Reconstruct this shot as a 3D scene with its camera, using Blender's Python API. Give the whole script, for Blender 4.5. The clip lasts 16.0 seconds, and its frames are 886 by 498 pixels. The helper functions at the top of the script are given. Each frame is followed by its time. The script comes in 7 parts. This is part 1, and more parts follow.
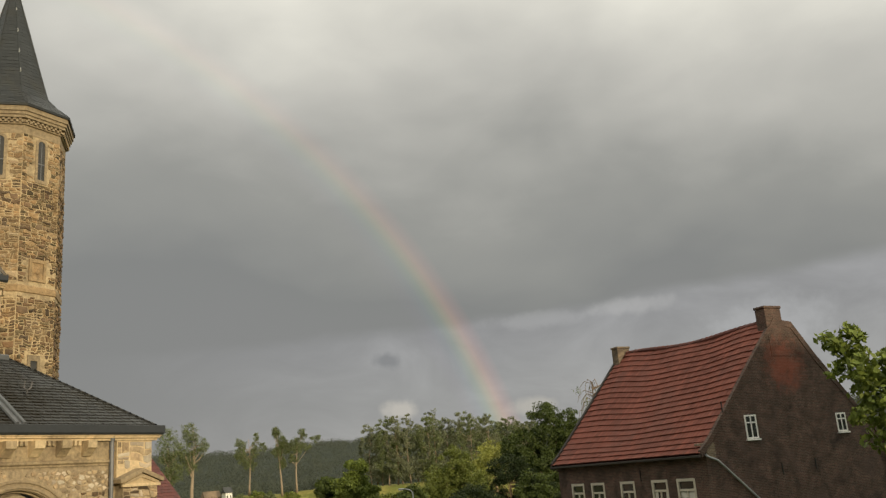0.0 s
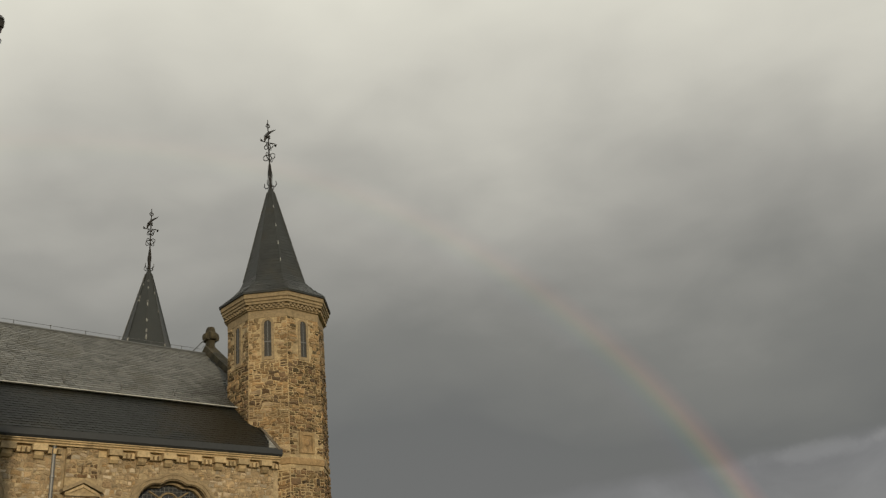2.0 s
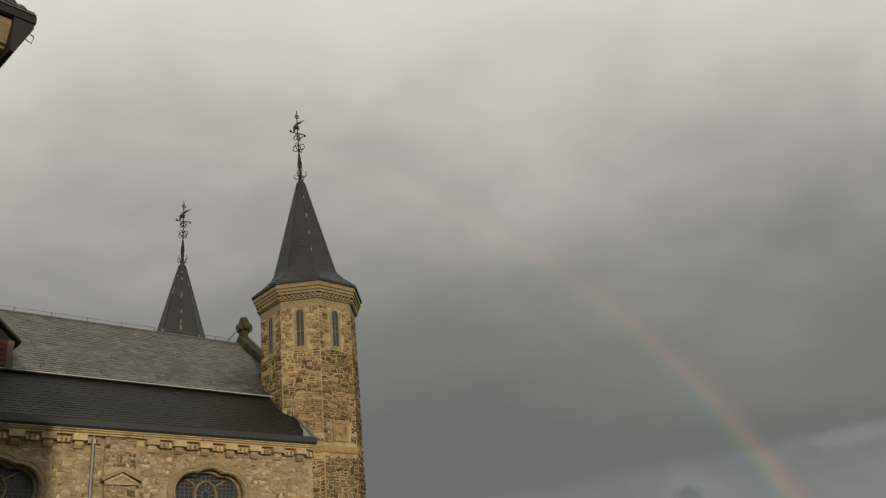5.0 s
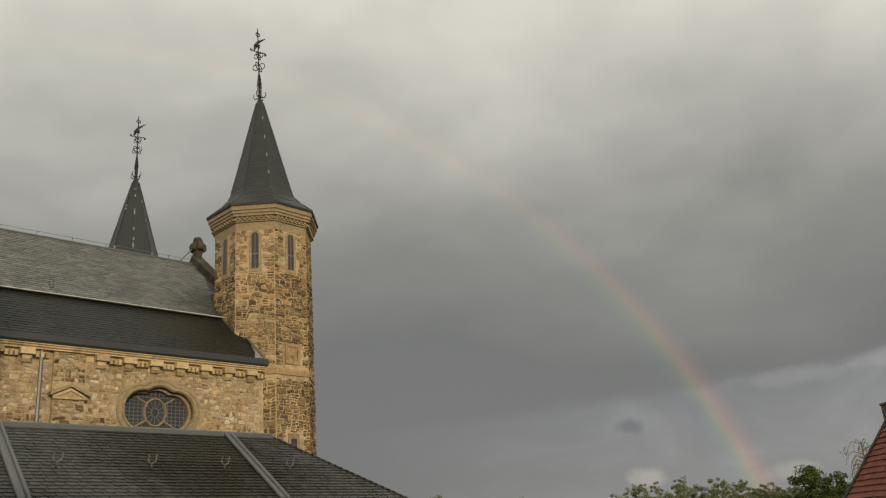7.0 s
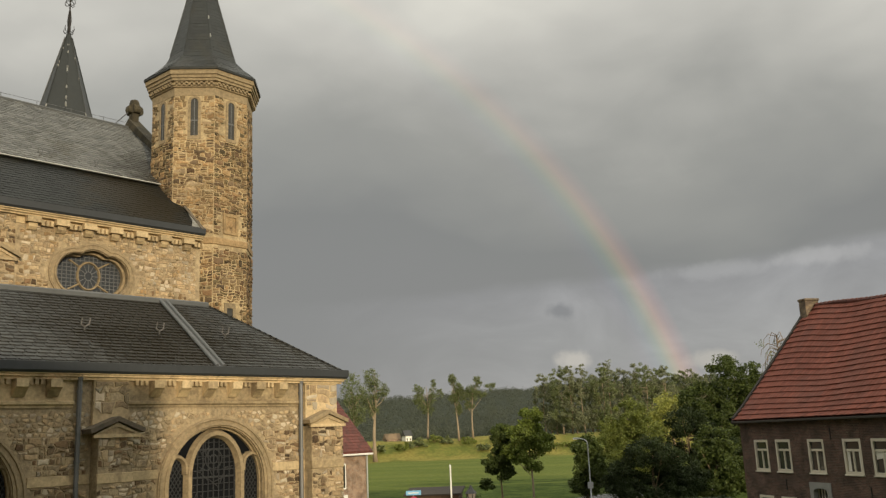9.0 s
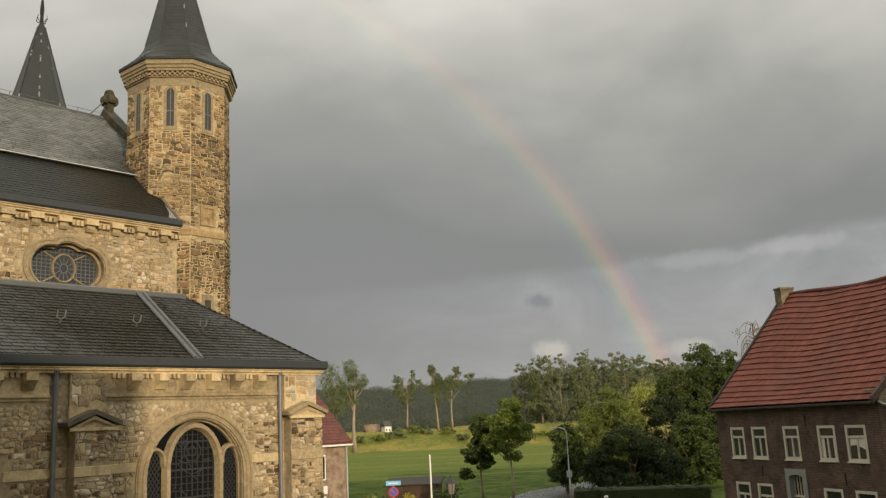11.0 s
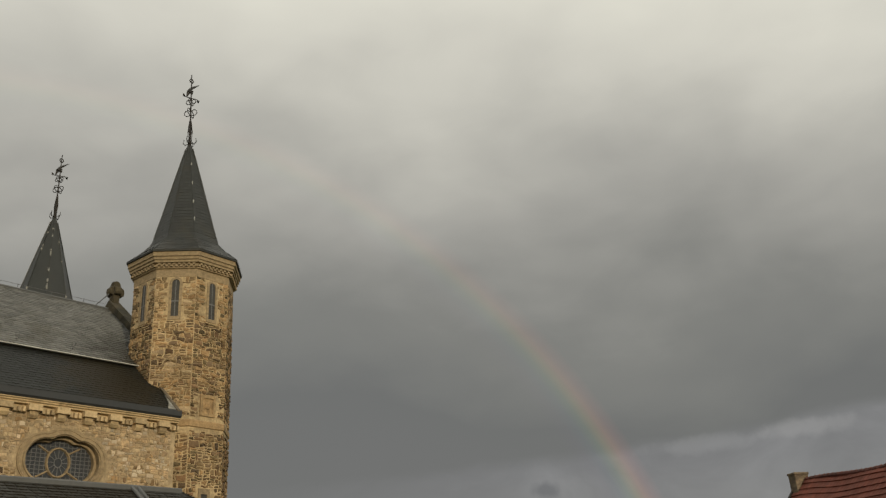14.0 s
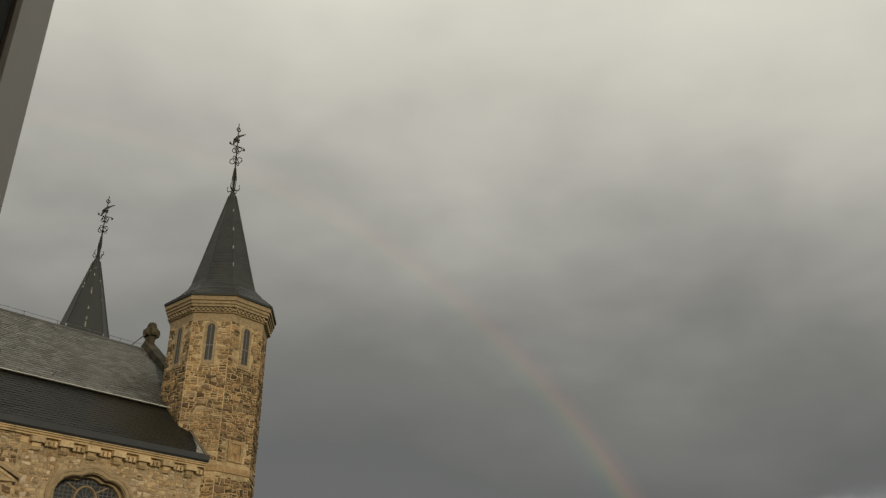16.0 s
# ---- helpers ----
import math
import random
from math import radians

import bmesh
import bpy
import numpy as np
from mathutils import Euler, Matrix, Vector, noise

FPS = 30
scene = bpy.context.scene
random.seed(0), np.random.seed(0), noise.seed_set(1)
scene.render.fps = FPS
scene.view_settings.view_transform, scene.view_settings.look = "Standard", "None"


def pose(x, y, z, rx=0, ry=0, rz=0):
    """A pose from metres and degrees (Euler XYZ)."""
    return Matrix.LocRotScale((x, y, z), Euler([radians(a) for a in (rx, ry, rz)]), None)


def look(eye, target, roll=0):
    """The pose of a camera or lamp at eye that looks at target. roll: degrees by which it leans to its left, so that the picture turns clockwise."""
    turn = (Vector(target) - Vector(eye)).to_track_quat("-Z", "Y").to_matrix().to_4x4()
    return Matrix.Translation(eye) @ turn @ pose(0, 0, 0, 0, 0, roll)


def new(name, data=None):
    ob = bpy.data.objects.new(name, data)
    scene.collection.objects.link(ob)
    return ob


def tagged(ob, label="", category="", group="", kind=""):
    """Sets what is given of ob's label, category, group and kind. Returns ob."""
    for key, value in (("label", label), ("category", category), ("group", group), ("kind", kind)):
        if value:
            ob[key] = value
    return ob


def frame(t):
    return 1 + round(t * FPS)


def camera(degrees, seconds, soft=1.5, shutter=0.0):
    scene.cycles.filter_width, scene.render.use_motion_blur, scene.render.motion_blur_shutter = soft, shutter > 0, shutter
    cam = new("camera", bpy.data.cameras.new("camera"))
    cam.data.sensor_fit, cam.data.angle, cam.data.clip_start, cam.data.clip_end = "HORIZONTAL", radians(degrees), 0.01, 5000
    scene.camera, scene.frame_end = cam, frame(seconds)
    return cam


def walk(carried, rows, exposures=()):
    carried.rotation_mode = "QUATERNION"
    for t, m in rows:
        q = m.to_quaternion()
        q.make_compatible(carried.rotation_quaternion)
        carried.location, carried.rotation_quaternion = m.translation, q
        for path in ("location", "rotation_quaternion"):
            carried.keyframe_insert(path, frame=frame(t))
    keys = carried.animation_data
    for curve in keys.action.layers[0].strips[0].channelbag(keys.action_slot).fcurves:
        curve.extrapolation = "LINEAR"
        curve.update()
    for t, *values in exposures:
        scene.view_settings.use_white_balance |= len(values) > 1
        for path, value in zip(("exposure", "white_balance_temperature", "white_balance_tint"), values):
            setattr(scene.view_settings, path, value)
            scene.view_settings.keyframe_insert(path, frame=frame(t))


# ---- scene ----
import colorsys

# seconds, yaw, pitch, roll of a camera held out of an attic window
cam = camera(53.39, 16.0, soft=1.35)
EYE_Z = 6.4
PATH = [
    (0.0, 0.02, 14.52, 4.42),
    (0.5, 6.17, 16.98, 6.23),
    (1.0, 10.60, 20.50, 7.10),
    (1.5, 14.04, 24.04, 6.95),
    (2.0, 16.94, 25.48, 5.70),
    (2.5, 18.41, 26.76, 4.68),
    (3.0, 19.50, 26.13, 5.24),
    (5.5, 18.80, 24.07, 5.66),
    (6.0, 17.23, 22.40, 4.93),
    (6.5, 16.22, 21.13, 4.24),
    (7.0, 15.54, 20.02, 4.33),
    (7.5, 14.30, 17.55, 4.78),
    (8.0, 13.04, 15.86, 4.04),
    (8.5, 12.27, 14.12, 3.39),
    (9.0, 11.05, 11.96, 2.44),
    (9.5, 10.28, 10.64, 1.98),
    (12.0, 9.57, 13.49, 4.24),
    (12.5, 10.24, 17.00, 4.91),
    (13.0, 10.11, 20.19, 4.02),
    (13.5, 10.21, 22.45, 3.67),
    (14.0, 10.07, 23.33, 3.65),
    (14.5, 10.11, 24.09, 2.74),
    (15.0, 10.27, 24.54, 2.12),
    (15.5, 10.41, 25.74, 1.05),
    (16.0, 11.01, 26.91, 0.33),
]


def back_off(t):
    """The arm is drawn back a little towards the end."""
    k = min(max((t - 12.5) / 3.7, 0), 1)
    return -0.1815 * k * k * (3 - 2 * k)


walk(cam, [(t, pose(0, back_off(t), EYE_Z, 90 + p, r, y)) for t, y, p, r in PATH],
     exposures=[(0.0, 0.0), (0.5, -0.2), (1.5, -0.5), (2.0, -0.62), (2.5, -0.66), (3.0, -0.70), (5.5, -0.60), (6.0, -0.53), (6.5, -0.42), (7.0, -0.36), (7.8, -0.14), (8.5, -0.06), (9.0, 0.05), (9.5, 0.12), (12.0, 0.03), (12.5, -0.12), (13.0, -0.34), (14.0, -0.54), (16.0, -0.78)])

# ---- sky, sun ----
SUN_AZ, SUN_EL = 36.2, 10.1          # the shadows run towards this bearing (degrees to the left of +y)
away = Vector((-math.sin(radians(SUN_AZ)) * math.cos(radians(SUN_EL)), math.cos(radians(SUN_AZ)) * math.cos(radians(SUN_EL)), -math.sin(radians(SUN_EL))))
sun = new("sun", bpy.data.lights.new("sun", "SUN"))
sun.data.energy, sun.data.angle, sun.data.color = 2.9, radians(1.5), (1.0, 0.83, 0.57)
sun.matrix_world = look(-away * 200, (0, 0, 0))


class Nodes:
    """A short way to write node trees."""

    def __init__(self, tree):
        self.tree = tree
        tree.nodes.clear()

    def add(self, kind, **settings):
        node = self.tree.nodes.new(kind)
        for key, value in settings.items():
            setattr(node, key, value)
        return node

    def link(self, a, b):
        self.tree.links.new(a, b)

    def put(self, socket, value):
        if isinstance(value, bpy.types.NodeSocket):
            self.link(value, socket)
        else:
            socket.default_value = value

    def math(self, op, a, b=0.0, c=0.0, clamp=False):
        n = self.add("ShaderNodeMath", operation=op, use_clamp=clamp)
        for s, value in zip(n.inputs, (a, b, c)):
            self.put(s, value)
        return n.outputs[0]

    def mix(self, fac, a, b, blend="MIX"):
        n = self.add("ShaderNodeMix", data_type="RGBA", blend_type=blend)
        self.put(n.inputs[0], fac), self.put(n.inputs[6], a), self.put(n.inputs[7], b)
        return n.outputs[2]

    def step(self, value, lo, hi):
        n = self.add("ShaderNodeMapRange", interpolation_type="SMOOTHSTEP")
        self.put(n.inputs[0], value)
        n.inputs[1].default_value, n.inputs[2].default_value = lo, hi
        return n.outputs[0]

    def ramp(self, value, stops, smooth=True):
        n = self.add("ShaderNodeValToRGB")
        n.color_ramp.interpolation = "B_SPLINE" if smooth == 2 else "EASE" if smooth else "LINEAR"
        while len(n.color_ramp.elements) < len(stops):
            n.color_ramp.elements.new(0.5)
        for e, (at, col) in zip(n.color_ramp.elements, stops):
            e.position, e.color = at, (*col, 1)
        self.put(n.inputs[0], value)
        return n.outputs[0]

    def noise(self, vector, scale, detail=4.0, rough=0.55, distortion=0.0):
        n = self.add("ShaderNodeTexNoise")
        self.put(n.inputs["Vector"], vector)
        n.inputs["Scale"].default_value, n.inputs["Detail"].default_value = scale, detail
        n.inputs["Roughness"].default_value, n.inputs["Distortion"].default_value = rough, distortion
        return n.outputs[0]


def srgb(r, g, b):
    return tuple((c / 255 / 12.92) if c < 10.3 else ((c / 255 + 0.055) / 1.055) ** 2.4 for c in (r, g, b))


def build_world():
    world = bpy.data.worlds.new("sky")
    scene.world = world
    world.use_nodes = True
    n = Nodes(world.node_tree)
    co = n.add("ShaderNodeTexCoord").outputs["Generated"]
    xyz = n.add("ShaderNodeSeparateXYZ")
    n.link(co, xyz.inputs[0])
    x, y, z = xyz.outputs
    flat = n.add("ShaderNodeMapping")
    flat.inputs["Scale"].default_value = (1.0, 1.0, 1.9)
    n.link(co, flat.inputs[0])
    big = n.noise(flat.outputs[0], 3.2, 3, 0.5, 0.2)
    small = n.noise(flat.outputs[0], 9.0, 6, 0.55, 0.4)
    # rain cloud: dark grey low down, thinner and warmer overhead
    el = n.math("ARCSINE", z)
    deg = n.math("MULTIPLY", el, 180 / math.pi)
    wave = n.math("MULTIPLY", n.math("SUBTRACT", big, 0.5), 15)
    wave2 = n.math("MULTIPLY", n.math("SUBTRACT", small, 0.5), 3.5)
    lift = n.math("ADD", n.math("ADD", deg, wave), wave2)
    # the cloud's brightness also grows towards the right of the view (east)
    side = n.math("ADD", n.math("MULTIPLY", x, 6.0), n.math("MULTIPLY", n.math("MAXIMUM", n.math("SUBTRACT", -0.25, x), 0.0), 9.0))
    cloud = n.ramp(n.math("DIVIDE", n.math("ADD", lift, side), 60), [
        (0.08, srgb(138, 138, 137)), (0.19, srgb(136, 137, 135)), (0.30, srgb(156, 156, 151)),
        (0.42, srgb(199, 197, 189)), (0.55, srgb(248, 245, 232)), (0.70, srgb(282, 279, 262)), (0.95, srgb(290, 286, 270))], smooth=False)
    # the clearer strip under the cloud's edge, above the horizon
    edge = n.math("ADD", n.math("ADD", deg, n.math("MULTIPLY", wave2, 0.35)), n.math("MULTIPLY", x, -3.0))
    under = n.math("SUBTRACT", 1.0, n.step(edge, 8.9, 10.0))
    clear = n.ramp(n.math("DIVIDE", deg, 12), [(0.0, srgb(172, 171, 168)), (0.35, srgb(163, 163, 162)), (0.8, srgb(156, 156, 157))])
    clear = n.mix(1.0, clear, n.ramp(n.noise(flat.outputs[0], 7.0, 7, 0.6, 0.6), [(0.3, (0.86,) * 3), (0.5, (0.99,) * 3), (0.7, (1.17,) * 3)], smooth=False), "MULTIPLY")
    blue = n.math("MULTIPLY", under, n.step(x, -0.45, 0.05))
    col = n.mix(n.math("MULTIPLY", blue, 0.85), cloud, clear)
    # small fair-weather clouds in that strip: (bearing x, y, z, size, brightness)
    for bx, by, bz, wide, high, tint, amount in (
            (-0.040, 0.996, 0.077, 0.021, 0.011, srgb(196, 191, 182), 0.85), (0.105, 0.99, 0.068, 0.03, 0.010, srgb(186, 182, 174), 0.8),
            (-0.054, 0.99, 0.131, 0.016, 0.0105, srgb(128, 129, 131), 0.7), (0.12, 0.98, 0.163, 0.06, 0.010, srgb(190, 190, 189), 0.26),
            (0.22, 0.97, 0.168, 0.05, 0.010, srgb(196, 195, 193), 0.34), (0.36, 0.95, 0.13, 0.06, 0.03, srgb(190, 191, 192), 0.4)):
        dx = n.math("DIVIDE", n.math("SUBTRACT", x, bx), wide)
        dz = n.math("DIVIDE", n.math("SUBTRACT", z, bz), high)
        d = n.math("SQRT", n.math("ADD", n.math("MULTIPLY", dx, dx), n.math("MULTIPLY", dz, dz)))
        d = n.math("ADD", d, n.math("MULTIPLY", n.math("SUBTRACT", n.noise(co, 40, 5, 0.6), 0.5), 1.6))
        here = n.math("MULTIPLY", n.math("SUBTRACT", 1.0, n.step(d, 0.35, 1.25)), n.math("GREATER_THAN", y, 0.0))
        col = n.mix(n.math("MULTIPLY", here, amount), col, (*tint, 1))
    # the rainbow: a ring of 42 degrees round the point opposite the sun
    dot = n.add("ShaderNodeVectorMath", operation="DOT_PRODUCT")
    n.link(co, dot.inputs[0])
    dot.inputs[1].default_value = away
    ring = n.math("MULTIPLY", n.math("ARCCOSINE", dot.outputs["Value"]), 180 / math.pi)
    bow = n.ramp(n.math("DIVIDE", n.math("SUBTRACT", ring, 39.85), 3.9), [
        (0.0, (0, 0, 0)), (0.20, (0.006, 0.003, 0.012)), (0.34, (0.0, 0.018, 0.026)), (0.46, (0.022, 0.058, 0.014)),
        (0.56, (0.12, 0.090, 0.006)), (0.66, (0.180, 0.062, 0.014)), (0.76, (0.095, 0.018, 0.010)), (0.92, (0, 0, 0))], smooth=False)
    fade = n.ramp(n.math("DIVIDE", deg, 45), [(0.0, (1, 1, 1)), (0.25, (0.55,) * 3), (0.5, (0.27,) * 3), (0.8, (0.12,) * 3), (1.0, (0.05,) * 3)], smooth=False)
    col = n.mix(1.0, col, n.mix(1.0, bow, fade, "MULTIPLY"), "ADD")
    # a little of the open sky shines through
    sky = n.add("ShaderNodeTexSky", sky_type="NISHITA", sun_disc=False)
    sky.sun_elevation, sky.sun_rotation = radians(SUN_EL), radians(180 - SUN_AZ)
    clouds = n.add("ShaderNodeBackground")
    n.put(clouds.inputs[0], col)
    clouds.inputs[1].default_value = 0.97
    open_sky = n.add("ShaderNodeBackground")
    n.put(open_sky.inputs[0], sky.outputs[0])
    open_sky.inputs[1].default_value = 0.05
    both = n.add("ShaderNodeMixShader")
    both.inputs[0].default_value = 0.04
    n.link(clouds.outputs[0], both.inputs[1]), n.link(open_sky.outputs[0], both.inputs[2])
    n.link(both.outputs[0], n.add("ShaderNodeOutputWorld").inputs[0])


build_world()


# ---- materials ----
def material(name, base, rough=0.8, metal=0.0, spread=0.25, grain=30.0, patch=2.5, bump=0.3, bump_at=None, piece=0.0, second=None, stain=None, spec=0.5, warm=0.0, moss_shade=None):
    """A surface with grain, patches and per-piece variation. base: linear colour; second: a colour that patches turn to; stain: (colour, amount, scale); moss: (colour, place, size)."""
    m = bpy.data.materials.new(name)
    m.use_nodes = True
    n = Nodes(m.node_tree)
    geo = n.add("ShaderNodeNewGeometry")
    co = geo.outputs["Position"]
    info = n.add("ShaderNodeObjectInfo")
    fine = n.noise(co, grain, 6, 0.6)
    wide = n.noise(co, patch, 4, 0.6, 0.4)
    col = (*base, 1)
    if second:
        col = n.mix(n.step(wide, 0.42, 0.62), col, (*second, 1))
    value = n.math("ADD", n.math("MULTIPLY", n.math("SUBTRACT", fine, 0.5), spread * 2.2), n.math("MULTIPLY", n.math("SUBTRACT", wide, 0.5), spread * 2))
    if piece:
        rnd = n.math("FRACT", n.math("ADD", n.math("MULTIPLY", info.outputs["Random"], 7.31), geo.outputs["Random Per Island"]))
        value = n.math("ADD", value, n.math("MULTIPLY", n.math("SUBTRACT", rnd, 0.5), piece * 2))
        rnd2 = n.math("FRACT", n.math("MULTIPLY", rnd, 17.7))
        if warm:
            col = n.mix(n.math("MULTIPLY", rnd2, warm), col, (base[0] * 1.15, base[1] * 0.8, base[2] * 0.55, 1))
    col = n.mix(1.0, col, n.ramp(n.math("ADD", n.math("MULTIPLY", value, 0.5), 0.5), [(0, (0.0,) * 3), (1, (2.0,) * 3)], smooth=False), "MULTIPLY")
    if stain:
        at = n.noise(co, stain[2], 5, 0.65, 0.8)
        col = n.mix(n.math("MULTIPLY", n.step(at, 0.5, 0.68), stain[1]), col, (*stain[0], 1))
    if moss_shade:
        colour, where, size = moss_shade
        d = n.add("ShaderNodeVectorMath", operation="DISTANCE")
        n.link(co, d.inputs[0])
        d.inputs[1].default_value = where
        spot = n.math("ADD", n.math("DIVIDE", d.outputs["Value"], size), n.math("MULTIPLY", n.math("SUBTRACT", n.noise(co, 2.2, 7, 0.75), 0.5), 2.4))
        col = n.mix(n.math("MULTIPLY", n.math("SUBTRACT", 1.0, n.step(spot, 0.5, 1.3)), 0.85), col, (*colour, 1))
    bsdf = n.add("ShaderNodeBsdfPrincipled")
    n.put(bsdf.inputs["Base Color"], col)
    n.put(bsdf.inputs["Roughness"], n.math("ADD", rough - 0.12, n.math("MULTIPLY", fine, 0.24), clamp=True))
    bsdf.inputs["Metallic"].default_value = metal
    bsdf.inputs["Specular IOR Level"].default_value = spec
    if bump:
        b = n.add("ShaderNodeBump")
        b.inputs["Strength"].default_value, b.inputs["Distance"].default_value = bump, 0.03
        n.put(b.inputs["Height"], n.noise(co, bump_at or grain * 0.7, 5, 0.6))
        n.link(b.outputs[0], bsdf.inputs["Normal"])
    n.link(bsdf.outputs[0], n.add("ShaderNodeOutputMaterial").inputs[0])
    return m


def leaf_material(name, base, spread=0.5, thinness=0.18):
    m = bpy.data.materials.new(name)
    m.use_nodes = True
    n = Nodes(m.node_tree)
    geo = n.add("ShaderNodeNewGeometry")
    co = n.add("ShaderNodeTexCoord").outputs["Object"]
    wide = n.noise(co, 0.5, 3)
    value = n.math("ADD", n.math("MULTIPLY", n.math("SUBTRACT", geo.outputs["Random Per Island"], 0.5), spread), n.math("MULTIPLY", n.math("SUBTRACT", wide, 0.5), spread))
    col = n.mix(1.0, (*base, 1), n.ramp(n.math("ADD", n.math("MULTIPLY", value, 0.5), 0.5), [(0, (0.0,) * 3), (1, (2.0,) * 3)], smooth=False), "MULTIPLY")
    bsdf = n.add("ShaderNodeBsdfPrincipled")
    n.put(bsdf.inputs["Base Color"], col)
    bsdf.inputs["Roughness"].default_value = 0.6
    bsdf.inputs["Specular IOR Level"].default_value = 0.3
    thin = n.add("ShaderNodeBsdfTranslucent")
    n.put(thin.inputs[0], col)
    both = n.add("ShaderNodeMixShader")
    both.inputs[0].default_value = thinness
    n.link(bsdf.outputs[0], both.inputs[1]), n.link(thin.outputs[0], both.inputs[2])
    n.link(both.outputs[0], n.add("ShaderNodeOutputMaterial").inputs[0])
    return m


def glass_material(name, base, rough=0.08, spec=0.5):
    m = bpy.data.materials.new(name)
    m.use_nodes = True
    n = Nodes(m.node_tree)
    co = n.add("ShaderNodeTexCoord").outputs["Object"]
    bsdf = n.add("ShaderNodeBsdfPrincipled")
    n.put(bsdf.inputs["Base Color"], n.mix(n.noise(co, 3.0, 3), (*[c * 0.6 for c in base], 1), (*[c * 1.4 for c in base], 1)))
    bsdf.inputs["Roughness"].default_value = rough
    bsdf.inputs["Specular IOR Level"].default_value = spec
    b = n.add("ShaderNodeBump")
    b.inputs["Strength"].default_value, b.inputs["Distance"].default_value = 0.12, 0.02
    n.put(b.inputs["Height"], n.noise(co, 4.0, 2))
    n.link(b.outputs[0], bsdf.inputs["Normal"])
    n.link(bsdf.outputs[0], n.add("ShaderNodeOutputMaterial").inputs[0])
    return m


TOWER_MORTAR = material("weathered_mortar", (0.45, 0.35, 0.205), 0.9, spread=0.6, grain=14, patch=0.9, bump=0.6, stain=((0.15, 0.115, 0.07), 0.65, 0.8))
MORTAR = material("lime_mortar", (0.37, 0.29, 0.18), 0.9, spread=0.7, grain=12, patch=1.3, bump=0.9, stain=((0.20, 0.15, 0.09), 0.6, 1.6))
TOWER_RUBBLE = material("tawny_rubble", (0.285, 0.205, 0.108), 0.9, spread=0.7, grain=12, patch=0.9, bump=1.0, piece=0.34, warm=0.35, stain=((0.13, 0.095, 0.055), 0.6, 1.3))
RUBBLE = material("marl_rubble", (0.40, 0.318, 0.20), 0.9, spread=0.6, grain=15, patch=1.1, bump=0.8, piece=0.34, warm=0.3, stain=((0.16, 0.12, 0.08), 0.6, 1.1))
OLIVE_RUBBLE = material("olive_brown_rubble", (0.135, 0.105, 0.056), 0.9, spread=0.6, grain=12, patch=1.0, bump=0.8, piece=0.5, warm=0.3)
PALE_RUBBLE = material("pale_rubble", (0.47, 0.41, 0.31), 0.9, spread=0.3, grain=14, patch=1.5, bump=0.5, piece=0.3, warm=0.25)
DARK_RUBBLE = material("brown_rubble", (0.155, 0.112, 0.067), 0.9, spread=0.6, grain=12, patch=1.2, bump=0.8, piece=0.55, warm=0.5, stain=((0.10, 0.075, 0.05), 0.6, 1.0))
ASHLAR = material("dressed_limestone", (0.48, 0.37, 0.217), 0.85, spread=0.5, grain=13, patch=1.8, bump=0.35, piece=0.3, stain=((0.19, 0.14, 0.085), 0.6, 1.9))
DULL_STONE = material("dull_dressed_stone", (0.30, 0.235, 0.145), 0.9, spread=0.4, grain=18, patch=1.8, bump=0.4, stain=((0.14, 0.11, 0.07), 0.6, 1.5))
LEAD_MID = material("grey_lead_roll", (0.10, 0.106, 0.11), 0.55, spread=0.2, grain=9, bump=0.15)
WINDOW_STONE = material("weathered_window_stone", (0.31, 0.24, 0.145), 0.88, spread=0.55, grain=11, patch=1.6, bump=0.35, stain=((0.17, 0.13, 0.08), 0.6, 1.6))
# oval window glass: part of the sky's reflection is put into its base colour
SKY_GLASS = glass_material("sky_toned_leaded_glass", (0.045, 0.05, 0.057), 0.22, 0.5)
MOSSY_STONE = material("moss_dark_stone", (0.055, 0.047, 0.030), 0.95, spread=0.5, grain=14, patch=4, bump=0.8, stain=((0.11, 0.09, 0.05), 0.7, 3.0))
COPING = material("mossy_coping", (0.13, 0.105, 0.075), 0.9, spread=0.4, grain=18, patch=3, bump=0.6, stain=((0.07, 0.06, 0.045), 0.7, 2.5))
# the aisle slates' dark patch: mossy brown, with a building's shadow painted in
SLATE = material("slate", (0.048, 0.050, 0.049), 0.58, spread=0.4, spec=0.35, grain=10, patch=0.9, bump=0.25, piece=0.24, moss_shade=((0.014, 0.011, 0.005), (-11.2, 19.3, 9.3), 2.7), stain=((0.036, 0.031, 0.020), 0.6, 0.5))
SLATE_DARK = material("dark_slate", (0.015, 0.017, 0.016), 0.58, spec=0.3, moss_shade=((0.020, 0.015, 0.006), (-14.4, 24.6, 14.2), 1.7), spread=0.4, grain=8, patch=0.8, bump=0.25, piece=0.3, stain=((0.030, 0.026, 0.016), 0.7, 0.45))
SPIRE_SLATE = material("spire_slate", (0.021, 0.024, 0.023), 0.5, spec=0.45, spread=0.35, grain=8, patch=0.9, bump=0.2, piece=0.22, stain=((0.034, 0.031, 0.020), 0.6, 0.5))
SLATE_PALE = material("pale_slate", (0.124, 0.127, 0.121), 0.56, moss_shade=((0.030, 0.028, 0.021), (-14.66, 27.1, 15.8), 1.8), spec=0.3, spread=0.42, grain=9, patch=0.9, bump=0.25, piece=0.3, stain=((0.085, 0.082, 0.066), 0.65, 0.55))
LEAD = material("lead_sheet", (0.052, 0.057, 0.062), 0.5, metal=0.3, spread=0.2, grain=9, patch=1.5, bump=0.15)
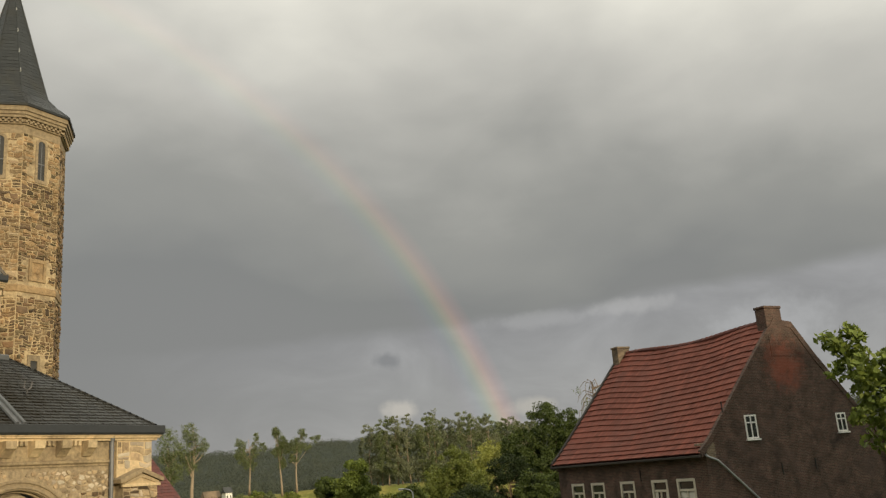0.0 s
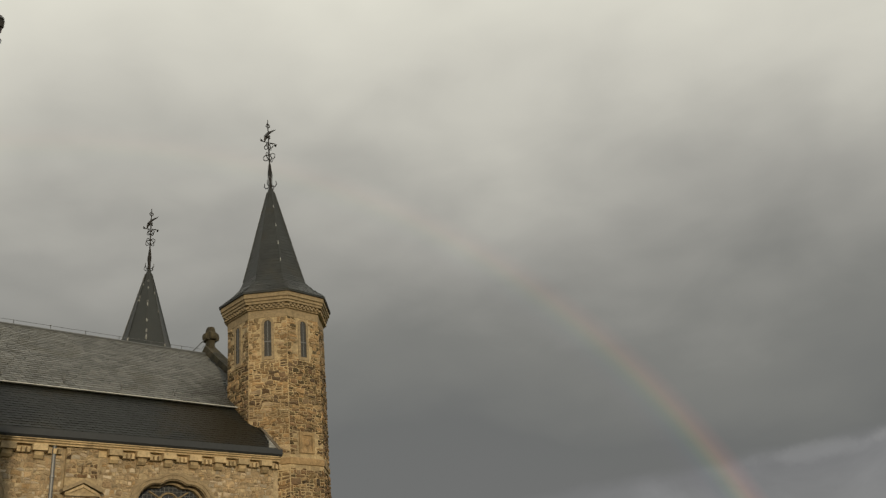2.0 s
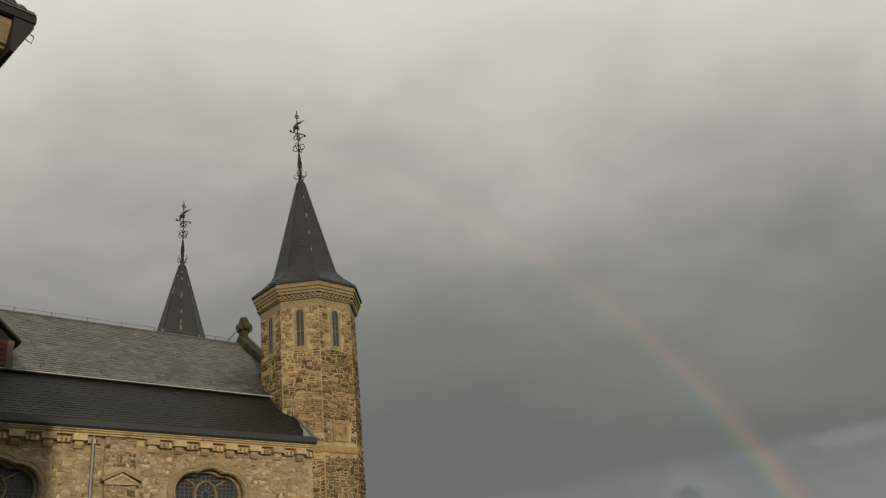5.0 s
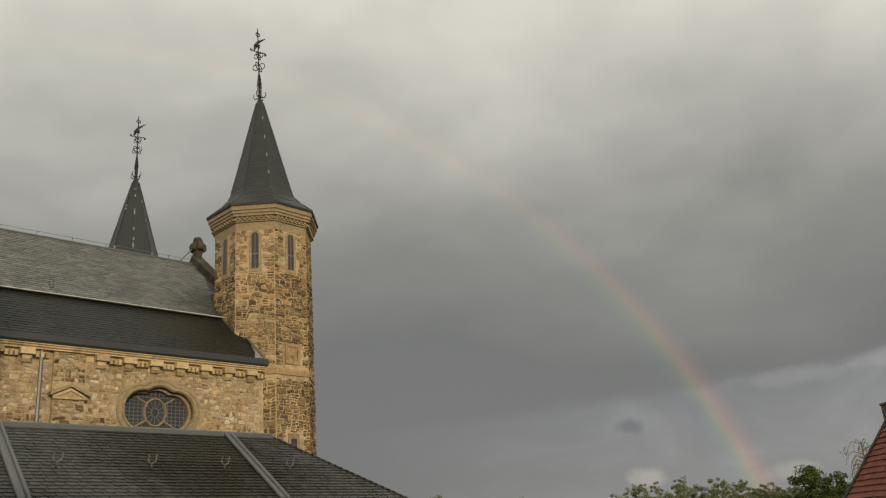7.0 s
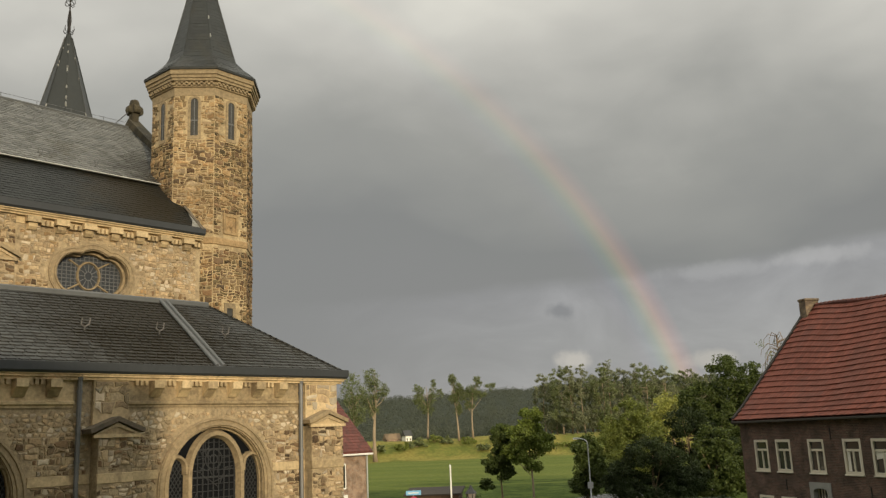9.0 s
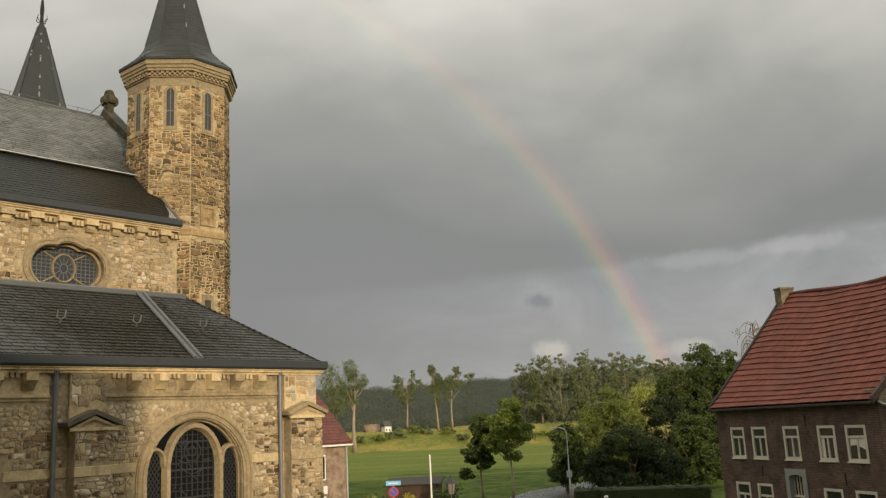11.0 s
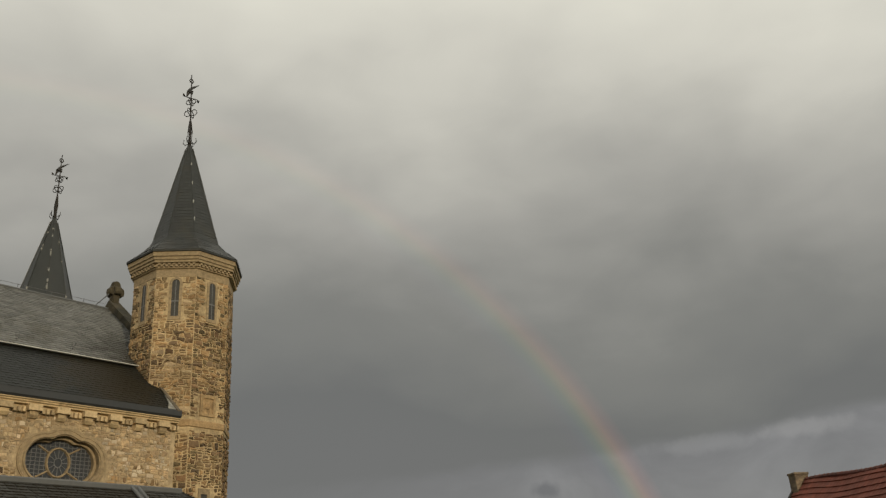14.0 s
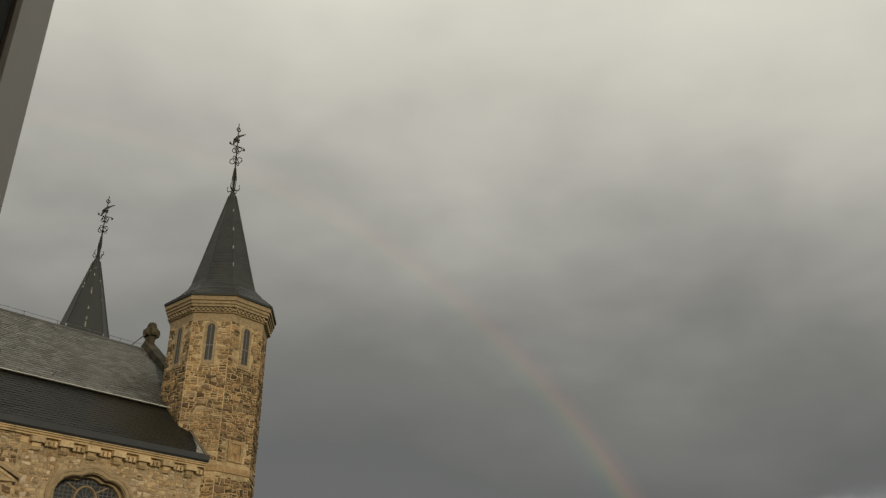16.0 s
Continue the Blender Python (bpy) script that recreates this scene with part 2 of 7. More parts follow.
LEAD_PALE = material("bright_lead_flashing", (0.48, 0.49, 0.48), 0.5, spread=0.25, grain=9, patch=2, bump=0.15)
LEAD_WORN = material("worn_pale_lead", (0.26, 0.26, 0.24), 0.55, spread=0.6, grain=9, patch=4, bump=0.2, stain=((0.10, 0.09, 0.07), 0.7, 4.0))
IRON = material("wrought_iron", (0.035, 0.033, 0.032), 0.6, metal=0.4, spread=0.3, grain=20, bump=0.2)
LEADED = glass_material("leaded_glass", (0.009, 0.010, 0.012), 0.3, 0.12)
CAME_DARK = material("dark_lead_came", (0.030, 0.031, 0.033), 0.6, spread=0.2, bump=0.0)
GREY_GLASS = glass_material("dusty_grey_glass", (0.055, 0.054, 0.05), 0.3, 0.4)
CAME = material("lead_came", (0.15, 0.155, 0.16), 0.6, spread=0.2, bump=0.0)


def brick_material(name, a, b, mortar, stain=None, lichen=None):
    """Small bricks in courses of 65 mm, along x or y."""
    m = bpy.data.materials.new(name)
    m.use_nodes = True
    n = Nodes(m.node_tree)
    co = n.add("ShaderNodeTexCoord").outputs["Object"]
    xyz = n.add("ShaderNodeSeparateXYZ")
    n.link(co, xyz.inputs[0])
    flat = n.add("ShaderNodeCombineXYZ")
    n.put(flat.inputs[0], n.math("ADD", xyz.outputs[0], xyz.outputs[1]))
    n.put(flat.inputs[1], xyz.outputs[2])
    br = n.add("ShaderNodeTexBrick")
    n.link(flat.outputs[0], br.inputs["Vector"])
    br.inputs["Scale"].default_value = 1.0
    br.inputs["Brick Width"].default_value, br.inputs["Row Height"].default_value = 0.23, 0.068
    br.inputs["Mortar Size"].default_value = 0.008
    br.inputs["Color1"].default_value, br.inputs["Color2"].default_value, br.inputs["Mortar"].default_value = (*a, 1), (*b, 1), (*mortar, 1)
    wide = n.noise(co, 1.4, 8, 0.72, 0.5)
    col = n.mix(1.0, br.outputs[0], n.ramp(wide, [(0.3, (0.35,) * 3), (0.7, (1.65,) * 3)], smooth=False), "MULTIPLY")
    if stain:
        col = n.mix(n.math("MULTIPLY", n.step(n.noise(co, 0.5, 5, 0.6, 1.0), 0.5, 0.7), 0.6), col, (*stain, 1))
    if lichen:
        colour, where, size = lichen
        d = n.add("ShaderNodeVectorMath", operation="DISTANCE")
        n.link(co, d.inputs[0])
        d.inputs[1].default_value = where
        spot = n.math("ADD", n.math("DIVIDE", d.outputs["Value"], size), n.math("MULTIPLY", n.math("SUBTRACT", n.noise(co, 2.5, 5, 0.65), 0.5), 1.8))
        col = n.mix(n.math("MULTIPLY", n.math("SUBTRACT", 1.0, n.step(spot, 0.2, 1.2)), 0.45), col, (*colour, 1))
    bsdf = n.add("ShaderNodeBsdfPrincipled")
    n.put(bsdf.inputs["Base Color"], col)
    bsdf.inputs["Roughness"].default_value = 0.9
    b = n.add("ShaderNodeBump")
    b.inputs["Strength"].default_value, b.inputs["Distance"].default_value = 0.5, 0.01
    n.put(b.inputs["Height"], n.math("ADD", n.math("MULTIPLY", br.outputs["Fac"], -1.0), n.noise(co, 25, 4)))
    n.link(b.outputs[0], bsdf.inputs["Normal"])
    n.link(bsdf.outputs[0], n.add("ShaderNodeOutputMaterial").inputs[0])
    return m


HOUSE_BRICK = brick_material("old_brown_brick", (0.098, 0.050, 0.037), (0.050, 0.030, 0.024), (0.125, 0.098, 0.072), (0.09, 0.06, 0.05), ((0.42, 0.10, 0.05), (-29.5, 32.4, 10.2), 1.3))
YELLOW_BRICK = brick_material("yellow_chimney_brick", (0.21, 0.155, 0.09), (0.10, 0.072, 0.05), (0.20, 0.17, 0.13), (0.07, 0.05, 0.04))
TAN_BRICK = brick_material("tan_brick", (0.29, 0.185, 0.12), (0.24, 0.145, 0.095), (0.34, 0.30, 0.25))
RED_TILE = material("red_clay_pantile", (0.188, 0.058, 0.038), 0.8, spec=0.3, spread=0.35, grain=6, patch=0.6, bump=0.2, piece=0.16, stain=((0.15, 0.06, 0.045), 0.5, 0.35))
DARK_TILE = material("dark_red_tile", (0.115, 0.036, 0.027), 0.7, spread=0.3, grain=6, patch=0.7, bump=0.2, piece=0.25)
CREAM_PAINT = material("cream_window_paint", (0.52, 0.48, 0.39), 0.55, spread=0.12, grain=20, bump=0.05)
WHITE_PAINT = material("white_paint", (0.80, 0.79, 0.75), 0.5, spread=0.08, grain=12, bump=0.05)
GREY_PAINT = material("grey_window_paint", (0.56, 0.54, 0.51), 0.45, spread=0.05, grain=12, bump=0.04)
RUBBER = material("black_rubber_seal", (0.015, 0.015, 0.015), 0.7, spread=0.1, bump=0)
DOOR_PAINT = material("dark_blue_door_paint", (0.02, 0.022, 0.03), 0.4, spread=0.1, bump=0.05)
PANE = glass_material("window_glass", (0.03, 0.032, 0.03), 0.05)
FROSTED = material("frosted_lantern_glass", (0.24, 0.21, 0.19), 0.3, spread=0.3, grain=12, bump=0.0)
CURTAIN = material("net_curtain", (0.60, 0.58, 0.52), 0.9, spread=0.2, grain=30, bump=0.2)
GREY_STONE = material("grey_bluestone", (0.24, 0.24, 0.23), 0.8, spread=0.2, grain=18, bump=0.3)
ZINC = material("zinc", (0.42, 0.44, 0.45), 0.45, metal=0.5, spread=0.15, grain=8, bump=0.1)
OLD_RED = material("oxide_red_board", (0.10, 0.010, 0.012), 0.6, spread=0.3, grain=14, bump=0.3)
STEEL = material("galvanised_steel", (0.40, 0.41, 0.42), 0.5, metal=0.6, spread=0.12, grain=12, bump=0.05)
FENCE_WOOD = material("brown_fence_wood", (0.09, 0.055, 0.035), 0.85, spread=0.35, grain=20, patch=3, bump=0.4, piece=0.3)
SIGN_BLUE = material("blue_sign", (0.03, 0.10, 0.42), 0.4, spread=0.05, bump=0)
SIGN_RED = material("red_sign", (0.55, 0.03, 0.03), 0.4, spread=0.05, bump=0)
SIGN_SKY = material("pale_blue_sign", (0.20, 0.48, 0.75), 0.4, spread=0.05, bump=0)
BLACK_PAINT = material("black_paint", (0.02, 0.02, 0.021), 0.4, spread=0.1, bump=0.05)
BARK = material("bark", (0.22, 0.16, 0.10), 0.95, spread=0.4, grain=6, patch=1.5, bump=0.8)
PALE_BARK = material("pale_poplar_bark", (0.32, 0.25, 0.175), 0.9, spread=0.35, grain=3, patch=0.6, bump=0.6)
LEAF_POPLAR = leaf_material("poplar_leaf", (0.145, 0.17, 0.07))
LEAF_DARK = leaf_material("dark_leaf", (0.066, 0.090, 0.020))
LEAF_BRIGHT = leaf_material("sunny_leaf", (0.145, 0.172, 0.036))
LEAF_YELLOW = leaf_material("yellow_leaf", (0.30, 0.31, 0.075))
LEAF_GOLD = leaf_material("golden_conifer_leaf", (0.34, 0.29, 0.04), 0.4)
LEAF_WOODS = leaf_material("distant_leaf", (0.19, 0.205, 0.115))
LEAF_LIME = leaf_material("lime_leaf", (0.15, 0.19, 0.035))
# hedge and garden trees: the shade they stand in is put into this green
SHADED_LEAF = leaf_material("shaded_leaf", (0.026, 0.040, 0.011))


# ---- building helpers ----
def part(name, bm, mat, parent=None, label="", smooth=False):
    """Links a bmesh as one mesh object, under a thing or a part."""
    me = bpy.data.meshes.new(name)
    bmesh.ops.recalc_face_normals(bm, faces=bm.faces)
    if smooth:
        for f in bm.faces:
            f.smooth = True
    bm.to_mesh(me)
    bm.free()
    me.materials.append(mat)
    ob = new(name, me)
    ob.parent = parent
    if label:
        ob["label"] = label
    return ob


def mesh_part(name, verts, faces, mat, parent=None, label=""):
    me = bpy.data.meshes.new(name)
    me.from_pydata([tuple(v) for v in verts], [], [tuple(f) for f in faces])
    me.materials.append(mat)
    ob = new(name, me)
    ob.parent = parent
    if label:
        ob["label"] = label
    return ob


def thing(name, m, label, category, group="", kind=""):
    ob = new(name)
    ob.matrix_world = m
    return tagged(ob, label, category, group, kind)


def box(bm, x0, x1, y0, y1, z0, z1, bevel=0.0):
    v = [bm.verts.new((x, y, z)) for x in (x0, x1) for y in (y0, y1) for z in (z0, z1)]
    made = [bm.faces.new([v[i] for i in f]) for f in ((0, 1, 3, 2), (4, 6, 7, 5), (0, 4, 5, 1), (2, 3, 7, 6), (0, 2, 6, 4), (1, 5, 7, 3))]
    if bevel:
        edges = {e for f in made for e in f.edges}
        bmesh.ops.bevel(bm, geom=list(edges), offset=bevel, segments=1, affect="EDGES")
    return v


def boxes(*rows, bevel=0.0):
    bm = bmesh.new()
    for r in rows:
        box(bm, *r, bevel=bevel)
    return bm


def prism(bm, outline, axis, a, b):
    """Pushes a closed outline along an axis from a to b. axis y: outline of (x, z); axis x: (y, z); axis z: (x, y)."""
    def at(p, k):
        return {"y": (p[0], k, p[1]), "x": (k, p[0], p[1]), "z": (p[0], p[1], k)}[axis]
    lo = [bm.verts.new(at(p, a)) for p in outline]
    hi = [bm.verts.new(at(p, b)) for p in outline]
    bm.faces.new(lo), bm.faces.new(hi[::-1])
    for i in range(len(outline)):
        j = (i + 1) % len(outline)
        bm.faces.new((lo[i], lo[j], hi[j], hi[i]))


def tube(bm, points, radii, sides=8, cap=True):
    """A tube along points; radii: one number or one for each point."""
    points = [Vector(p) for p in points]
    if not hasattr(radii, "__len__"):
        radii = [radii] * len(points)
    rings = []
    for i, (p, r) in enumerate(zip(points, radii)):
        d = (points[min(i + 1, len(points) - 1)] - points[max(i - 1, 0)]).normalized()
        q = d.to_track_quat("Z", "Y")
        rings.append([bm.verts.new(p + q @ Vector((r * math.cos(2 * math.pi * k / sides), r * math.sin(2 * math.pi * k / sides), 0))) for k in range(sides)])
    for a, b in zip(rings, rings[1:]):
        for k in range(sides):
            j = (k + 1) % sides
            bm.faces.new((a[k], a[j], b[j], b[k]))
    if cap:
        bm.faces.new(rings[0][::-1]), bm.faces.new(rings[-1])


def sweep(bm, path, section):
    """Sweeps a section of (out, z) along a level path of (x, y) points; out is to the right of the way."""
    rows = []
    path = [Vector((*p, 0)) for p in path]
    for i, p in enumerate(path):
        d0 = (p - path[i - 1]).normalized() if i else None
        d1 = (path[i + 1] - p).normalized() if i + 1 < len(path) else None
        d0, d1 = d0 or d1, d1 or d0
        side0, side1 = Vector((d0.y, -d0.x, 0)), Vector((d1.y, -d1.x, 0))
        mid = (side0 + side1).normalized()
        mid /= max(mid.dot(side0), 0.3)
        rows.append([bm.verts.new(p + mid * o + Vector((0, 0, z))) for o, z in section])
    for a, b in zip(rows, rows[1:]):
        for k in range(len(section)):
            j = (k + 1) % len(section)
            bm.faces.new((a[k], a[j], b[j], b[k]))
    bm.faces.new(rows[0]), bm.faces.new(rows[-1][::-1])


def inside(loop, x, z):
    hit = False
    for (ax, az), (bx, bz) in zip(loop, loop[1:] + loop[:1]):
        if (az > z) != (bz > z) and x < (bx - ax) * (z - az) / (bz - az) + ax:
            hit = not hit
    return hit


def reach(loop, c, angle):
    """How far a ray from c goes to the loop round it."""
    dx, dz = math.cos(angle), math.sin(angle)
    best = 0
    for (ax, az), (bx, bz) in zip(loop, loop[1:] + loop[:1]):
        ex, ez = bx - ax, bz - az
        det = dx * -ez + ex * dz
        if abs(det) < 1e-12:
            continue
        px, pz = ax - c[0], az - c[1]
        k = (px * -ez + ex * pz) / det
        s = (dx * pz - dz * px) / det
        if -1e-9 <= s <= 1 + 1e-9 and k > best:
            best = k
    return best


def ring_wall(bm, outer, inner, c, y0, y1, n=48):
    """A wall slab in x and z between an outer loop and the hole inside it, from y0 to y1."""
    angles = sorted({round(2 * math.pi * i / n, 6) for i in range(n)} | {round(math.atan2(z - c[1], x - c[0]) % (2 * math.pi), 6) for x, z in list(outer) + list(inner)})
    rows = []
    for a in angles:
        ro, ri = reach(outer, c, a), reach(inner, c, a)
        rows.append([bm.verts.new((c[0] + r * math.cos(a), y, c[1] + r * math.sin(a))) for r, y in ((ro, y0), (ri, y0), (ri, y1), (ro, y1))])
    for a, b in zip(rows, rows[1:] + rows[:1]):
        for k in range(4):
            j = (k + 1) % 4
            bm.faces.new((a[k], a[j], b[j], b[k]))


def rect(x0, x1, z0, z1):
    return [(x0, z0), (x1, z0), (x1, z1), (x0, z1)]


def arch(cx, half, foot, spring, n=14, point=1.0):
    """A round or slightly pointed arch: foot and springing heights."""
    out = [(cx - half, foot)]
    out += [(cx - half * math.cos(math.pi * i / n), spring + half * point * math.sin(math.pi * i / n)) for i in range(n + 1)]
    return out + [(cx + half, foot)]


def rubble_cells(width, z0, z1, size, flat, rng):
    """Irregular stones that fill a strip: cells round scattered points, wider than high."""
    cols, rows = max(1, round(width / size)), max(1, round((z1 - z0) * flat / size))
    dx, dz = width / cols, (z1 - z0) * flat / rows
    pts = {}
    for r in range(-1, rows + 1):
        for c in range(-1, cols + 1):
            edge = not (0 <= r < rows and 0 <= c < cols)
            if not edge and rng.random() < 0.13:
                continue
            pts[c, r] = ((c + 0.5 + (r % 2) * 0.4 - 0.2 + rng.uniform(-0.36, 0.36)) * dx, (r + 0.5 + rng.uniform(-0.34, 0.34)) * dz)
    for (c, r), p in pts.items():
        if not (0 <= r < rows and 0 <= c < cols):
            continue
        poly = [(max(p[0] - 2 * dx, 0), max(p[1] - 2 * dz, 0)), (min(p[0] + 2 * dx, width), max(p[1] - 2 * dz, 0)), (min(p[0] + 2 * dx, width), min(p[1] + 2 * dz, rows * dz)), (max(p[0] - 2 * dx, 0), min(p[1] + 2 * dz, rows * dz))]
        for nc in range(c - 2, c + 3):
            for nr in range(r - 2, r + 3):
                q = pts.get((nc, nr))
                if q is None or q is p:
                    continue
                nx, nz = q[0] - p[0], q[1] - p[1]
                lim = (q[0] ** 2 + q[1] ** 2 - p[0] ** 2 - p[1] ** 2) / 2
                out = []
                for u, v in zip(poly, poly[1:] + poly[:1]):
                    du, dv = u[0] * nx + u[1] * nz - lim, v[0] * nx + v[1] * nz - lim
                    if du <= 0:
                        out.append(u)
                    if (du < 0) != (dv < 0):
                        k = du / (du - dv)
                        out.append((u[0] + (v[0] - u[0]) * k, u[1] + (v[1] - u[1]) * k))
                poly = out
                if len(poly) < 3:
                    break
            if len(poly) < 3:
                break
        if len(poly) >= 3:
            yield [(x, z0 + z / flat) for x, z in poly]


def rubble_courses(width, z0, z1, size, flat, rng):
    """Rough courses: wavy beds, slanting joints, some stones split in two."""
    high = size / flat
    beds, z = [z0], z0
    while z < z1 - high * 0.5:
        z = min(z + high * rng.uniform(0.6, 1.5), z1)
        beds.append(z)
    if len(beds) < 2:
        return
    beds[-1] = z1
    shift = rng.uniform(0, 50)

    def bed(i, x):
        if i in (0, len(beds) - 1):
            return beds[i]
        return beds[i] + high * (0.75 * noise.noise((x * 2.2, i * 3.1 + shift, 0)) + 0.7 * noise.noise((x * 7, i * 5.7, shift)))

    for i in range(len(beds) - 1):
        x, lo_x, hi_x = 0.0, 0.0, 0.0
        while x < width - 0.02:
            w = size * rng.choice((0.5, 0.7, 0.9, 1.1, 1.4, 1.9)) * rng.uniform(0.85, 1.15)
            nx = x + w if x + w < width - size * 0.4 else width
            nlo, nhi = (nx + rng.uniform(-0.34, 0.34) * high, nx + rng.uniform(-0.34, 0.34) * high) if nx < width else (width, width)
            mlo, mhi = (lo_x + nlo) / 2, (hi_x + nhi) / 2
            low = [(lo_x, bed(i, lo_x)), (mlo, bed(i, mlo)), (nlo, bed(i, nlo))]
            top = [(nhi, bed(i + 1, nhi)), (mhi, bed(i + 1, mhi)), (hi_x, bed(i + 1, hi_x))]
            if beds[i + 1] - beds[i] > high * 1.05 and rng.random() < 0.45:
                k = rng.uniform(0.4, 0.6)
                cut = [(p[0] + (q[0] - p[0]) * k, p[1] + (q[1] - p[1]) * k + rng.uniform(-0.06, 0.06) * high) for p, q in zip(low, top[::-1])]
                yield low + cut[::-1]
                yield cut + top
            else:
                yield low + top
            x, lo_x, hi_x = nx, nlo, nhi


def lay_stones(parent, mats, m, width, z0, z1, skip, seed, size=0.24, flat=1.6, singles=0, pick=None, depth=0.025, gap=0.008, cells=rubble_courses):
    """Rubble on a face of the parent: m takes face coordinates (x, -out, z) to the parent's. mats: materials and their shares. skip(x, z, w, h): leave that place free."""
    rng = random.Random(seed)
    verts, faces, slots, count = [], [], [], 0
    for poly in cells(width, z0, z1, size, flat, rng):
        xs, zs = [p[0] for p in poly], [p[1] for p in poly]
        cx, cz = sum(xs) / len(xs), sum(zs) / len(zs)
        w, h = max(xs) - min(xs), max(zs) - min(zs)
        if skip(cx, cz, w, h) or w < 0.03 or h < 0.025:
            continue
        which = rng.choices(range(len(mats)), [k for _, k in mats])[0]
        d = depth * rng.uniform(0.4, 1.3)
        g = gap * rng.uniform(0.6, 2.2)
        kx, kz = max(0.3, 1 - 2 * g / w), max(0.3, 1 - 2 * g / h)
        base = [((x - cx) * kx, 0.01, (z - cz) * kz) for x, z in poly]
        top = [(x * rng.uniform(0.80, 0.96), -d * rng.uniform(0.5, 1.1), z * rng.uniform(0.76, 0.95)) for x, _, z in base]
        n = len(poly)
        v = base + top + [(0, -d * 1.2, 0)]
        f = [(i, (i + 1) % n, n + (i + 1) % n, n + i) for i in range(n)] + [(n + i, n + (i + 1) % n, 2 * n) for i in range(n)]
        at = m @ Matrix.Translation((cx, 0, cz))
        if count < singles and (pick is None or pick(cx, cz)):
            me = bpy.data.meshes.new("stone")
            me.from_pydata(v, [], f)
            me.materials.append(mats[which][0])
            ob = new("stone", me)
            ob.parent, ob.matrix_basis = parent, at
            count += 1
        else:
            k = len(verts)
            verts += [at @ Vector(p) for p in v]
            faces += [tuple(i + k for i in q) for q in f]
            slots += [which] * len(f)
    if verts:
        ob = tagged(mesh_part("rubble_facing", verts, faces, mats[0][0], parent), kind="stuff")
        for mat, _ in mats[1:]:
            ob.data.materials.append(mat)
        ob.data.polygons.foreach_set("material_index", slots)


# a slate from above, its lower corners trimmed, and its faces with the lower edge
SLATE_EDGE = [(0.0, 0.15), (0.12, 0.0), (0.88, 0.0), (1.0, 0.15), (1.0, 1.0), (0.0, 1.0)]
SLATE_FACES = [(0, 1, 2, 3, 4, 5), (0, 6, 7, 1), (1, 7, 8, 2), (2, 8, 9, 3)]


def lay_slates(parent, mat, a, b, c, d, rows, wide, seed, singles=0, pick=None, name="slate", thick=0.012, lift=0.028, skip=None):
    """Overlapping slates on the quad a (foot left), b (foot right), c (top right), d (top left)."""
    rng = random.Random(seed)
    a, b, c, d = map(Vector, (a, b, c, d))
    normal = (b - a).cross(d - a).normalized()
    if normal.z < 0:
        normal = -normal
    along, up = (b - a).normalized(), ((d + c) / 2 - (a + b) / 2)
    up = (up - along * up.dot(along)).normalized()
    size = (d - a).dot(up) / rows
    one = None
    verts, faces, count = [], [], 0
    for r in range(rows):
        l, rgt = a.lerp(d, r / rows), b.lerp(c, r / rows)
        length = (rgt - l).length
        x = -rng.uniform(0, wide) if r % 2 else -wide * rng.uniform(0.3, 0.7)
        while x < length:
            x0, x1 = max(x, 0), min(x + wide * 0.94, length)
            x += wide * rng.uniform(0.97, 1.03)
            if x1 - x0 < 0.03:
                continue
            foot = l + along * x0
            mid = foot + along * (x1 - x0) / 2
            if skip and skip(mid):
                continue
            up_len = min(size * 1.25, size * 1.25 if r < rows - 1 else size)
            out = lift + rng.uniform(0, 0.006)
            if singles and count < singles and x1 - x0 > wide * 0.9 and (pick is None or pick(mid)):
                if one is None:
                    one = bpy.data.meshes.new(name)
                    one.from_pydata([(u, v, -v) for u, v in SLATE_EDGE] + [(u, v, -1) for u, v in SLATE_EDGE[:4]], [], SLATE_FACES)
                    one.materials.append(mat)
                ob = new(name, one)
                ob.parent = parent
                basis = Matrix((along, up, normal)).transposed().to_4x4()
                ob.matrix_basis = Matrix.Translation(foot + normal * out) @ basis @ Matrix.Diagonal((x1 - x0, up_len, thick + out * 0.8, 1))
                count += 1
            else:
                k = len(verts)
                verts += [foot + along * (x1 - x0) * u + up * up_len * v + normal * out * (1 - 0.8 * v) for u, v in SLATE_EDGE]
                verts += [foot + along * (x1 - x0) * u + up * up_len * v - normal * (thick + out * 0.6) for u, v in SLATE_EDGE[:4]]
                faces += [tuple(i + k for i in f) for f in SLATE_FACES]
    if verts:
        tagged(mesh_part(name + "_rest", verts, faces, mat, parent), kind="stuff")


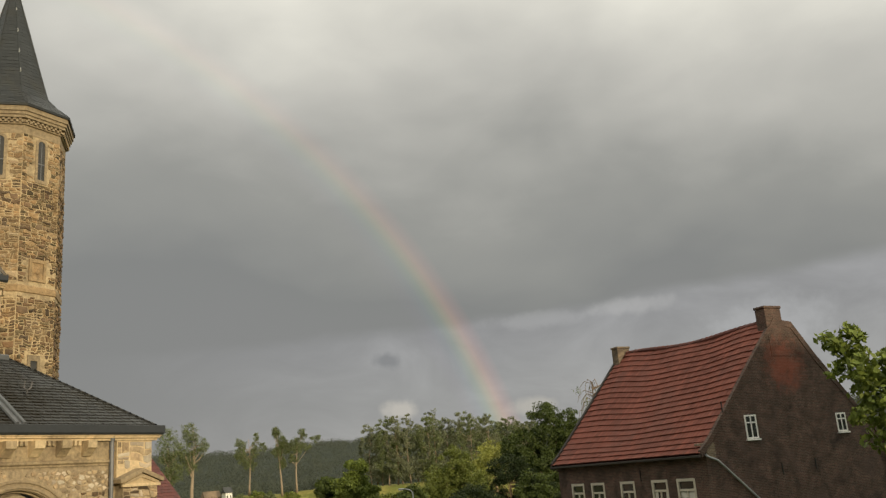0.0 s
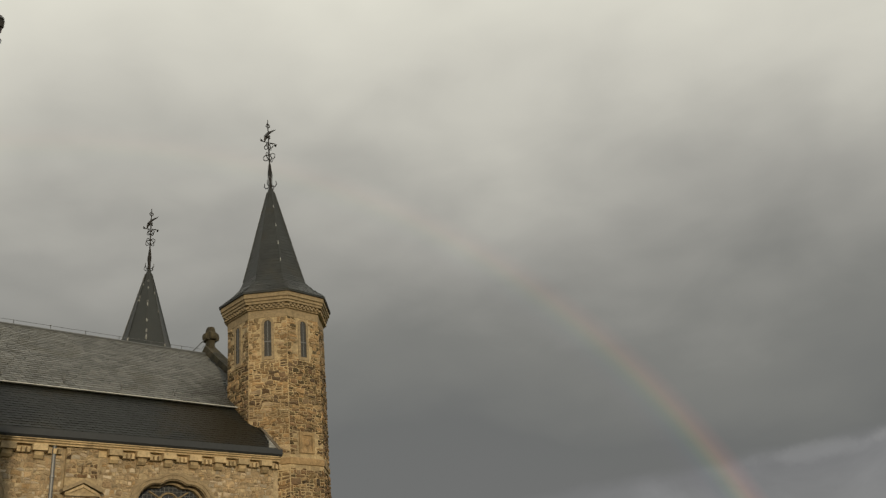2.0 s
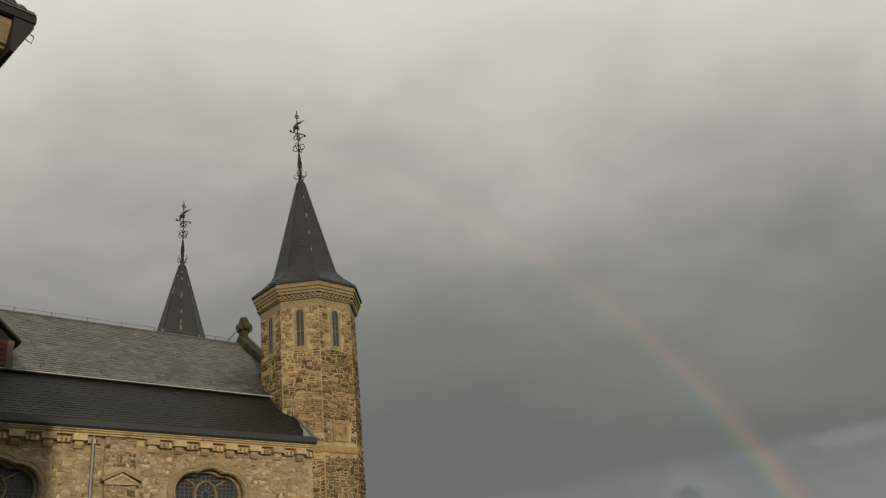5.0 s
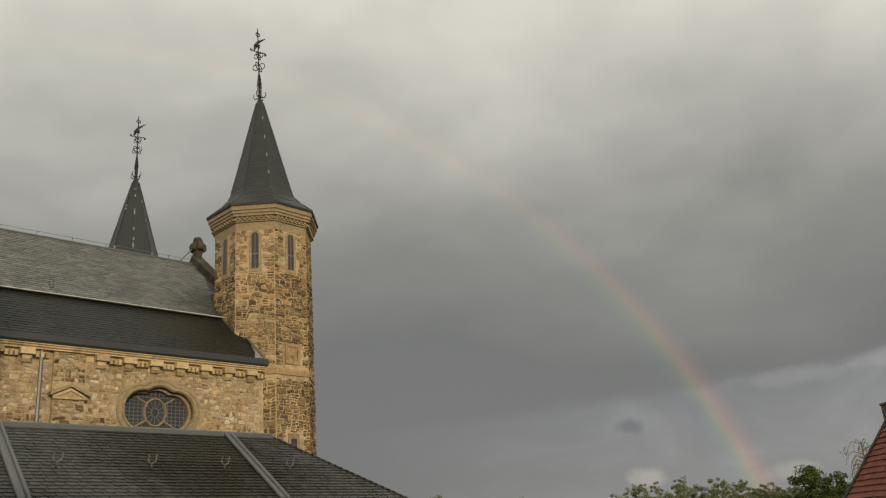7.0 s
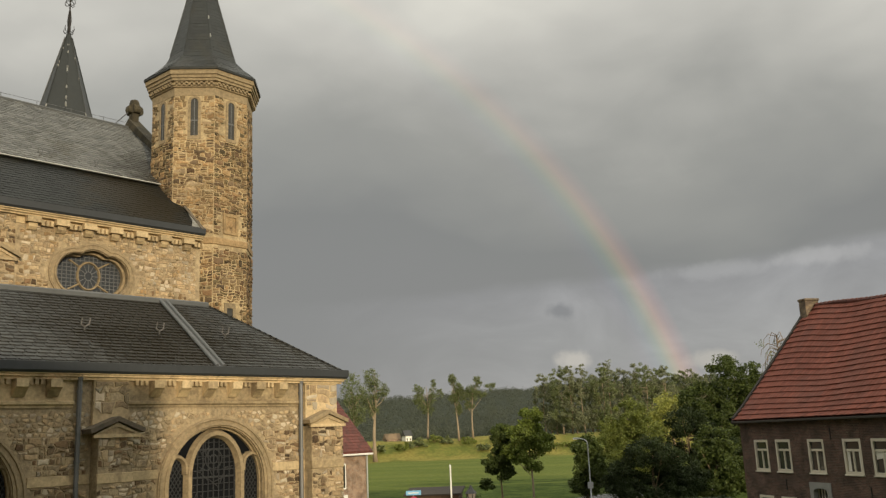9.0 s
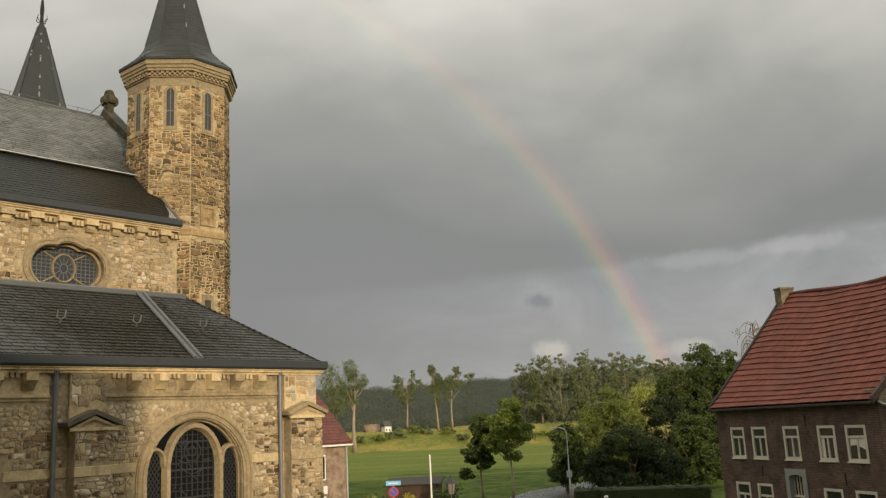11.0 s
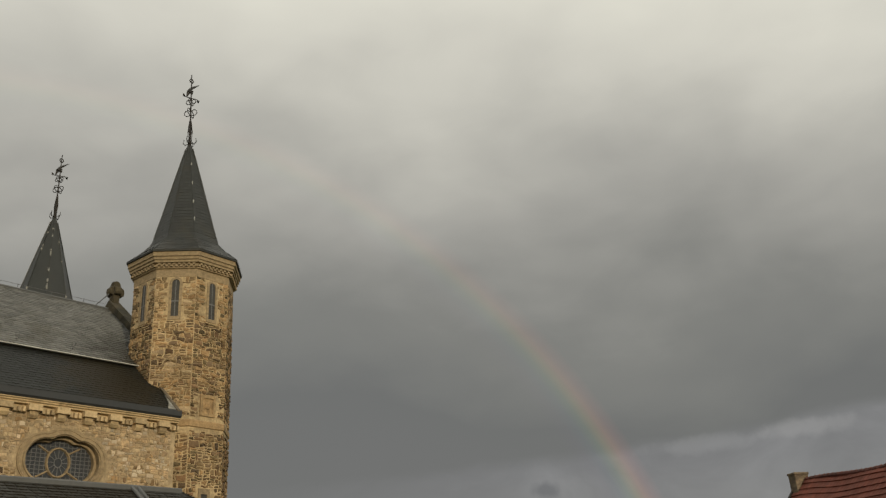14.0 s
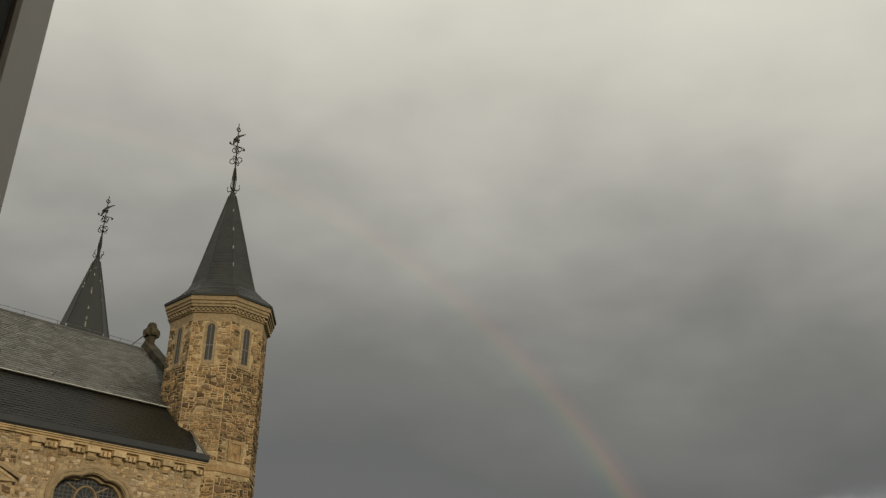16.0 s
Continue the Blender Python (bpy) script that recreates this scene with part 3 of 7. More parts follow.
def leaf_mesh(name, parent, mat, centres, seed, leaf, per, spread, label=""):
    """A crown: small folded leaves or sprigs scattered round clump centres (x, y, z, size)."""
    rng = np.random.default_rng(seed)
    c = np.repeat(np.array(centres, float), per, axis=0)
    k = len(c)
    off = rng.normal(size=(k, 3))
    off /= np.linalg.norm(off, axis=1)[:, None]
    off *= (rng.random(k) ** 0.45)[:, None] * c[:, 3:4] * spread
    p = c[:, :3] + off * np.array([1, 1, 0.8])
    e1 = rng.normal(size=(k, 3))
    e1 /= np.linalg.norm(e1, axis=1)[:, None]
    e2 = np.cross(e1, rng.normal(size=(k, 3)))
    e2 /= np.linalg.norm(e2, axis=1)[:, None]
    s = leaf * rng.uniform(0.6, 1.3, k)[:, None]
    quad = np.stack([p - e1 * s, p - e2 * s * 0.55, p + e1 * s, p + e2 * s * 0.55], 1).reshape(-1, 3)
    me = bpy.data.meshes.new(name)
    me.vertices.add(4 * k), me.loops.add(4 * k), me.polygons.add(k)
    me.vertices.foreach_set("co", quad.ravel())
    me.loops.foreach_set("vertex_index", np.arange(4 * k))
    me.polygons.foreach_set("loop_start", np.arange(0, 4 * k, 4))
    me.polygons.foreach_set("loop_total", np.full(k, 4))
    me.update()
    me.validate()
    me.materials.append(mat)
    ob = new(name, me)
    ob.parent = parent
    if label:
        ob["label"] = label
    return ob


def bearing(az, dist, z=0.0):
    return Vector((-math.sin(radians(az)) * dist, math.cos(radians(az)) * dist, z))


def tree(name, az, dist, height, lobes, label, seed, bark, leaf, leaf_size=0.3, clumps=60, per=40, trunk=0.25, lean=0.0, base_z=0.0, fork=0.35, group="", clump=0.16, limbs=9):
    """A tree: tapered trunk, limbs that reach into the crown, a crown of clumps in lobes of (sideways, height, radius sideways, radius up), as shares of the height."""
    rng = random.Random(seed)
    m = Matrix.Translation(bearing(az, dist, base_z)) @ Matrix.Rotation(radians(az), 4, "Z")
    ob = thing(name, m, label, "tree", group)
    centres = []
    total = sum(l[2] * l[3] for l in lobes)
    for lx, lz, rx, rz in lobes:
        for _ in range(max(4, int(clumps * rx * rz / total))):
            while True:
                d = Vector((rng.uniform(-1, 1), rng.uniform(-1, 1), rng.uniform(-1, 1)))
                if 0.25 < d.length < 1:
                    break
            d = d * rng.uniform(0.85, 1.08)
            centres.append(((lx + d.x * rx) * height, d.y * rx * height * 0.9, (lz + d.z * rz) * height, height * clump * rng.uniform(0.5, 1.15) * (0.55 + 0.45 * min(1, rx / 0.2))))
    bm = bmesh.new()
    top = max(l[1] for l in lobes) * height
    spine = []
    for i in range(7):
        k = i / 6
        spine.append(Vector((lean * height * k + math.sin(k * 5 + seed) * 0.012 * height, math.cos(k * 4 + seed) * 0.01 * height, top * k)))
    tube(bm, spine, [trunk * (1.25 - 0.25 * min(1, i * 2)) * (1 - 0.85 * i / 6) for i in range(7)], 8)
    for i in range(limbs):
        c = Vector(rng.choice(centres)[:3])
        k = rng.uniform(fork, 0.85)
        start = spine[int(k * 6)].lerp(spine[min(6, int(k * 6) + 1)], k * 6 % 1)
        if c.z < start.z:
            c.z = start.z + 0.05 * height
        mid = start.lerp(c, 0.5) + Vector((0, 0, -0.02 * height))
        tube(bm, [start, mid, c], [trunk * 0.32, trunk * 0.2, trunk * 0.06], 5, cap=False)
        centres.append((*mid.lerp(c, 0.45), height * clump * 0.6))
    part("trunk", bm, bark, ob, smooth=True)
    leaf_mesh("crown", ob, leaf, centres, seed, leaf_size, per, 1.0)
    return ob


# ---- ground ----
def ground_height(x, y):
    d = math.hypot(x, y)
    az = math.degrees(math.atan2(-x, y))
    bank = min(max((d - 243) / 20, 0), 1)
    z = 5.3 * bank * bank * (3 - 2 * bank) + (0.35 * math.sin(az * 1.7) + 0.25 * math.sin(az * 4.1 + 1)) * bank
    k = min(max((d - 420) / 1500, 0), 1)
    ridge = 84 + 4 * math.sin(az * 0.32 + 0.6) + 3 * math.sin(az * 0.9) + 1.5 * math.sin(az * 2.7 + 2)
    if az < 12 and az > -40:
        ridge += 6 * math.sin((az - 12) * 0.11) ** 2
    return z + (ridge - 5.3) * k * k * (3 - 2 * k)


def field_material():
    m = bpy.data.materials.new("meadow")
    m.use_nodes = True
    n = Nodes(m.node_tree)
    co = n.add("ShaderNodeTexCoord").outputs["Object"]
    dist = n.add("ShaderNodeVectorMath", operation="LENGTH")
    n.link(co, dist.inputs[0])
    d = dist.outputs["Value"]
    long = n.add("ShaderNodeMapping")
    long.inputs["Scale"].default_value = (0.25, 0.9, 1.0)
    n.link(co, long.inputs[0])
    stripes = n.noise(long.outputs[0], 0.10, 2, 0.5)
    tuft = n.noise(co, 1.2, 6, 0.65)
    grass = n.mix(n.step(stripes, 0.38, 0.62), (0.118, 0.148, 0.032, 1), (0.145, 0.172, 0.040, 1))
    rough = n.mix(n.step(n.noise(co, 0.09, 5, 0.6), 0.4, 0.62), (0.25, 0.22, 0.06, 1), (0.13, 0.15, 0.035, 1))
    # hill ground: the haze of distance is mixed into this grey-green
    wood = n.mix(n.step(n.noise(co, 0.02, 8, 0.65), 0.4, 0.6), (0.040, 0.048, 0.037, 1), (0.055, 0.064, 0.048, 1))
    # shade on the nearer field put into the colour, its edge ragged
    shady = n.mix(n.step(n.noise(co, 0.35, 6, 0.7), 0.36, 0.64), (0.040, 0.066, 0.013, 1), (0.092, 0.125, 0.026, 1))
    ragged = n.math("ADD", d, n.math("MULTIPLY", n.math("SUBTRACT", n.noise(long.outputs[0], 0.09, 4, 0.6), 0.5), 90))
    grass = n.mix(n.step(ragged, 116, 128), shady, grass)
    col = n.mix(n.step(d, 238, 244), grass, rough)
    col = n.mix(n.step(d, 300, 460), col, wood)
    col = n.mix(1.0, col, n.ramp(tuft, [(0.2, (0.55,) * 3), (0.8, (1.45,) * 3)], smooth=False), "MULTIPLY")
    bsdf = n.add("ShaderNodeBsdfPrincipled")
    n.put(bsdf.inputs["Base Color"], col)
    bsdf.inputs["Roughness"].default_value = 0.95
    bsdf.inputs["Specular IOR Level"].default_value = 0.1
    b = n.add("ShaderNodeBump")
    b.inputs["Strength"].default_value, b.inputs["Distance"].default_value = 0.8, 0.3
    n.put(b.inputs["Height"], n.noise(co, 2.5, 5, 0.7))
    n.link(b.outputs[0], bsdf.inputs["Normal"])
    n.link(bsdf.outputs[0], n.add("ShaderNodeOutputMaterial").inputs[0])
    return m


def build_ground():
    radii = [0, 8, 20, 35, 50, 65, 80, 100, 125, 150, 180, 210, 230, 240] + [243 + 2 * i for i in range(12)] + [275, 300, 340, 380, 420] + [470 + 90 * i for i in range(16)] + [1920, 2100, 2500, 3200]
    verts, faces = [(0, 0, 0)], []
    n = 360
    for r in radii[1:]:
        for i in range(n):
            a = 2 * math.pi * i / n
            x, y = r * math.sin(a), r * math.cos(a)
            z = ground_height(x, y)
            if r > 900:
                z += noise.noise((x * 0.02, y * 0.02, 3)) * 4 + noise.noise((x * 0.1, y * 0.1, 1)) * 3
            verts.append((x, y, z))
    for i in range(n):
        faces.append((0, 1 + (i + 1) % n, 1 + i))
    for k in range(len(radii) - 2):
        for i in range(n):
            a, b = 1 + k * n + i, 1 + k * n + (i + 1) % n
            faces.append((a, b, b + n, a + n))
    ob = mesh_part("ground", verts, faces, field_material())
    for f in ob.data.polygons:
        f.use_smooth = True
    tagged(ob, "green meadow with a rough grassy bank and wooded hills beyond", "ground", kind="structure")


build_ground()
ASPHALT = material("wet_asphalt", (0.060, 0.060, 0.062), 0.28, spread=0.3, grain=3, patch=0.3, bump=0.15)
VERGE = material("bare_verge", (0.16, 0.12, 0.06), 0.9, spread=0.4, grain=3, patch=0.5, bump=0.5)


def ribbon(name, line, half, z, mat, label, category):
    verts, faces = [], []
    for i, p in enumerate(line):
        d = (Vector(line[min(i + 1, len(line) - 1)]) - Vector(line[max(i - 1, 0)])).normalized()
        s = Vector((d.y, -d.x))
        h = half if not hasattr(half, "__len__") else half[i]
        for k in (-1, 1):
            verts.append((p[0] + s.x * h * k, p[1] + s.y * h * k, z))
        for k in (-1, 1):
            verts.append((p[0] + s.x * (h + 0.05) * k, p[1] + s.y * (h + 0.05) * k, -0.1))
    for i in range(len(line) - 1):
        a, b = 4 * i, 4 * i + 4
        faces += [(a, a + 1, b + 1, b), (a + 2, a, b, b + 2), (a + 1, a + 3, b + 3, b + 1)]
    return tagged(mesh_part(name, verts, faces, mat), label, category, kind="structure")


ROAD = [(3, -30), (3.2, 0), (0.5, 25), (-3.8, 50), (-5.6, 66), (-5.5, 75), (-3.9, 83), (-0.2, 90), (7, 96), (20, 101), (45, 106)]
ribbon("road", ROAD, 2.9, 0.03, ASPHALT, "wet grey asphalt village road curving past the meadow", "road")
ribbon("pavement", [(x - 3.6 * 0 + 4.2, y) for x, y in ROAD[:6]] + [(0.6, 82), (3.0, 87)], 1.3, 0.09, VERGE, "bare earthy verge beside the road", "pavement")

# ---- church ----
CHURCH = Matrix.Rotation(radians(57.97), 4, "Z")
church = thing("church", CHURCH, "limestone rubble village church with slate roofs and twin octagonal turrets", "church")
BAYS = (11.65, 5.85)
Y0, YN = 18.0, 24.4


def aisle_loops(cx):
    return arch(cx, 1.24, 2.4, 5.58, 18), arch(cx, 1.5, 2.4, 5.52, 18)


def lobed(cx, cz, k=1.0, n=72):
    out = []
    for i in range(n):
        a = 2 * math.pi * i / n
        best = 0
        for ox, oz, r in ((-0.49, 0, 0.58), (0.49, 0, 0.58), (0, 0.10, 0.60), (0, -0.10, 0.60), (0, 0, 0.66)):
            b = ox * math.cos(a) + oz * math.sin(a)
            q = b * b - ox * ox - oz * oz + r * r
            if q > 0:
                best = max(best, b + math.sqrt(q))
        best += (k - 1)
        out.append((cx + best * math.cos(a), cz + best * math.sin(a)))
    return out


def church_walls():
    bm = bmesh.new()
    for cx in BAYS:
        ring_wall(bm, rect(cx - 2.9, cx + 2.9, 0, 8.0), aisle_loops(cx)[0], (cx, 4.8), Y0, Y0 + 0.7)
    box(bm, 14.55, 15.18, Y0, Y0 + 6.8, 0, 8.0)
    box(bm, 0.2, 2.95, Y0, Y0 + 0.7, 0, 8.0)
    wall = part("aisle_wall", bm, MORTAR, church, "pale limestone rubble aisle wall")
    bm = bmesh.new()
    for cx in (11.55, 5.75):
        ring_wall(bm, rect(cx - 2.9, cx + 2.9, 8.0, 13.1), lobed(cx, 11.38), (cx, 11.38), YN, YN + 0.7)
    box(bm, 14.45, 15.05, YN, YN + 0.7, 8.0, 13.1)
    box(bm, 0.0, 2.85, YN, YN + 0.7, 8.0, 13.1)
    box(bm, 15.9, 16.15, 26.0, 35.6, 0, 14.0)
    nave = part("nave_wall", bm, MORTAR, church, "limestone rubble clerestory wall of the nave")
    return wall, nave


aisle_wall, nave_wall = church_walls()


def cornice(name, path, sections, mats, parent):
    for (label, section), mat in zip(sections, mats):
        bm = bmesh.new()
        sweep(bm, path, section)
        part(label, bm, mat, parent)


def sec(o0, o1, z0, z1):
    return [(o0, z0), (o1, z0 + (o1 - o0) * 0.25), (o1, z1), (o0, z1)]


AISLE_PATH = [(0.2, Y0), (15.18, Y0), (15.18, Y0 + 6.8)]
cornice("aisle", AISLE_PATH, [("gutter", [(-0.05, 7.97), (0.22, 7.97), (0.26, 8.02), (0.26, 8.19), (0.22, 8.2), (0.16, 8.12), (-0.05, 8.1)]),
                              ("cornice", [(-0.02, 7.84), (0.12, 7.84), (0.12, 7.885), (0.17, 7.90), (0.17, 7.94), (0.20, 7.95), (0.20, 7.97), (-0.02, 7.97)])], (LEAD, ASHLAR), church)
NAVE_PATH = [(0.0, YN), (15.05, YN)]
cornice("nave", NAVE_PATH, [("gutter", [(-0.05, 12.96), (0.28, 12.96), (0.33, 13.02), (0.33, 13.2), (0.28, 13.21), (0.19, 13.12), (-0.05, 13.1)]),
                            ("cornice", [(-0.02, 12.82), (0.17, 12.82), (0.17, 12.86), (0.22, 12.88), (0.22, 12.92), (0.27, 12.93), (0.27, 12.96), (-0.02, 12.96)])], (LEAD, ASHLAR), church)


def frieze():
    """Plain band, string course and stone brackets under the eaves."""
    for a, b in ((9.37, 13.95), (3.2, 8.2)):
        bm = bmesh.new()
        sweep(bm, [(a, Y0), (b, Y0)], [(-0.02, 7.28), (0.035, 7.28), (0.035, 7.32), (0.08, 7.35), (0.08, 7.40), (0.03, 7.42), (0.03, 7.84), (-0.02, 7.84)])
        part("string_course", bm, ASHLAR, church)
    bracket = [(0.0, 7.50), (-0.05, 7.50), (-0.10, 7.56), (-0.18, 7.64), (-0.25, 7.68), (-0.25, 7.84), (0, 7.84)]
    first = None
    spots = [13.32 - 0.665 * i for i in range(6)] + [7.75 - 0.665 * i for i in range(7)]
    for s in spots:
        if first is None:
            bm = bmesh.new()
            prism(bm, [(y - 0.03, z) for y, z in bracket], "x", -0.12, 0.12)
            first = part("bracket", bm, ASHLAR, church)
            first.location = (s, Y0, 0)
        else:
            ob = new("bracket", first.data)
            ob.parent, ob.location = church, (s, Y0, 0)
    tooth = None
    for a in [s - 0.3325 for s in spots]:
        for k in (-0.11, 0.0, 0.11):
            if tooth is None:
                tooth = part("dentil", boxes((-0.032, 0.032, -0.12, 0.0, 7.74, 7.84)), ASHLAR, church)
                tooth.location = (a + k, Y0, 0)
            else:
                ob = new("dentil", tooth.data)
                ob.parent, ob.location = church, (a + k, Y0, 0)
    # clerestory: brackets with a row of dentils between them
    bm = bmesh.new()
    for a, b in ((9.18, 14.95), (0.2, 8.33)):
        box(bm, a, b, YN - 0.03, YN + 0.02, 12.62, 12.82)
    part("frieze_band", bm, ASHLAR, church)
    first = tooth = None
    for s in [12.93 + 0.8 * i for i in (-4, -3, -2, -1, 0, 1, 2)] + [7.7 - 0.8 * i for i in range(9)]:
        if first is None:
            bm = bmesh.new()
            prism(bm, [(0, 12.46), (-0.08, 12.46), (-0.15, 12.54), (-0.15, 12.64), (0, 12.64)], "x", -0.12, 0.12)
            prism(bm, [(0, 12.65), (-0.24, 12.65), (-0.24, 12.82), (0, 12.82)], "x", -0.19, 0.19)
            first = part("bracket", bm, ASHLAR, church)
            first.location = (s, YN, 0)
            bm = boxes((-0.04, 0.04, -0.15, 0.0, 12.60, 12.74))
            tooth = part("dentil", bm, ASHLAR, church)
            tooth.location = (s + 0.27, YN, 0)
        else:
            ob = new("bracket", first.data)
            ob.parent, ob.location = church, (s, YN, 0)
            ob = new("dentil", tooth.data)
            ob.parent, ob.location = church, (s + 0.27, YN, 0)
        for k in (0.40, 0.53):
            ob = new("dentil", tooth.data)
            ob.parent, ob.location = church, (s + k, YN, 0)


frieze()


def buttress(x0, x1, front, back, z0, z1, apex, cap0, cap1, block_top, label, stone=None):
    bm = boxes((x0, x1, front, back, z0, z1), bevel=0.01)
    ob = part("buttress", bm, MORTAR, church, label)
    bm = bmesh.new()
    mid = (cap0 + cap1) / 2
    eave = z1 + 0.06
    prism(bm, [(x0 - 0.02, z1), (x1 + 0.02, z1), (x1 + 0.02, eave), (mid, apex - 0.1), (x0 - 0.02, eave)], "y", front - 0.03, back)
    part("gablet", bm, ASHLAR, ob)
    bm = bmesh.new()
    t = 0.09
    prism(bm, [(cap0, eave - 0.02), (mid, apex - t), (cap1, eave - 0.02), (cap1 + 0.02, eave + t - 0.02), (mid, apex + 0.01), (cap0 - 0.02, eave + t - 0.02)], "y", front - 0.11, back)
    part("coping", bm, stone or COPING, ob)
    bm = bmesh.new()
    prism(bm, [(cap0 + 0.06, eave - 0.05), (mid, apex - t - 0.03), (cap1 - 0.06, eave - 0.05), (cap1 - 0.16, eave - 0.05), (mid, apex - t - 0.11), (cap0 + 0.16, eave - 0.05)], "y", front - 0.07, front - 0.02)
    box(bm, cap0 + 0.06, cap1 - 0.06, front - 0.07, front - 0.02, eave - 0.11, eave - 0.04)
    part("moulding", bm, ASHLAR, ob)
    bm = boxes((x0 - 0.02, x1, back - 0.09, back, z1, block_top), bevel=0.008)
    part("upper_block", bm, ASHLAR, ob)
    return ob


B1 = buttress(8.62, 9.38, Y0 - 0.34, Y0, 0, 6.70, 7.07, 8.42, 9.58, 7.84, "stone buttress with a gabled coping")
B2 = buttress(14.15, 15.16, Y0 - 0.30, Y0, 0, 6.80, 7.16, 14.02, 15.26, 7.84, "stone buttress with a gabled coping", WINDOW_STONE)
B3 = buttress(2.82, 3.58, Y0 - 0.34, Y0, 0, 6.70, 7.07, 2.62, 3.78, 7.84, "stone buttress with a gabled coping")
N1 = buttress(8.45, 9.30, YN - 0.16, YN, 8.6, 11.55, 11.93, 8.36, 9.42, 12.82, "pilaster with a gabled coping", WINDOW_STONE)


PIPE_ZINC = material("weathered_zinc_pipe", (0.17, 0.175, 0.18), 0.5, metal=0.3, spread=0.25, grain=6, bump=0.1)


def downpipe(x, y, z0, z1):
    bm = bmesh.new()
    tube(bm, [(x, y, z0), (x, y, z1)], 0.052, 8)
    for z in np.arange(z0 + 0.6, z1, 1.4):
        tube(bm, [(x, y, z - 0.03), (x, y, z + 0.03)], 0.066, 8)
    tube(bm, [(x, y, z1 - 0.02), (x, y, z1 + 0.1)], [0.055, 0.09], 8)
    part("downpipe", bm, PIPE_ZINC, church, "lead-grey downpipe", smooth=False)


for x, y, z0, z1 in ((8.30, Y0 - 0.09, 0, 7.84), (13.98, Y0 - 0.09, 0, 7.84), (8.10, YN - 0.09, 8.6, 12.8)):
    downpipe(x, y, z0, z1)


# windows
def bars(bm, loop, lines, y, wide):
    """Thin flat bars along lines ((x, z), (x, z)), kept where they lie inside the loop."""
    for (ax, az), (bx, bz) in lines:
        n = max(2, int(math.hypot(bx - ax, bz - az) / 0.06))
        pts = [(ax + (bx - ax) * i / n, az + (bz - az) * i / n) for i in range(n + 1)]
        run = []
        for p in pts + [None]:
            if p and inside(loop, *p):
                run.append(p)
            else:
                if len(run) > 1:
                    (px, pz), (qx, qz) = run[0], run[-1]
                    l = math.hypot(qx - px, qz - pz)
                    nx, nz = -(qz - pz) / l * wide / 2, (qx - px) / l * wide / 2
                    prism(bm, [(px + nx, pz + nz), (qx + nx, qz + nz), (qx - nx, qz - nz), (px - nx, pz - nz)], "y", y - 0.012, y + 0.004)
                run = []


def moulding(bm, pts, y, half, deep):
    """A stone bar that follows points (x, z)."""
    rows = []
    for i, p in enumerate(pts):
        a, b = pts[max(i - 1, 0)], pts[min(i + 1, len(pts) - 1)]
        l = math.hypot(b[0] - a[0], b[1] - a[1])
        nx, nz = -(b[1] - a[1]) / l, (b[0] - a[0]) / l
        rows.append([bm.verts.new((p[0] + nx * h, y - d, p[1] + nz * h)) for h, d in ((half, 0), (half * 0.45, deep), (-half * 0.45, deep), (-half, 0))])
    for a, b in zip(rows, rows[1:]):
        for k in range(4):
            j = (k + 1) % 4
            bm.faces.new((a[k], a[j], b[j], b[k]))
    bm.faces.new(rows[0]), bm.faces.new(rows[-1][::-1])


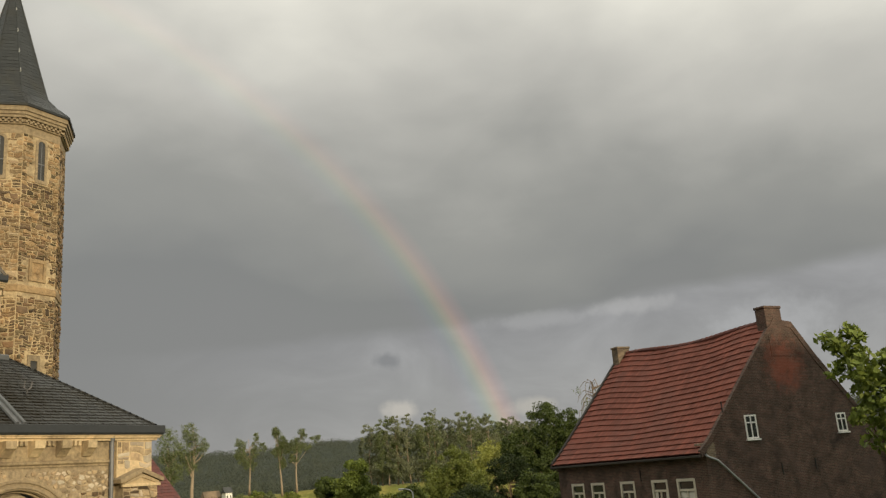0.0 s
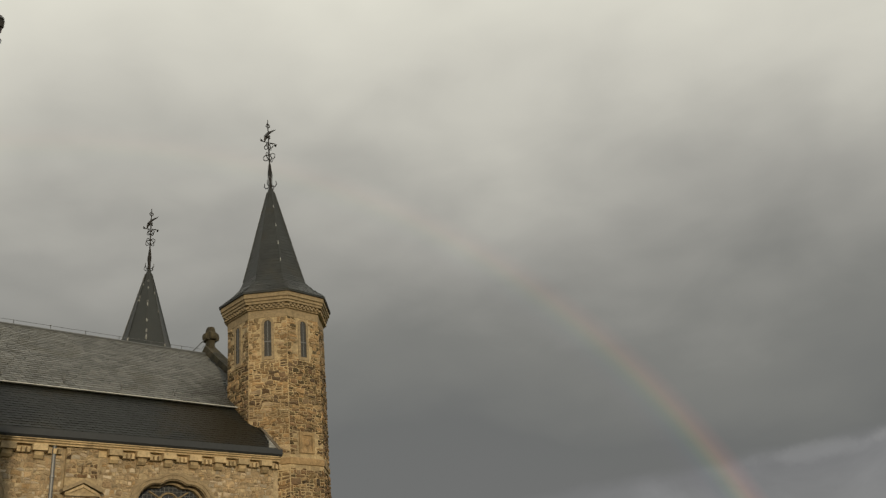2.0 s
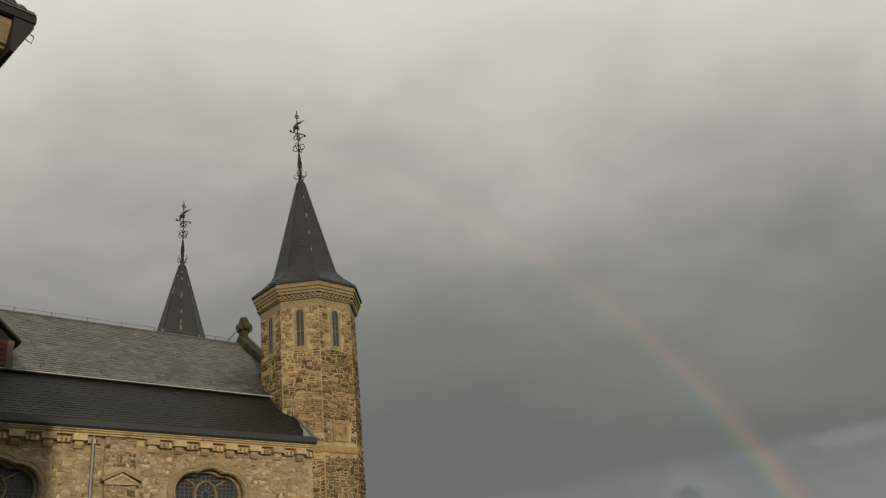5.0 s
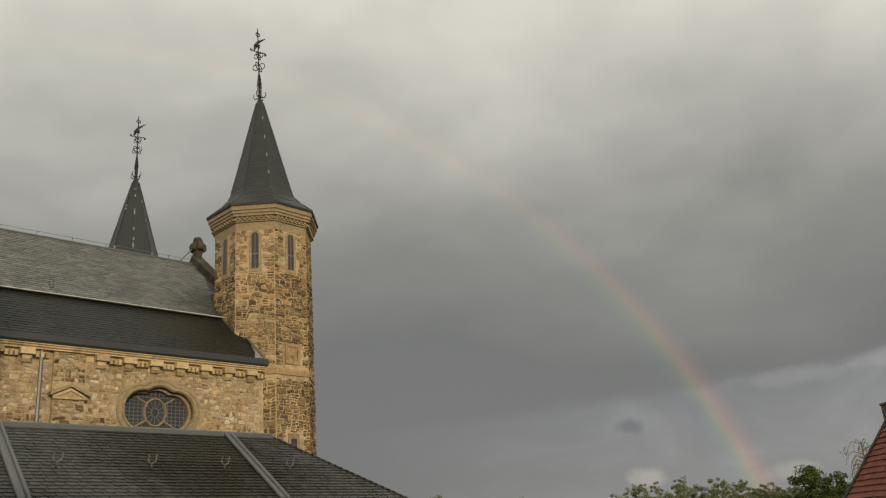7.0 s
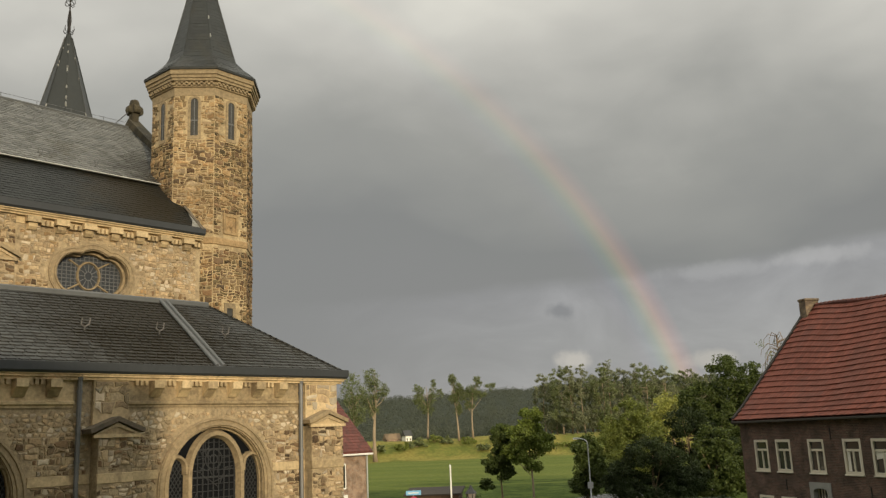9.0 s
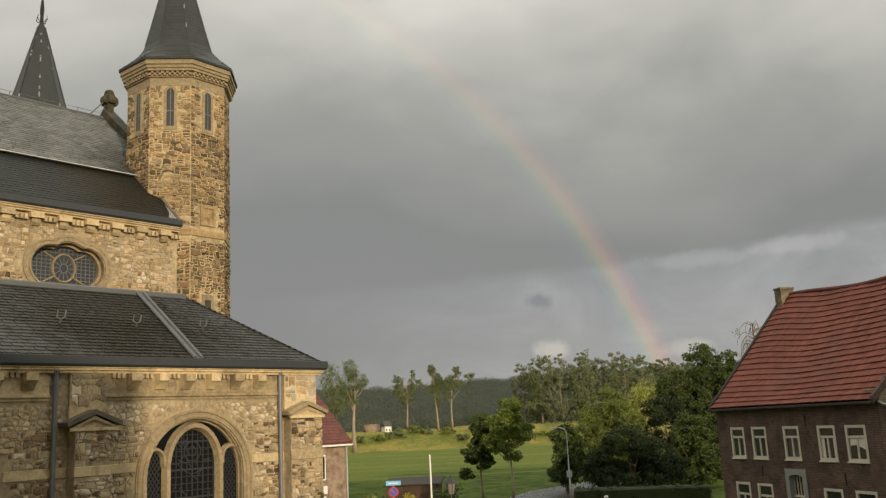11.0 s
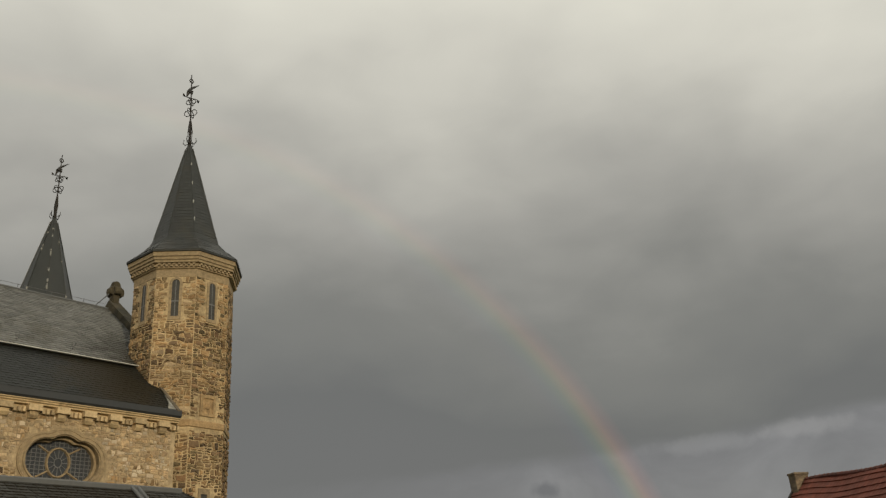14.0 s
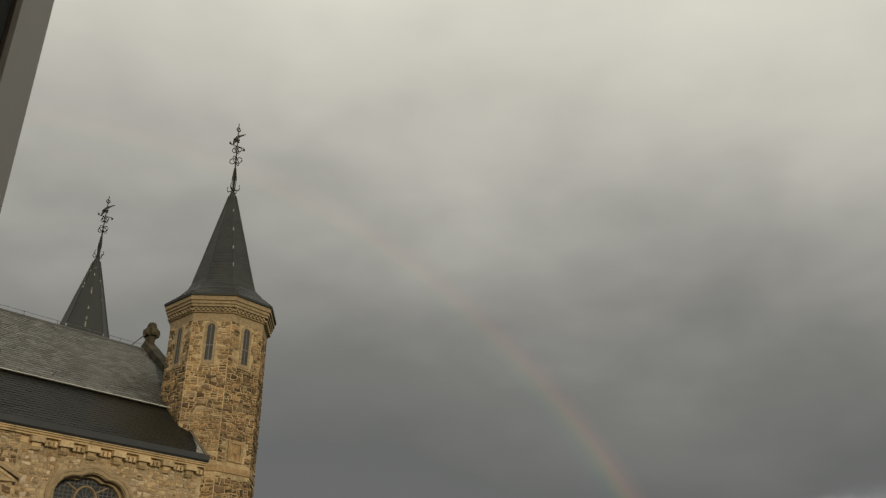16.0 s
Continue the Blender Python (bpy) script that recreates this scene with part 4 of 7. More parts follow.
def aisle_window(cx):
    inner, outer = aisle_loops(cx)
    yg = Y0 + 0.19
    bm = bmesh.new()
    ring_wall(bm, arch(cx, 1.52, 2.3, 5.52, 18), arch(cx, 1.26, 2.39, 5.57, 18), (cx, 4.8), Y0 - 0.05, Y0 + 0.10)
    for r, y in ((1.47, Y0 - 0.045), (1.35, Y0 - 0.045)):
        moulding(bm, arch(cx, r, 2.32, 5.53, 18), y, 0.03, 0.035)
    win = part("arched_window", bm, WINDOW_STONE, church, "round-arched leaded window with stone tracery")
    bm = bmesh.new()
    ring_wall(bm, arch(cx, 1.27, 2.38, 5.58, 18), arch(cx, 1.21, 2.44, 5.57, 18), (cx, 4.8), Y0 + 0.105, Y0 + 0.26)
    part("reveal", bm, WINDOW_STONE, win)
    bm = bmesh.new()
    bm.faces.new([bm.verts.new((x, yg, z)) for x, z in arch(cx, 1.22, 2.43, 5.57, 18)])
    part("glass", bm, LEADED, win, "dark leaded glass")
    centre = [(cx - 0.69 + 0, 2.4), (cx - 0.69, 5.75)] + [(cx - 0.69 * math.cos(a), 5.75 + 0.93 * math.sin(a)) for a in np.linspace(0.15, math.pi - 0.15, 13)] + [(cx + 0.69, 5.75), (cx + 0.69, 2.4)]
    bm = bmesh.new()
    moulding(bm, centre, yg - 0.02, 0.10, 0.15)
    for s in (-1, 1):
        mid = cx + s * 0.995
        moulding(bm, [(mid - 0.24, 5.8)] + [(mid - 0.235 * math.cos(a), 6.0 - 0.06 + 0.25 * math.sin(a)) for a in np.linspace(0, math.pi, 9)] + [(mid + 0.24, 5.8)], yg - 0.01, 0.06, 0.13)
    part("tracery", bm, WINDOW_STONE, win)
    # lead: diamonds in the side lights, a tighter figured net in the middle
    bm = bmesh.new()
    for s in (-1, 1):
        mid = cx + s * 0.995
        loop = arch(mid, 0.2, 2.5, 5.96, 8)
        for i in range(-6, 50):
            z = 2.2 + i * 0.145
            bars(bm, loop, [((mid - 0.2, z), (mid + 0.2, z + 0.62)), ((mid + 0.2, z), (mid - 0.2, z + 0.62))], yg - 0.012, 0.016)
    loop = [(x, z) for x, z in arch(cx, 0.60, 2.5, 5.75, 12, 1.4)]
    rng = random.Random(5)
    for i in range(26):
        z = 2.6 + i * 0.155
        bars(bm, loop, [((cx - 0.62, z), (cx + 0.62, z))], yg - 0.012, 0.016 if i % 4 else 0.04)
    for i in range(-4, 5):
        bars(bm, loop, [((cx + i * 0.14, 2.5), (cx + i * 0.14, 6.8))], yg - 0.012, 0.018 if i % 2 else 0.026)
    for i in range(46):
        x, z, a, l = cx + rng.uniform(-0.5, 0.5), rng.uniform(2.8, 6.4), rng.uniform(0, math.pi), rng.uniform(0.1, 0.3)
        bars(bm, loop, [((x, z), (x + l * math.cos(a), z + l * math.sin(a)))], yg - 0.013, 0.016)
    for r in (0.10, 0.22):
        pts = [(cx + r * math.cos(a), 6.1 + r * math.sin(a)) for a in np.linspace(0, 2 * math.pi, 17)]
        bars(bm, loop, list(zip(pts, pts[1:])), yg - 0.013, 0.02)
    tagged(part("lead_came", bm, CAME_DARK, win, "dark lead cames"), kind="stuff")
    return win


def oval_window(cx):
    cz, yg = 11.38, YN + 0.3
    bm = bmesh.new()
    ring_wall(bm, lobed(cx, cz, 1.22), lobed(cx, cz, 1.0), (cx, cz), YN - 0.05, YN + 0.14, 72)
    moulding(bm, lobed(cx, cz, 1.05) + lobed(cx, cz, 1.05)[:1], YN - 0.045, 0.035, 0.05)
    moulding(bm, lobed(cx, cz, 1.17) + lobed(cx, cz, 1.17)[:1], YN - 0.045, 0.025, 0.02)
    win = part("oval_window", bm, WINDOW_STONE, church, "lobed oval clerestory window with stone ring tracery")
    bm = bmesh.new()
    ring_wall(bm, lobed(cx, cz, 1.02), lobed(cx, cz, 0.93), (cx, cz), YN + 0.15, YN + 0.36, 72)
    part("reveal", bm, WINDOW_STONE, win)
    bm = bmesh.new()
    bm.faces.new([bm.verts.new((x, yg, z)) for x, z in lobed(cx, cz, 0.97)])
    part("glass", bm, SKY_GLASS, win, "leaded glass reflecting the sky")
    bm = bmesh.new()
    loop = lobed(cx, cz, 0.94)
    ring = [(cx + 0.33 * math.cos(a), cz + 0.40 * math.sin(a)) for a in np.linspace(0, 2 * math.pi, 25)]
    moulding(bm, ring, yg, 0.035, 0.07)
    for a in (0.72, math.pi - 0.72, -0.72, math.pi + 0.72):
        moulding(bm, [(cx + 0.34 * math.cos(a), cz + 0.36 * math.sin(a)), (cx + 0.80 * math.cos(a), cz + 0.66 * math.sin(a))], yg, 0.028, 0.06)
    part("tracery", bm, WINDOW_STONE, win)
    bm = bmesh.new()
    for i in range(-8, 9):
        if abs(i * 0.13) > 0.33:
            bars(bm, loop, [((cx + i * 0.13, cz - 0.8), (cx + i * 0.13, cz + 0.8))], yg - 0.012, 0.016)
        else:
            bars(bm, loop, [((cx + i * 0.13, cz + 0.4), (cx + i * 0.13, cz + 0.8)), ((cx + i * 0.13, cz - 0.8), (cx + i * 0.13, cz - 0.4))], yg - 0.012, 0.016)
        z = cz + i * 0.11
        bars(bm, loop, [((cx - 1.1, z), (cx - 0.33, z)), ((cx + 0.33, z), (cx + 1.1, z))] if abs(z - cz) < 0.38 else [((cx - 1.1, z), (cx + 1.1, z))], yg - 0.012, 0.016)
    for i in range(12):
        a = 2 * math.pi * i / 12
        bars(bm, ring, [((cx + 0.1 * math.cos(a), cz + 0.12 * math.sin(a)), (cx + 0.32 * math.cos(a), cz + 0.38 * math.sin(a)))], yg - 0.012, 0.016)
    small = [(cx + 0.11 * math.cos(a), cz + 0.13 * math.sin(a)) for a in np.linspace(0, 2 * math.pi, 17)]
    bars(bm, ring, list(zip(small, small[1:])), yg - 0.013, 0.02)
    tagged(part("lead_came", bm, CAME, win, "grey lead cames"), kind="stuff")


for c in BAYS:
    aisle_window(c)
for c in (11.55, 5.75):
    oval_window(c)

# roofs
EAVE_Y, RIDGE_Y, RIDGE_Z, RIDGE_S, FOOT_S = Y0 - 0.16, 21.1, 10.14, 13.28, 15.34


def aisle_roof():
    bm = bmesh.new()
    pts = {k: bm.verts.new(p) for k, p in dict(
        a=(0.0, EAVE_Y, 8.12), b=(FOOT_S, EAVE_Y, 8.12), c=(RIDGE_S, RIDGE_Y, RIDGE_Z), d=(0.0, RIDGE_Y, RIDGE_Z),
        e=(FOOT_S, 24.9, 8.12), f=(RIDGE_S, 24.9, RIDGE_Z), g=(0.0, 24.9, RIDGE_Z), h=(0.0, 24.9, 8.12)).items()}
    for q in ("abcd", "befc", "dcfg", "adgh", "ehgf", "aheb"):
        bm.faces.new([pts[k] for k in q])
    return part("aisle_roof", bm, SLATE, church, "weathered grey slate aisle roof with lead flashings")


aisle_roof_ob = aisle_roof()
bm = boxes((0.0, RIDGE_S + 0.02, RIDGE_Y - 0.06, RIDGE_Y + 0.2, RIDGE_Z - 0.03, RIDGE_Z + 0.13), bevel=0.03)
part("ridge_flashing", bm, LEAD_MID, aisle_roof_ob, "grey lead ridge capping")
for foot in (11.63, 5.87):
    bm = bmesh.new()
    for o in (-0.09, 0.09):
        tube(bm, [(foot + o, EAVE_Y + 0.05, 8.22), (foot + 0.29 + o, RIDGE_Y - 0.05, RIDGE_Z + 0.06)], 0.045, 8)
    bm.faces.new([bm.verts.new(p) for p in ((foot - 0.1, EAVE_Y + 0.05, 8.20), (foot + 0.1, EAVE_Y + 0.05, 8.20), (foot + 0.39, RIDGE_Y - 0.05, RIDGE_Z + 0.04), (foot + 0.19, RIDGE_Y - 0.05, RIDGE_Z + 0.04))])
    part("lead_roll", bm, LEAD_MID, aisle_roof_ob, "pair of lead rolls running down the slope")


STEEL_HOOK = material("dull_steel", (0.10, 0.10, 0.10), 0.5, metal=0.5, spread=0.2, bump=0.0)


def roof_hook(x, y, z, parent, k=1.0):
    """A ladder hook: a dark stub and two pale tines that open upwards."""
    foot = Vector((x, y, z))
    bm = bmesh.new()
    tube(bm, [foot, foot + Vector((0, -0.08, 0.05)) * k, foot + Vector((0, -0.1, 0.16)) * k], 0.026 * k, 5)
    hook = part("roof_hook", bm, STEEL_HOOK, parent)
    for s in (-1, 1):
        bm = bmesh.new()
        tube(bm, [foot + Vector(p) * k for p in ((0, -0.09, 0.13), (s * 0.10, -0.1, 0.19), (s * 0.10 + 0.03, -0.1, 0.36))], 0.02 * k, 5)
        part("tine", bm, HOOK_TINE if k > 0.8 else STEEL_HOOK, hook)


HOOK_TINE = material("worn_hook_tine", (0.16, 0.15, 0.145), 0.5, metal=0.3, spread=0.2, bump=0.0)
for x in (6.85, 8.92, 10.74, 12.55):
    k = 0.42
    roof_hook(x, EAVE_Y + (RIDGE_Y - EAVE_Y) * k, 8.12 + (RIDGE_Z - 8.12) * k + 0.03, aisle_roof_ob, 0.9)

NE, NB, NR = (24.12, 13.14), (26.32, 15.06), (30.8, 18.62)


def nave_roof():
    bm = bmesh.new()
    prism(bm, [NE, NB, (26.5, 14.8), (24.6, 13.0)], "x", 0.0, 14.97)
    low = part("nave_roof_skirt", bm, SLATE_DARK, church, "much darker slate lower slope of the nave roof")
    bm = bmesh.new()
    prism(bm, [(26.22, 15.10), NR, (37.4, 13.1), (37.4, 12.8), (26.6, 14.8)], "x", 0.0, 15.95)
    up = part("nave_roof", bm, SLATE_PALE, church, "pale slate upper slope of the nave roof")
    bm = boxes((0.0, 15.0, 26.12, 26.24, 15.045, 15.08), bevel=0.008)
    part("eaves_flashing", bm, LEAD_PALE, up, "bright metal flashing strip")
    bm = bmesh.new()
    tube(bm, [(0, NR[0], NR[1] + 0.02), (15.9, NR[0], NR[1] + 0.02)], 0.055, 8)
    part("ridge_roll", bm, LEAD_MID, up, "thin lead ridge roll")
    bm = bmesh.new()
    for i in range(12):
        tube(bm, [(1.0 + i * 1.25, NR[0], NR[1] + 0.08), (1.0 + i * 1.25, NR[0], NR[1] + 0.22)], 0.012, 5)
    tube(bm, [(0, NR[0], NR[1] + 0.2), (15.6, NR[0], NR[1] + 0.2), (15.95, NR[0], NR[1] + 0.7)], 0.008, 4)
    part("lightning_wire", bm, LEAD_MID, up)
    for i in range(6):
        roof_hook(14.25 - i * 1.78, 26.5, 15.33, up, 0.6)
    return low, up


nave_low, nave_up = nave_roof()
bm = bmesh.new()
prism(bm, [(24.06, 13.16), (26.32, 15.13), (26.32, 15.155), (24.06, 13.19)], "x", 14.88, 15.0)
part("apron_flashing", bm, COPING, nave_low, "mossy lead apron against the turret")
def on_skirt(x, k, lift):
    """A point on the skirt's slope, k of the way up."""
    return x, NE[0] + (NB[0] - NE[0]) * k, NE[1] + (NB[1] - NE[1]) * k + lift


for patch in (((14.62, 0.03), (14.99, 0.03), (14.99, 0.36), (14.90, 0.36), (14.80, 0.16)), ((14.70, 0.90), (14.99, 0.80), (14.99, 0.99), (14.86, 0.99))):
    bm = bmesh.new()
    low, high = [[bm.verts.new(on_skirt(x, k, lift)) for x, k in patch] for lift in (0.02, 0.06)]
    bm.faces.new(low[::-1]), bm.faces.new(high)
    for i in range(len(patch)):
        j = (i + 1) % len(patch)
        bm.faces.new((low[i], low[j], high[j], high[i]))
    part("lead_soaker", bm, LEAD_WORN, nave_low, "pale worn lead soaker")
bm = bmesh.new()
prism(bm, [(26.6, 15.25), (30.8, 18.65), (35.0, 15.25), (35.0, 15.62), (30.8, 19.0), (26.6, 15.62)], "x", 15.75, 16.2)
part("gable_coping", bm, MOSSY_STONE, church, "dark weathered gable coping")
bm = bmesh.new()
octa_cross = [(-0.13, 18.85), (0.13, 18.85), (0.10, 19.22), (0.30, 19.22), (0.33, 19.34), (0.30, 19.52), (0.14, 19.55), (0.13, 19.70), (0.06, 19.80), (-0.08, 19.80), (-0.14, 19.70), (-0.13, 19.55), (-0.27, 19.52), (-0.30, 19.36), (-0.26, 19.24), (-0.10, 19.22)]
prism(bm, [(15.98 + x, z) for x, z in octa_cross], "y", 30.64, 30.96)
prism(bm, [(30.8 + x * 1.1, z) for x, z in octa_cross], "x", 15.84, 16.12)
bmesh.ops.bevel(bm, geom=bm.edges[:], offset=0.025, segments=1, affect="EDGES")
gable_cross = part("gable_cross", bm, MOSSY_STONE, church, "stubby mossy dark stone gable cross")
bm = bmesh.new()
tube(bm, [(15.9, 30.8, 19.45), (15.25, 30.8, 18.70)], 0.022, 5)
part("brace", bm, LEAD_MID, gable_cross, "thin iron brace")


# dormer with red louvre boards on the nave roof
def louvre_dormer(s, y0):
    z0 = 15.05
    bm = bmesh.new()
    prism(bm, [(s - 0.62, z0), (s + 0.62, z0), (s + 0.62, z0 + 0.85), (s, z0 + 1.42), (s - 0.62, z0 + 0.85)], "y", y0, y0 + 2.2)
    ob = part("louvre_dormer", bm, SLATE_DARK, church, "slate-hung louvre dormer with oxide red boards")
    for i in range(5):
        part("louvre_board", boxes((s - 0.48, s + 0.48, y0 - 0.05, y0 + 0.01, z0 + 0.08 + 0.16 * i, z0 + 0.22 + 0.16 * i)), OLD_RED, ob, "oxide red louvre board")
    bm = bmesh.new()
    prism(bm, [(s - 0.80, z0 + 0.76), (s, z0 + 1.50), (s + 0.80, z0 + 0.76), (s + 0.80, z0 + 0.83), (s, z0 + 1.59), (s - 0.80, z0 + 0.83)], "y", y0 - 0.2, y0 + 2.3)
    part("dormer_roof", bm, SLATE_DARK, ob)
    for k in (-0.66, 0.48):
        part("jamb", boxes((s + k, s + k + 0.18, y0 - 0.04, y0 + 0.02, z0, z0 + 0.85)), COPING, ob)


louvre_dormer(5.6, 26.15)

# turrets


def octa(ap, z):
    r = ap / math.cos(math.pi / 8)
    return [Vector((r * math.cos(math.pi / 8 + math.pi / 4 * i), r * math.sin(math.pi / 8 + math.pi / 4 * i), z)) for i in range(8)]


def octa_loft(bm, rows, cap=True):
    rings = [[bm.verts.new(p) for p in octa(a, z)] for a, z in rows]
    for a, b in zip(rings, rings[1:]):
        for k in range(8):
            bm.faces.new((a[k], a[(k + 1) % 8], b[(k + 1) % 8], b[k]))
    if cap:
        bm.faces.new(rings[0][::-1]), bm.faces.new(rings[-1])


FACES = [Matrix.Rotation(radians(a), 4, "Z") for a in (-90, -45, 0, 45)]     # turned so that the face looks along -y


AP = 1.615          # from the middle of a turret to its faces


def turret(x, y, detailed, label, turn_by=0.0, lean=0.0):
    ob = thing("turret", CHURCH @ Matrix.Translation((x, y, 0)) @ Matrix.Rotation(radians(turn_by), 4, "Z"), label, "tower", "church turrets")
    ap = AP
    bm = bmesh.new()
    octa_loft(bm, [(ap, 0), (ap, 18.52)])
    shaft = part("shaft", bm, TOWER_MORTAR, ob)
    bm = bmesh.new()
    octa_loft(bm, [(ap - 0.02, 18.02), (ap + 0.012, 18.025), (ap + 0.012, 18.30), (ap + 0.07, 18.32), (ap + 0.07, 18.35), (ap + 0.05, 18.355), (ap + 0.05, 18.50), (ap + 0.16, 18.51), (ap + 0.16, 18.59), (ap + 0.20, 18.61), (ap + 0.20, 18.70), (ap + 0.245, 18.72), (ap + 0.245, 18.88), (ap, 18.88)])
    part("cornice", bm, WINDOW_STONE, ob)
    tooth = None
    for k in range(8):
        turn = Matrix.Rotation(math.pi / 4 * k, 4, "Z")
        for i in range(17):
            at = turn @ Matrix.Translation((-0.66 + i * 0.0825, -ap, 18.435 if i % 2 else 18.365))
            if tooth is None:
                dentil = tooth = part("dentil", boxes((-0.042, 0.042, -0.13, -0.04, 0.0, 0.065)), WINDOW_STONE, ob)
            else:
                dentil = new("dentil", tooth.data)
                dentil.parent = ob
            dentil.matrix_basis = at
    bm = bmesh.new()
    octa_loft(bm, [(ap + 0.15, 18.875), (ap + 0.295, 18.875), (ap + 0.295, 18.945), (1.48, 19.34), (1.21, 19.66), (1.09, 19.94), (0.85, 20.9), (0.455, 22.55), (0.125, 23.88), (0.08, 24.06)])
    spire = part("spire", bm, SPIRE_SLATE, ob, "steep slate spire with a bell-cast foot")
    for k in range(8):
        c = [(octa(a, z)[k]) for a, z in ((1.09, 19.96), (0.85, 20.92), (0.455, 22.57), (0.135, 23.88))]
        bm = bmesh.new()
        tube(bm, c, 0.022, 5)
        part("hip_roll", bm, SPIRE_SLATE, spire)
    for k in (1, 5):
        for j in range(4):
            bm = bmesh.new()
            a, z = [(0.99, 20.45), (0.78, 21.25), (0.57, 22.1), (0.34, 23.0)][j]
            p = octa(a, z)[k]
            tube(bm, [p, (p.x * 1.04, p.y * 1.04, p.z + 0.05), (p.x * 1.02, p.y * 1.02, p.z + 0.12)], 0.02, 5)
            part("spire_hook", bm, LEAD_PALE, spire)
    if not detailed:
        # bright splashes of bare lead along the ridges
        rng = random.Random(14)
        for k in (4, 5, 6):
            for j in range(11 if k == 5 else 4):
                h = rng.uniform(0.02, 0.9)
                c = octa(1.075 - 0.95 * h, 20.0 + 3.85 * h)[k]
                along = Vector((-c.x * 0.26, -c.y * 0.26, 1)).normalized() * rng.uniform(0.05, 0.13)
                bm = bmesh.new()
                tube(bm, [c - along, c + along * 0.2, c + along], [0.015, rng.uniform(0.03, 0.05), 0.015], 6)
                part("lead_clip", bm, LEAD_WORN, spire)
    # wrought-iron finial with scrolls, a cross and a weather vane
    bm = bmesh.new()
    tube(bm, [(0, 0, 23.85), (0, 0, 24.9), (0, 0, 27.1)], [0.05, 0.035, 0.02], 6)
    for k in range(4):
        a = math.pi / 2 * k + 0.5
        c, s = math.cos(a), math.sin(a)
        tube(bm, [(0.06 * c, 0.06 * s, 24.0), (0.09 * c, 0.09 * s, 24.5), (0.03 * c, 0.03 * s, 25.0)], 0.02, 5)
        tube(bm, [(0.05 * c, 0.05 * s, 23.98), (0.2 * c, 0.2 * s, 23.95), (0.27 * c, 0.27 * s, 24.05), (0.24 * c, 0.24 * s, 24.18)], 0.02, 5)
        for r, z in ((0.13, 25.35), (0.10, 25.85)):
            tube(bm, [(0.02 * c, 0.02 * s, z - 0.1)] + [((r + r * math.cos(t)) * c, (r + r * math.cos(t)) * s, z + r * math.sin(t)) for t in np.linspace(-2.4, 2.8, 10)], 0.018, 5)
    for k in range(4):
        a = math.pi / 4 + math.pi / 2 * k
        tube(bm, [(0, 0, 26.3), (0.10 * math.cos(a), 0.0, 26.3 + 0.10 * math.sin(a))], 0.035, 5)
    tube(bm, [(-0.32, 0, 25.98), (0.32, 0, 26.08)], 0.018, 5)
    for s in (-0.32, 0.32):
        tube(bm, [(s, 0, 26.0), (s * 1.15, 0, 26.08)], [0.06, 0.015], 5)
    tube(bm, [(-0.12, 0, 26.25), (0.02, 0, 26.5), (0.36, 0, 26.78)], [0.09, 0.06, 0.012], 5)
    tube(bm, [(-0.14, 0, 26.22), (-0.2, 0, 26.0)], [0.07, 0.02], 5)
    for a in np.linspace(0, 2 * math.pi, 7)[:-1]:
        tube(bm, [(0.09 * math.cos(a), 0, 26.82 + 0.09 * math.sin(a)), (0.09 * math.cos(a + 1.05), 0, 26.82 + 0.09 * math.sin(a + 1.05))], 0.022, 5)
    for v in bm.verts:
        v.co.z += 0.16
    part("finial", bm, IRON, spire, "wrought-iron finial with scrolls and weather vane")
    # the old timbers have gone a little out of plumb
    for piece in [spire, *spire.children]:
        for v in piece.data.vertices:
            v.co.x -= lean * max(v.co.z - 19.0, 0)
    if not detailed:
        return ob, shaft
    # slit windows with dressed surrounds in three faces
    for turn in FACES[:3]:
        bm = bmesh.new()
        loop = arch(0, 0.125, 16.60, 17.80, 8)
        ring_wall(bm, arch(0, 0.215, 16.48, 17.80, 10), loop, (0, 17.2), -ap - 0.022, -ap + 0.06, 32)
        bmesh.ops.transform(bm, matrix=turn, verts=bm.verts)
        slit = part("slit_window", bm, WINDOW_STONE, ob, "narrow round-headed slit window")
        bm = bmesh.new()
        prism(bm, loop, "y", -ap - 0.003, -ap + 0.05)
        bmesh.ops.transform(bm, matrix=turn, verts=bm.verts)
        part("pane", bm, GREY_GLASS, slit, "dusty grey glass")
        bm = boxes((-0.125, 0.125, -ap - 0.015, -ap, 17.12, 17.16), (-0.012, 0.012, -ap - 0.012, -ap, 16.6, 17.9))
        bmesh.ops.transform(bm, matrix=turn, verts=bm.verts)
        part("bar", bm, CAME, slit)
    bm = bmesh.new()
    octa_loft(bm, [(ap, 12.86), (ap + 0.035, 12.88), (ap + 0.035, 13.06), (ap, 13.10)])
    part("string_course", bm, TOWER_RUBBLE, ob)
    bm = bmesh.new()
    ring_wall(bm, rect(-0.3, 0.3, 13.25, 13.95), rect(-0.2, 0.2, 13.35, 13.85), (0, 13.6), -ap - 0.05, -ap)
    box(bm, -0.2, 0.2, -ap - 0.015, -ap, 13.35, 13.85)
    tube(bm, [(0, -ap - 0.03, 13.6), (0, -ap - 0.05, 13.6)], [0.13, 0.08], 10)
    bmesh.ops.transform(bm, matrix=FACES[2], verts=bm.verts)
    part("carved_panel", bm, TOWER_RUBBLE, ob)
    bm = bmesh.new()
    ring_wall(bm, rect(-0.22, 0.22, 10.05, 10.95), rect(-0.12, 0.12, 10.2, 10.78), (0, 10.5), -ap - 0.03, -ap + 0.01)
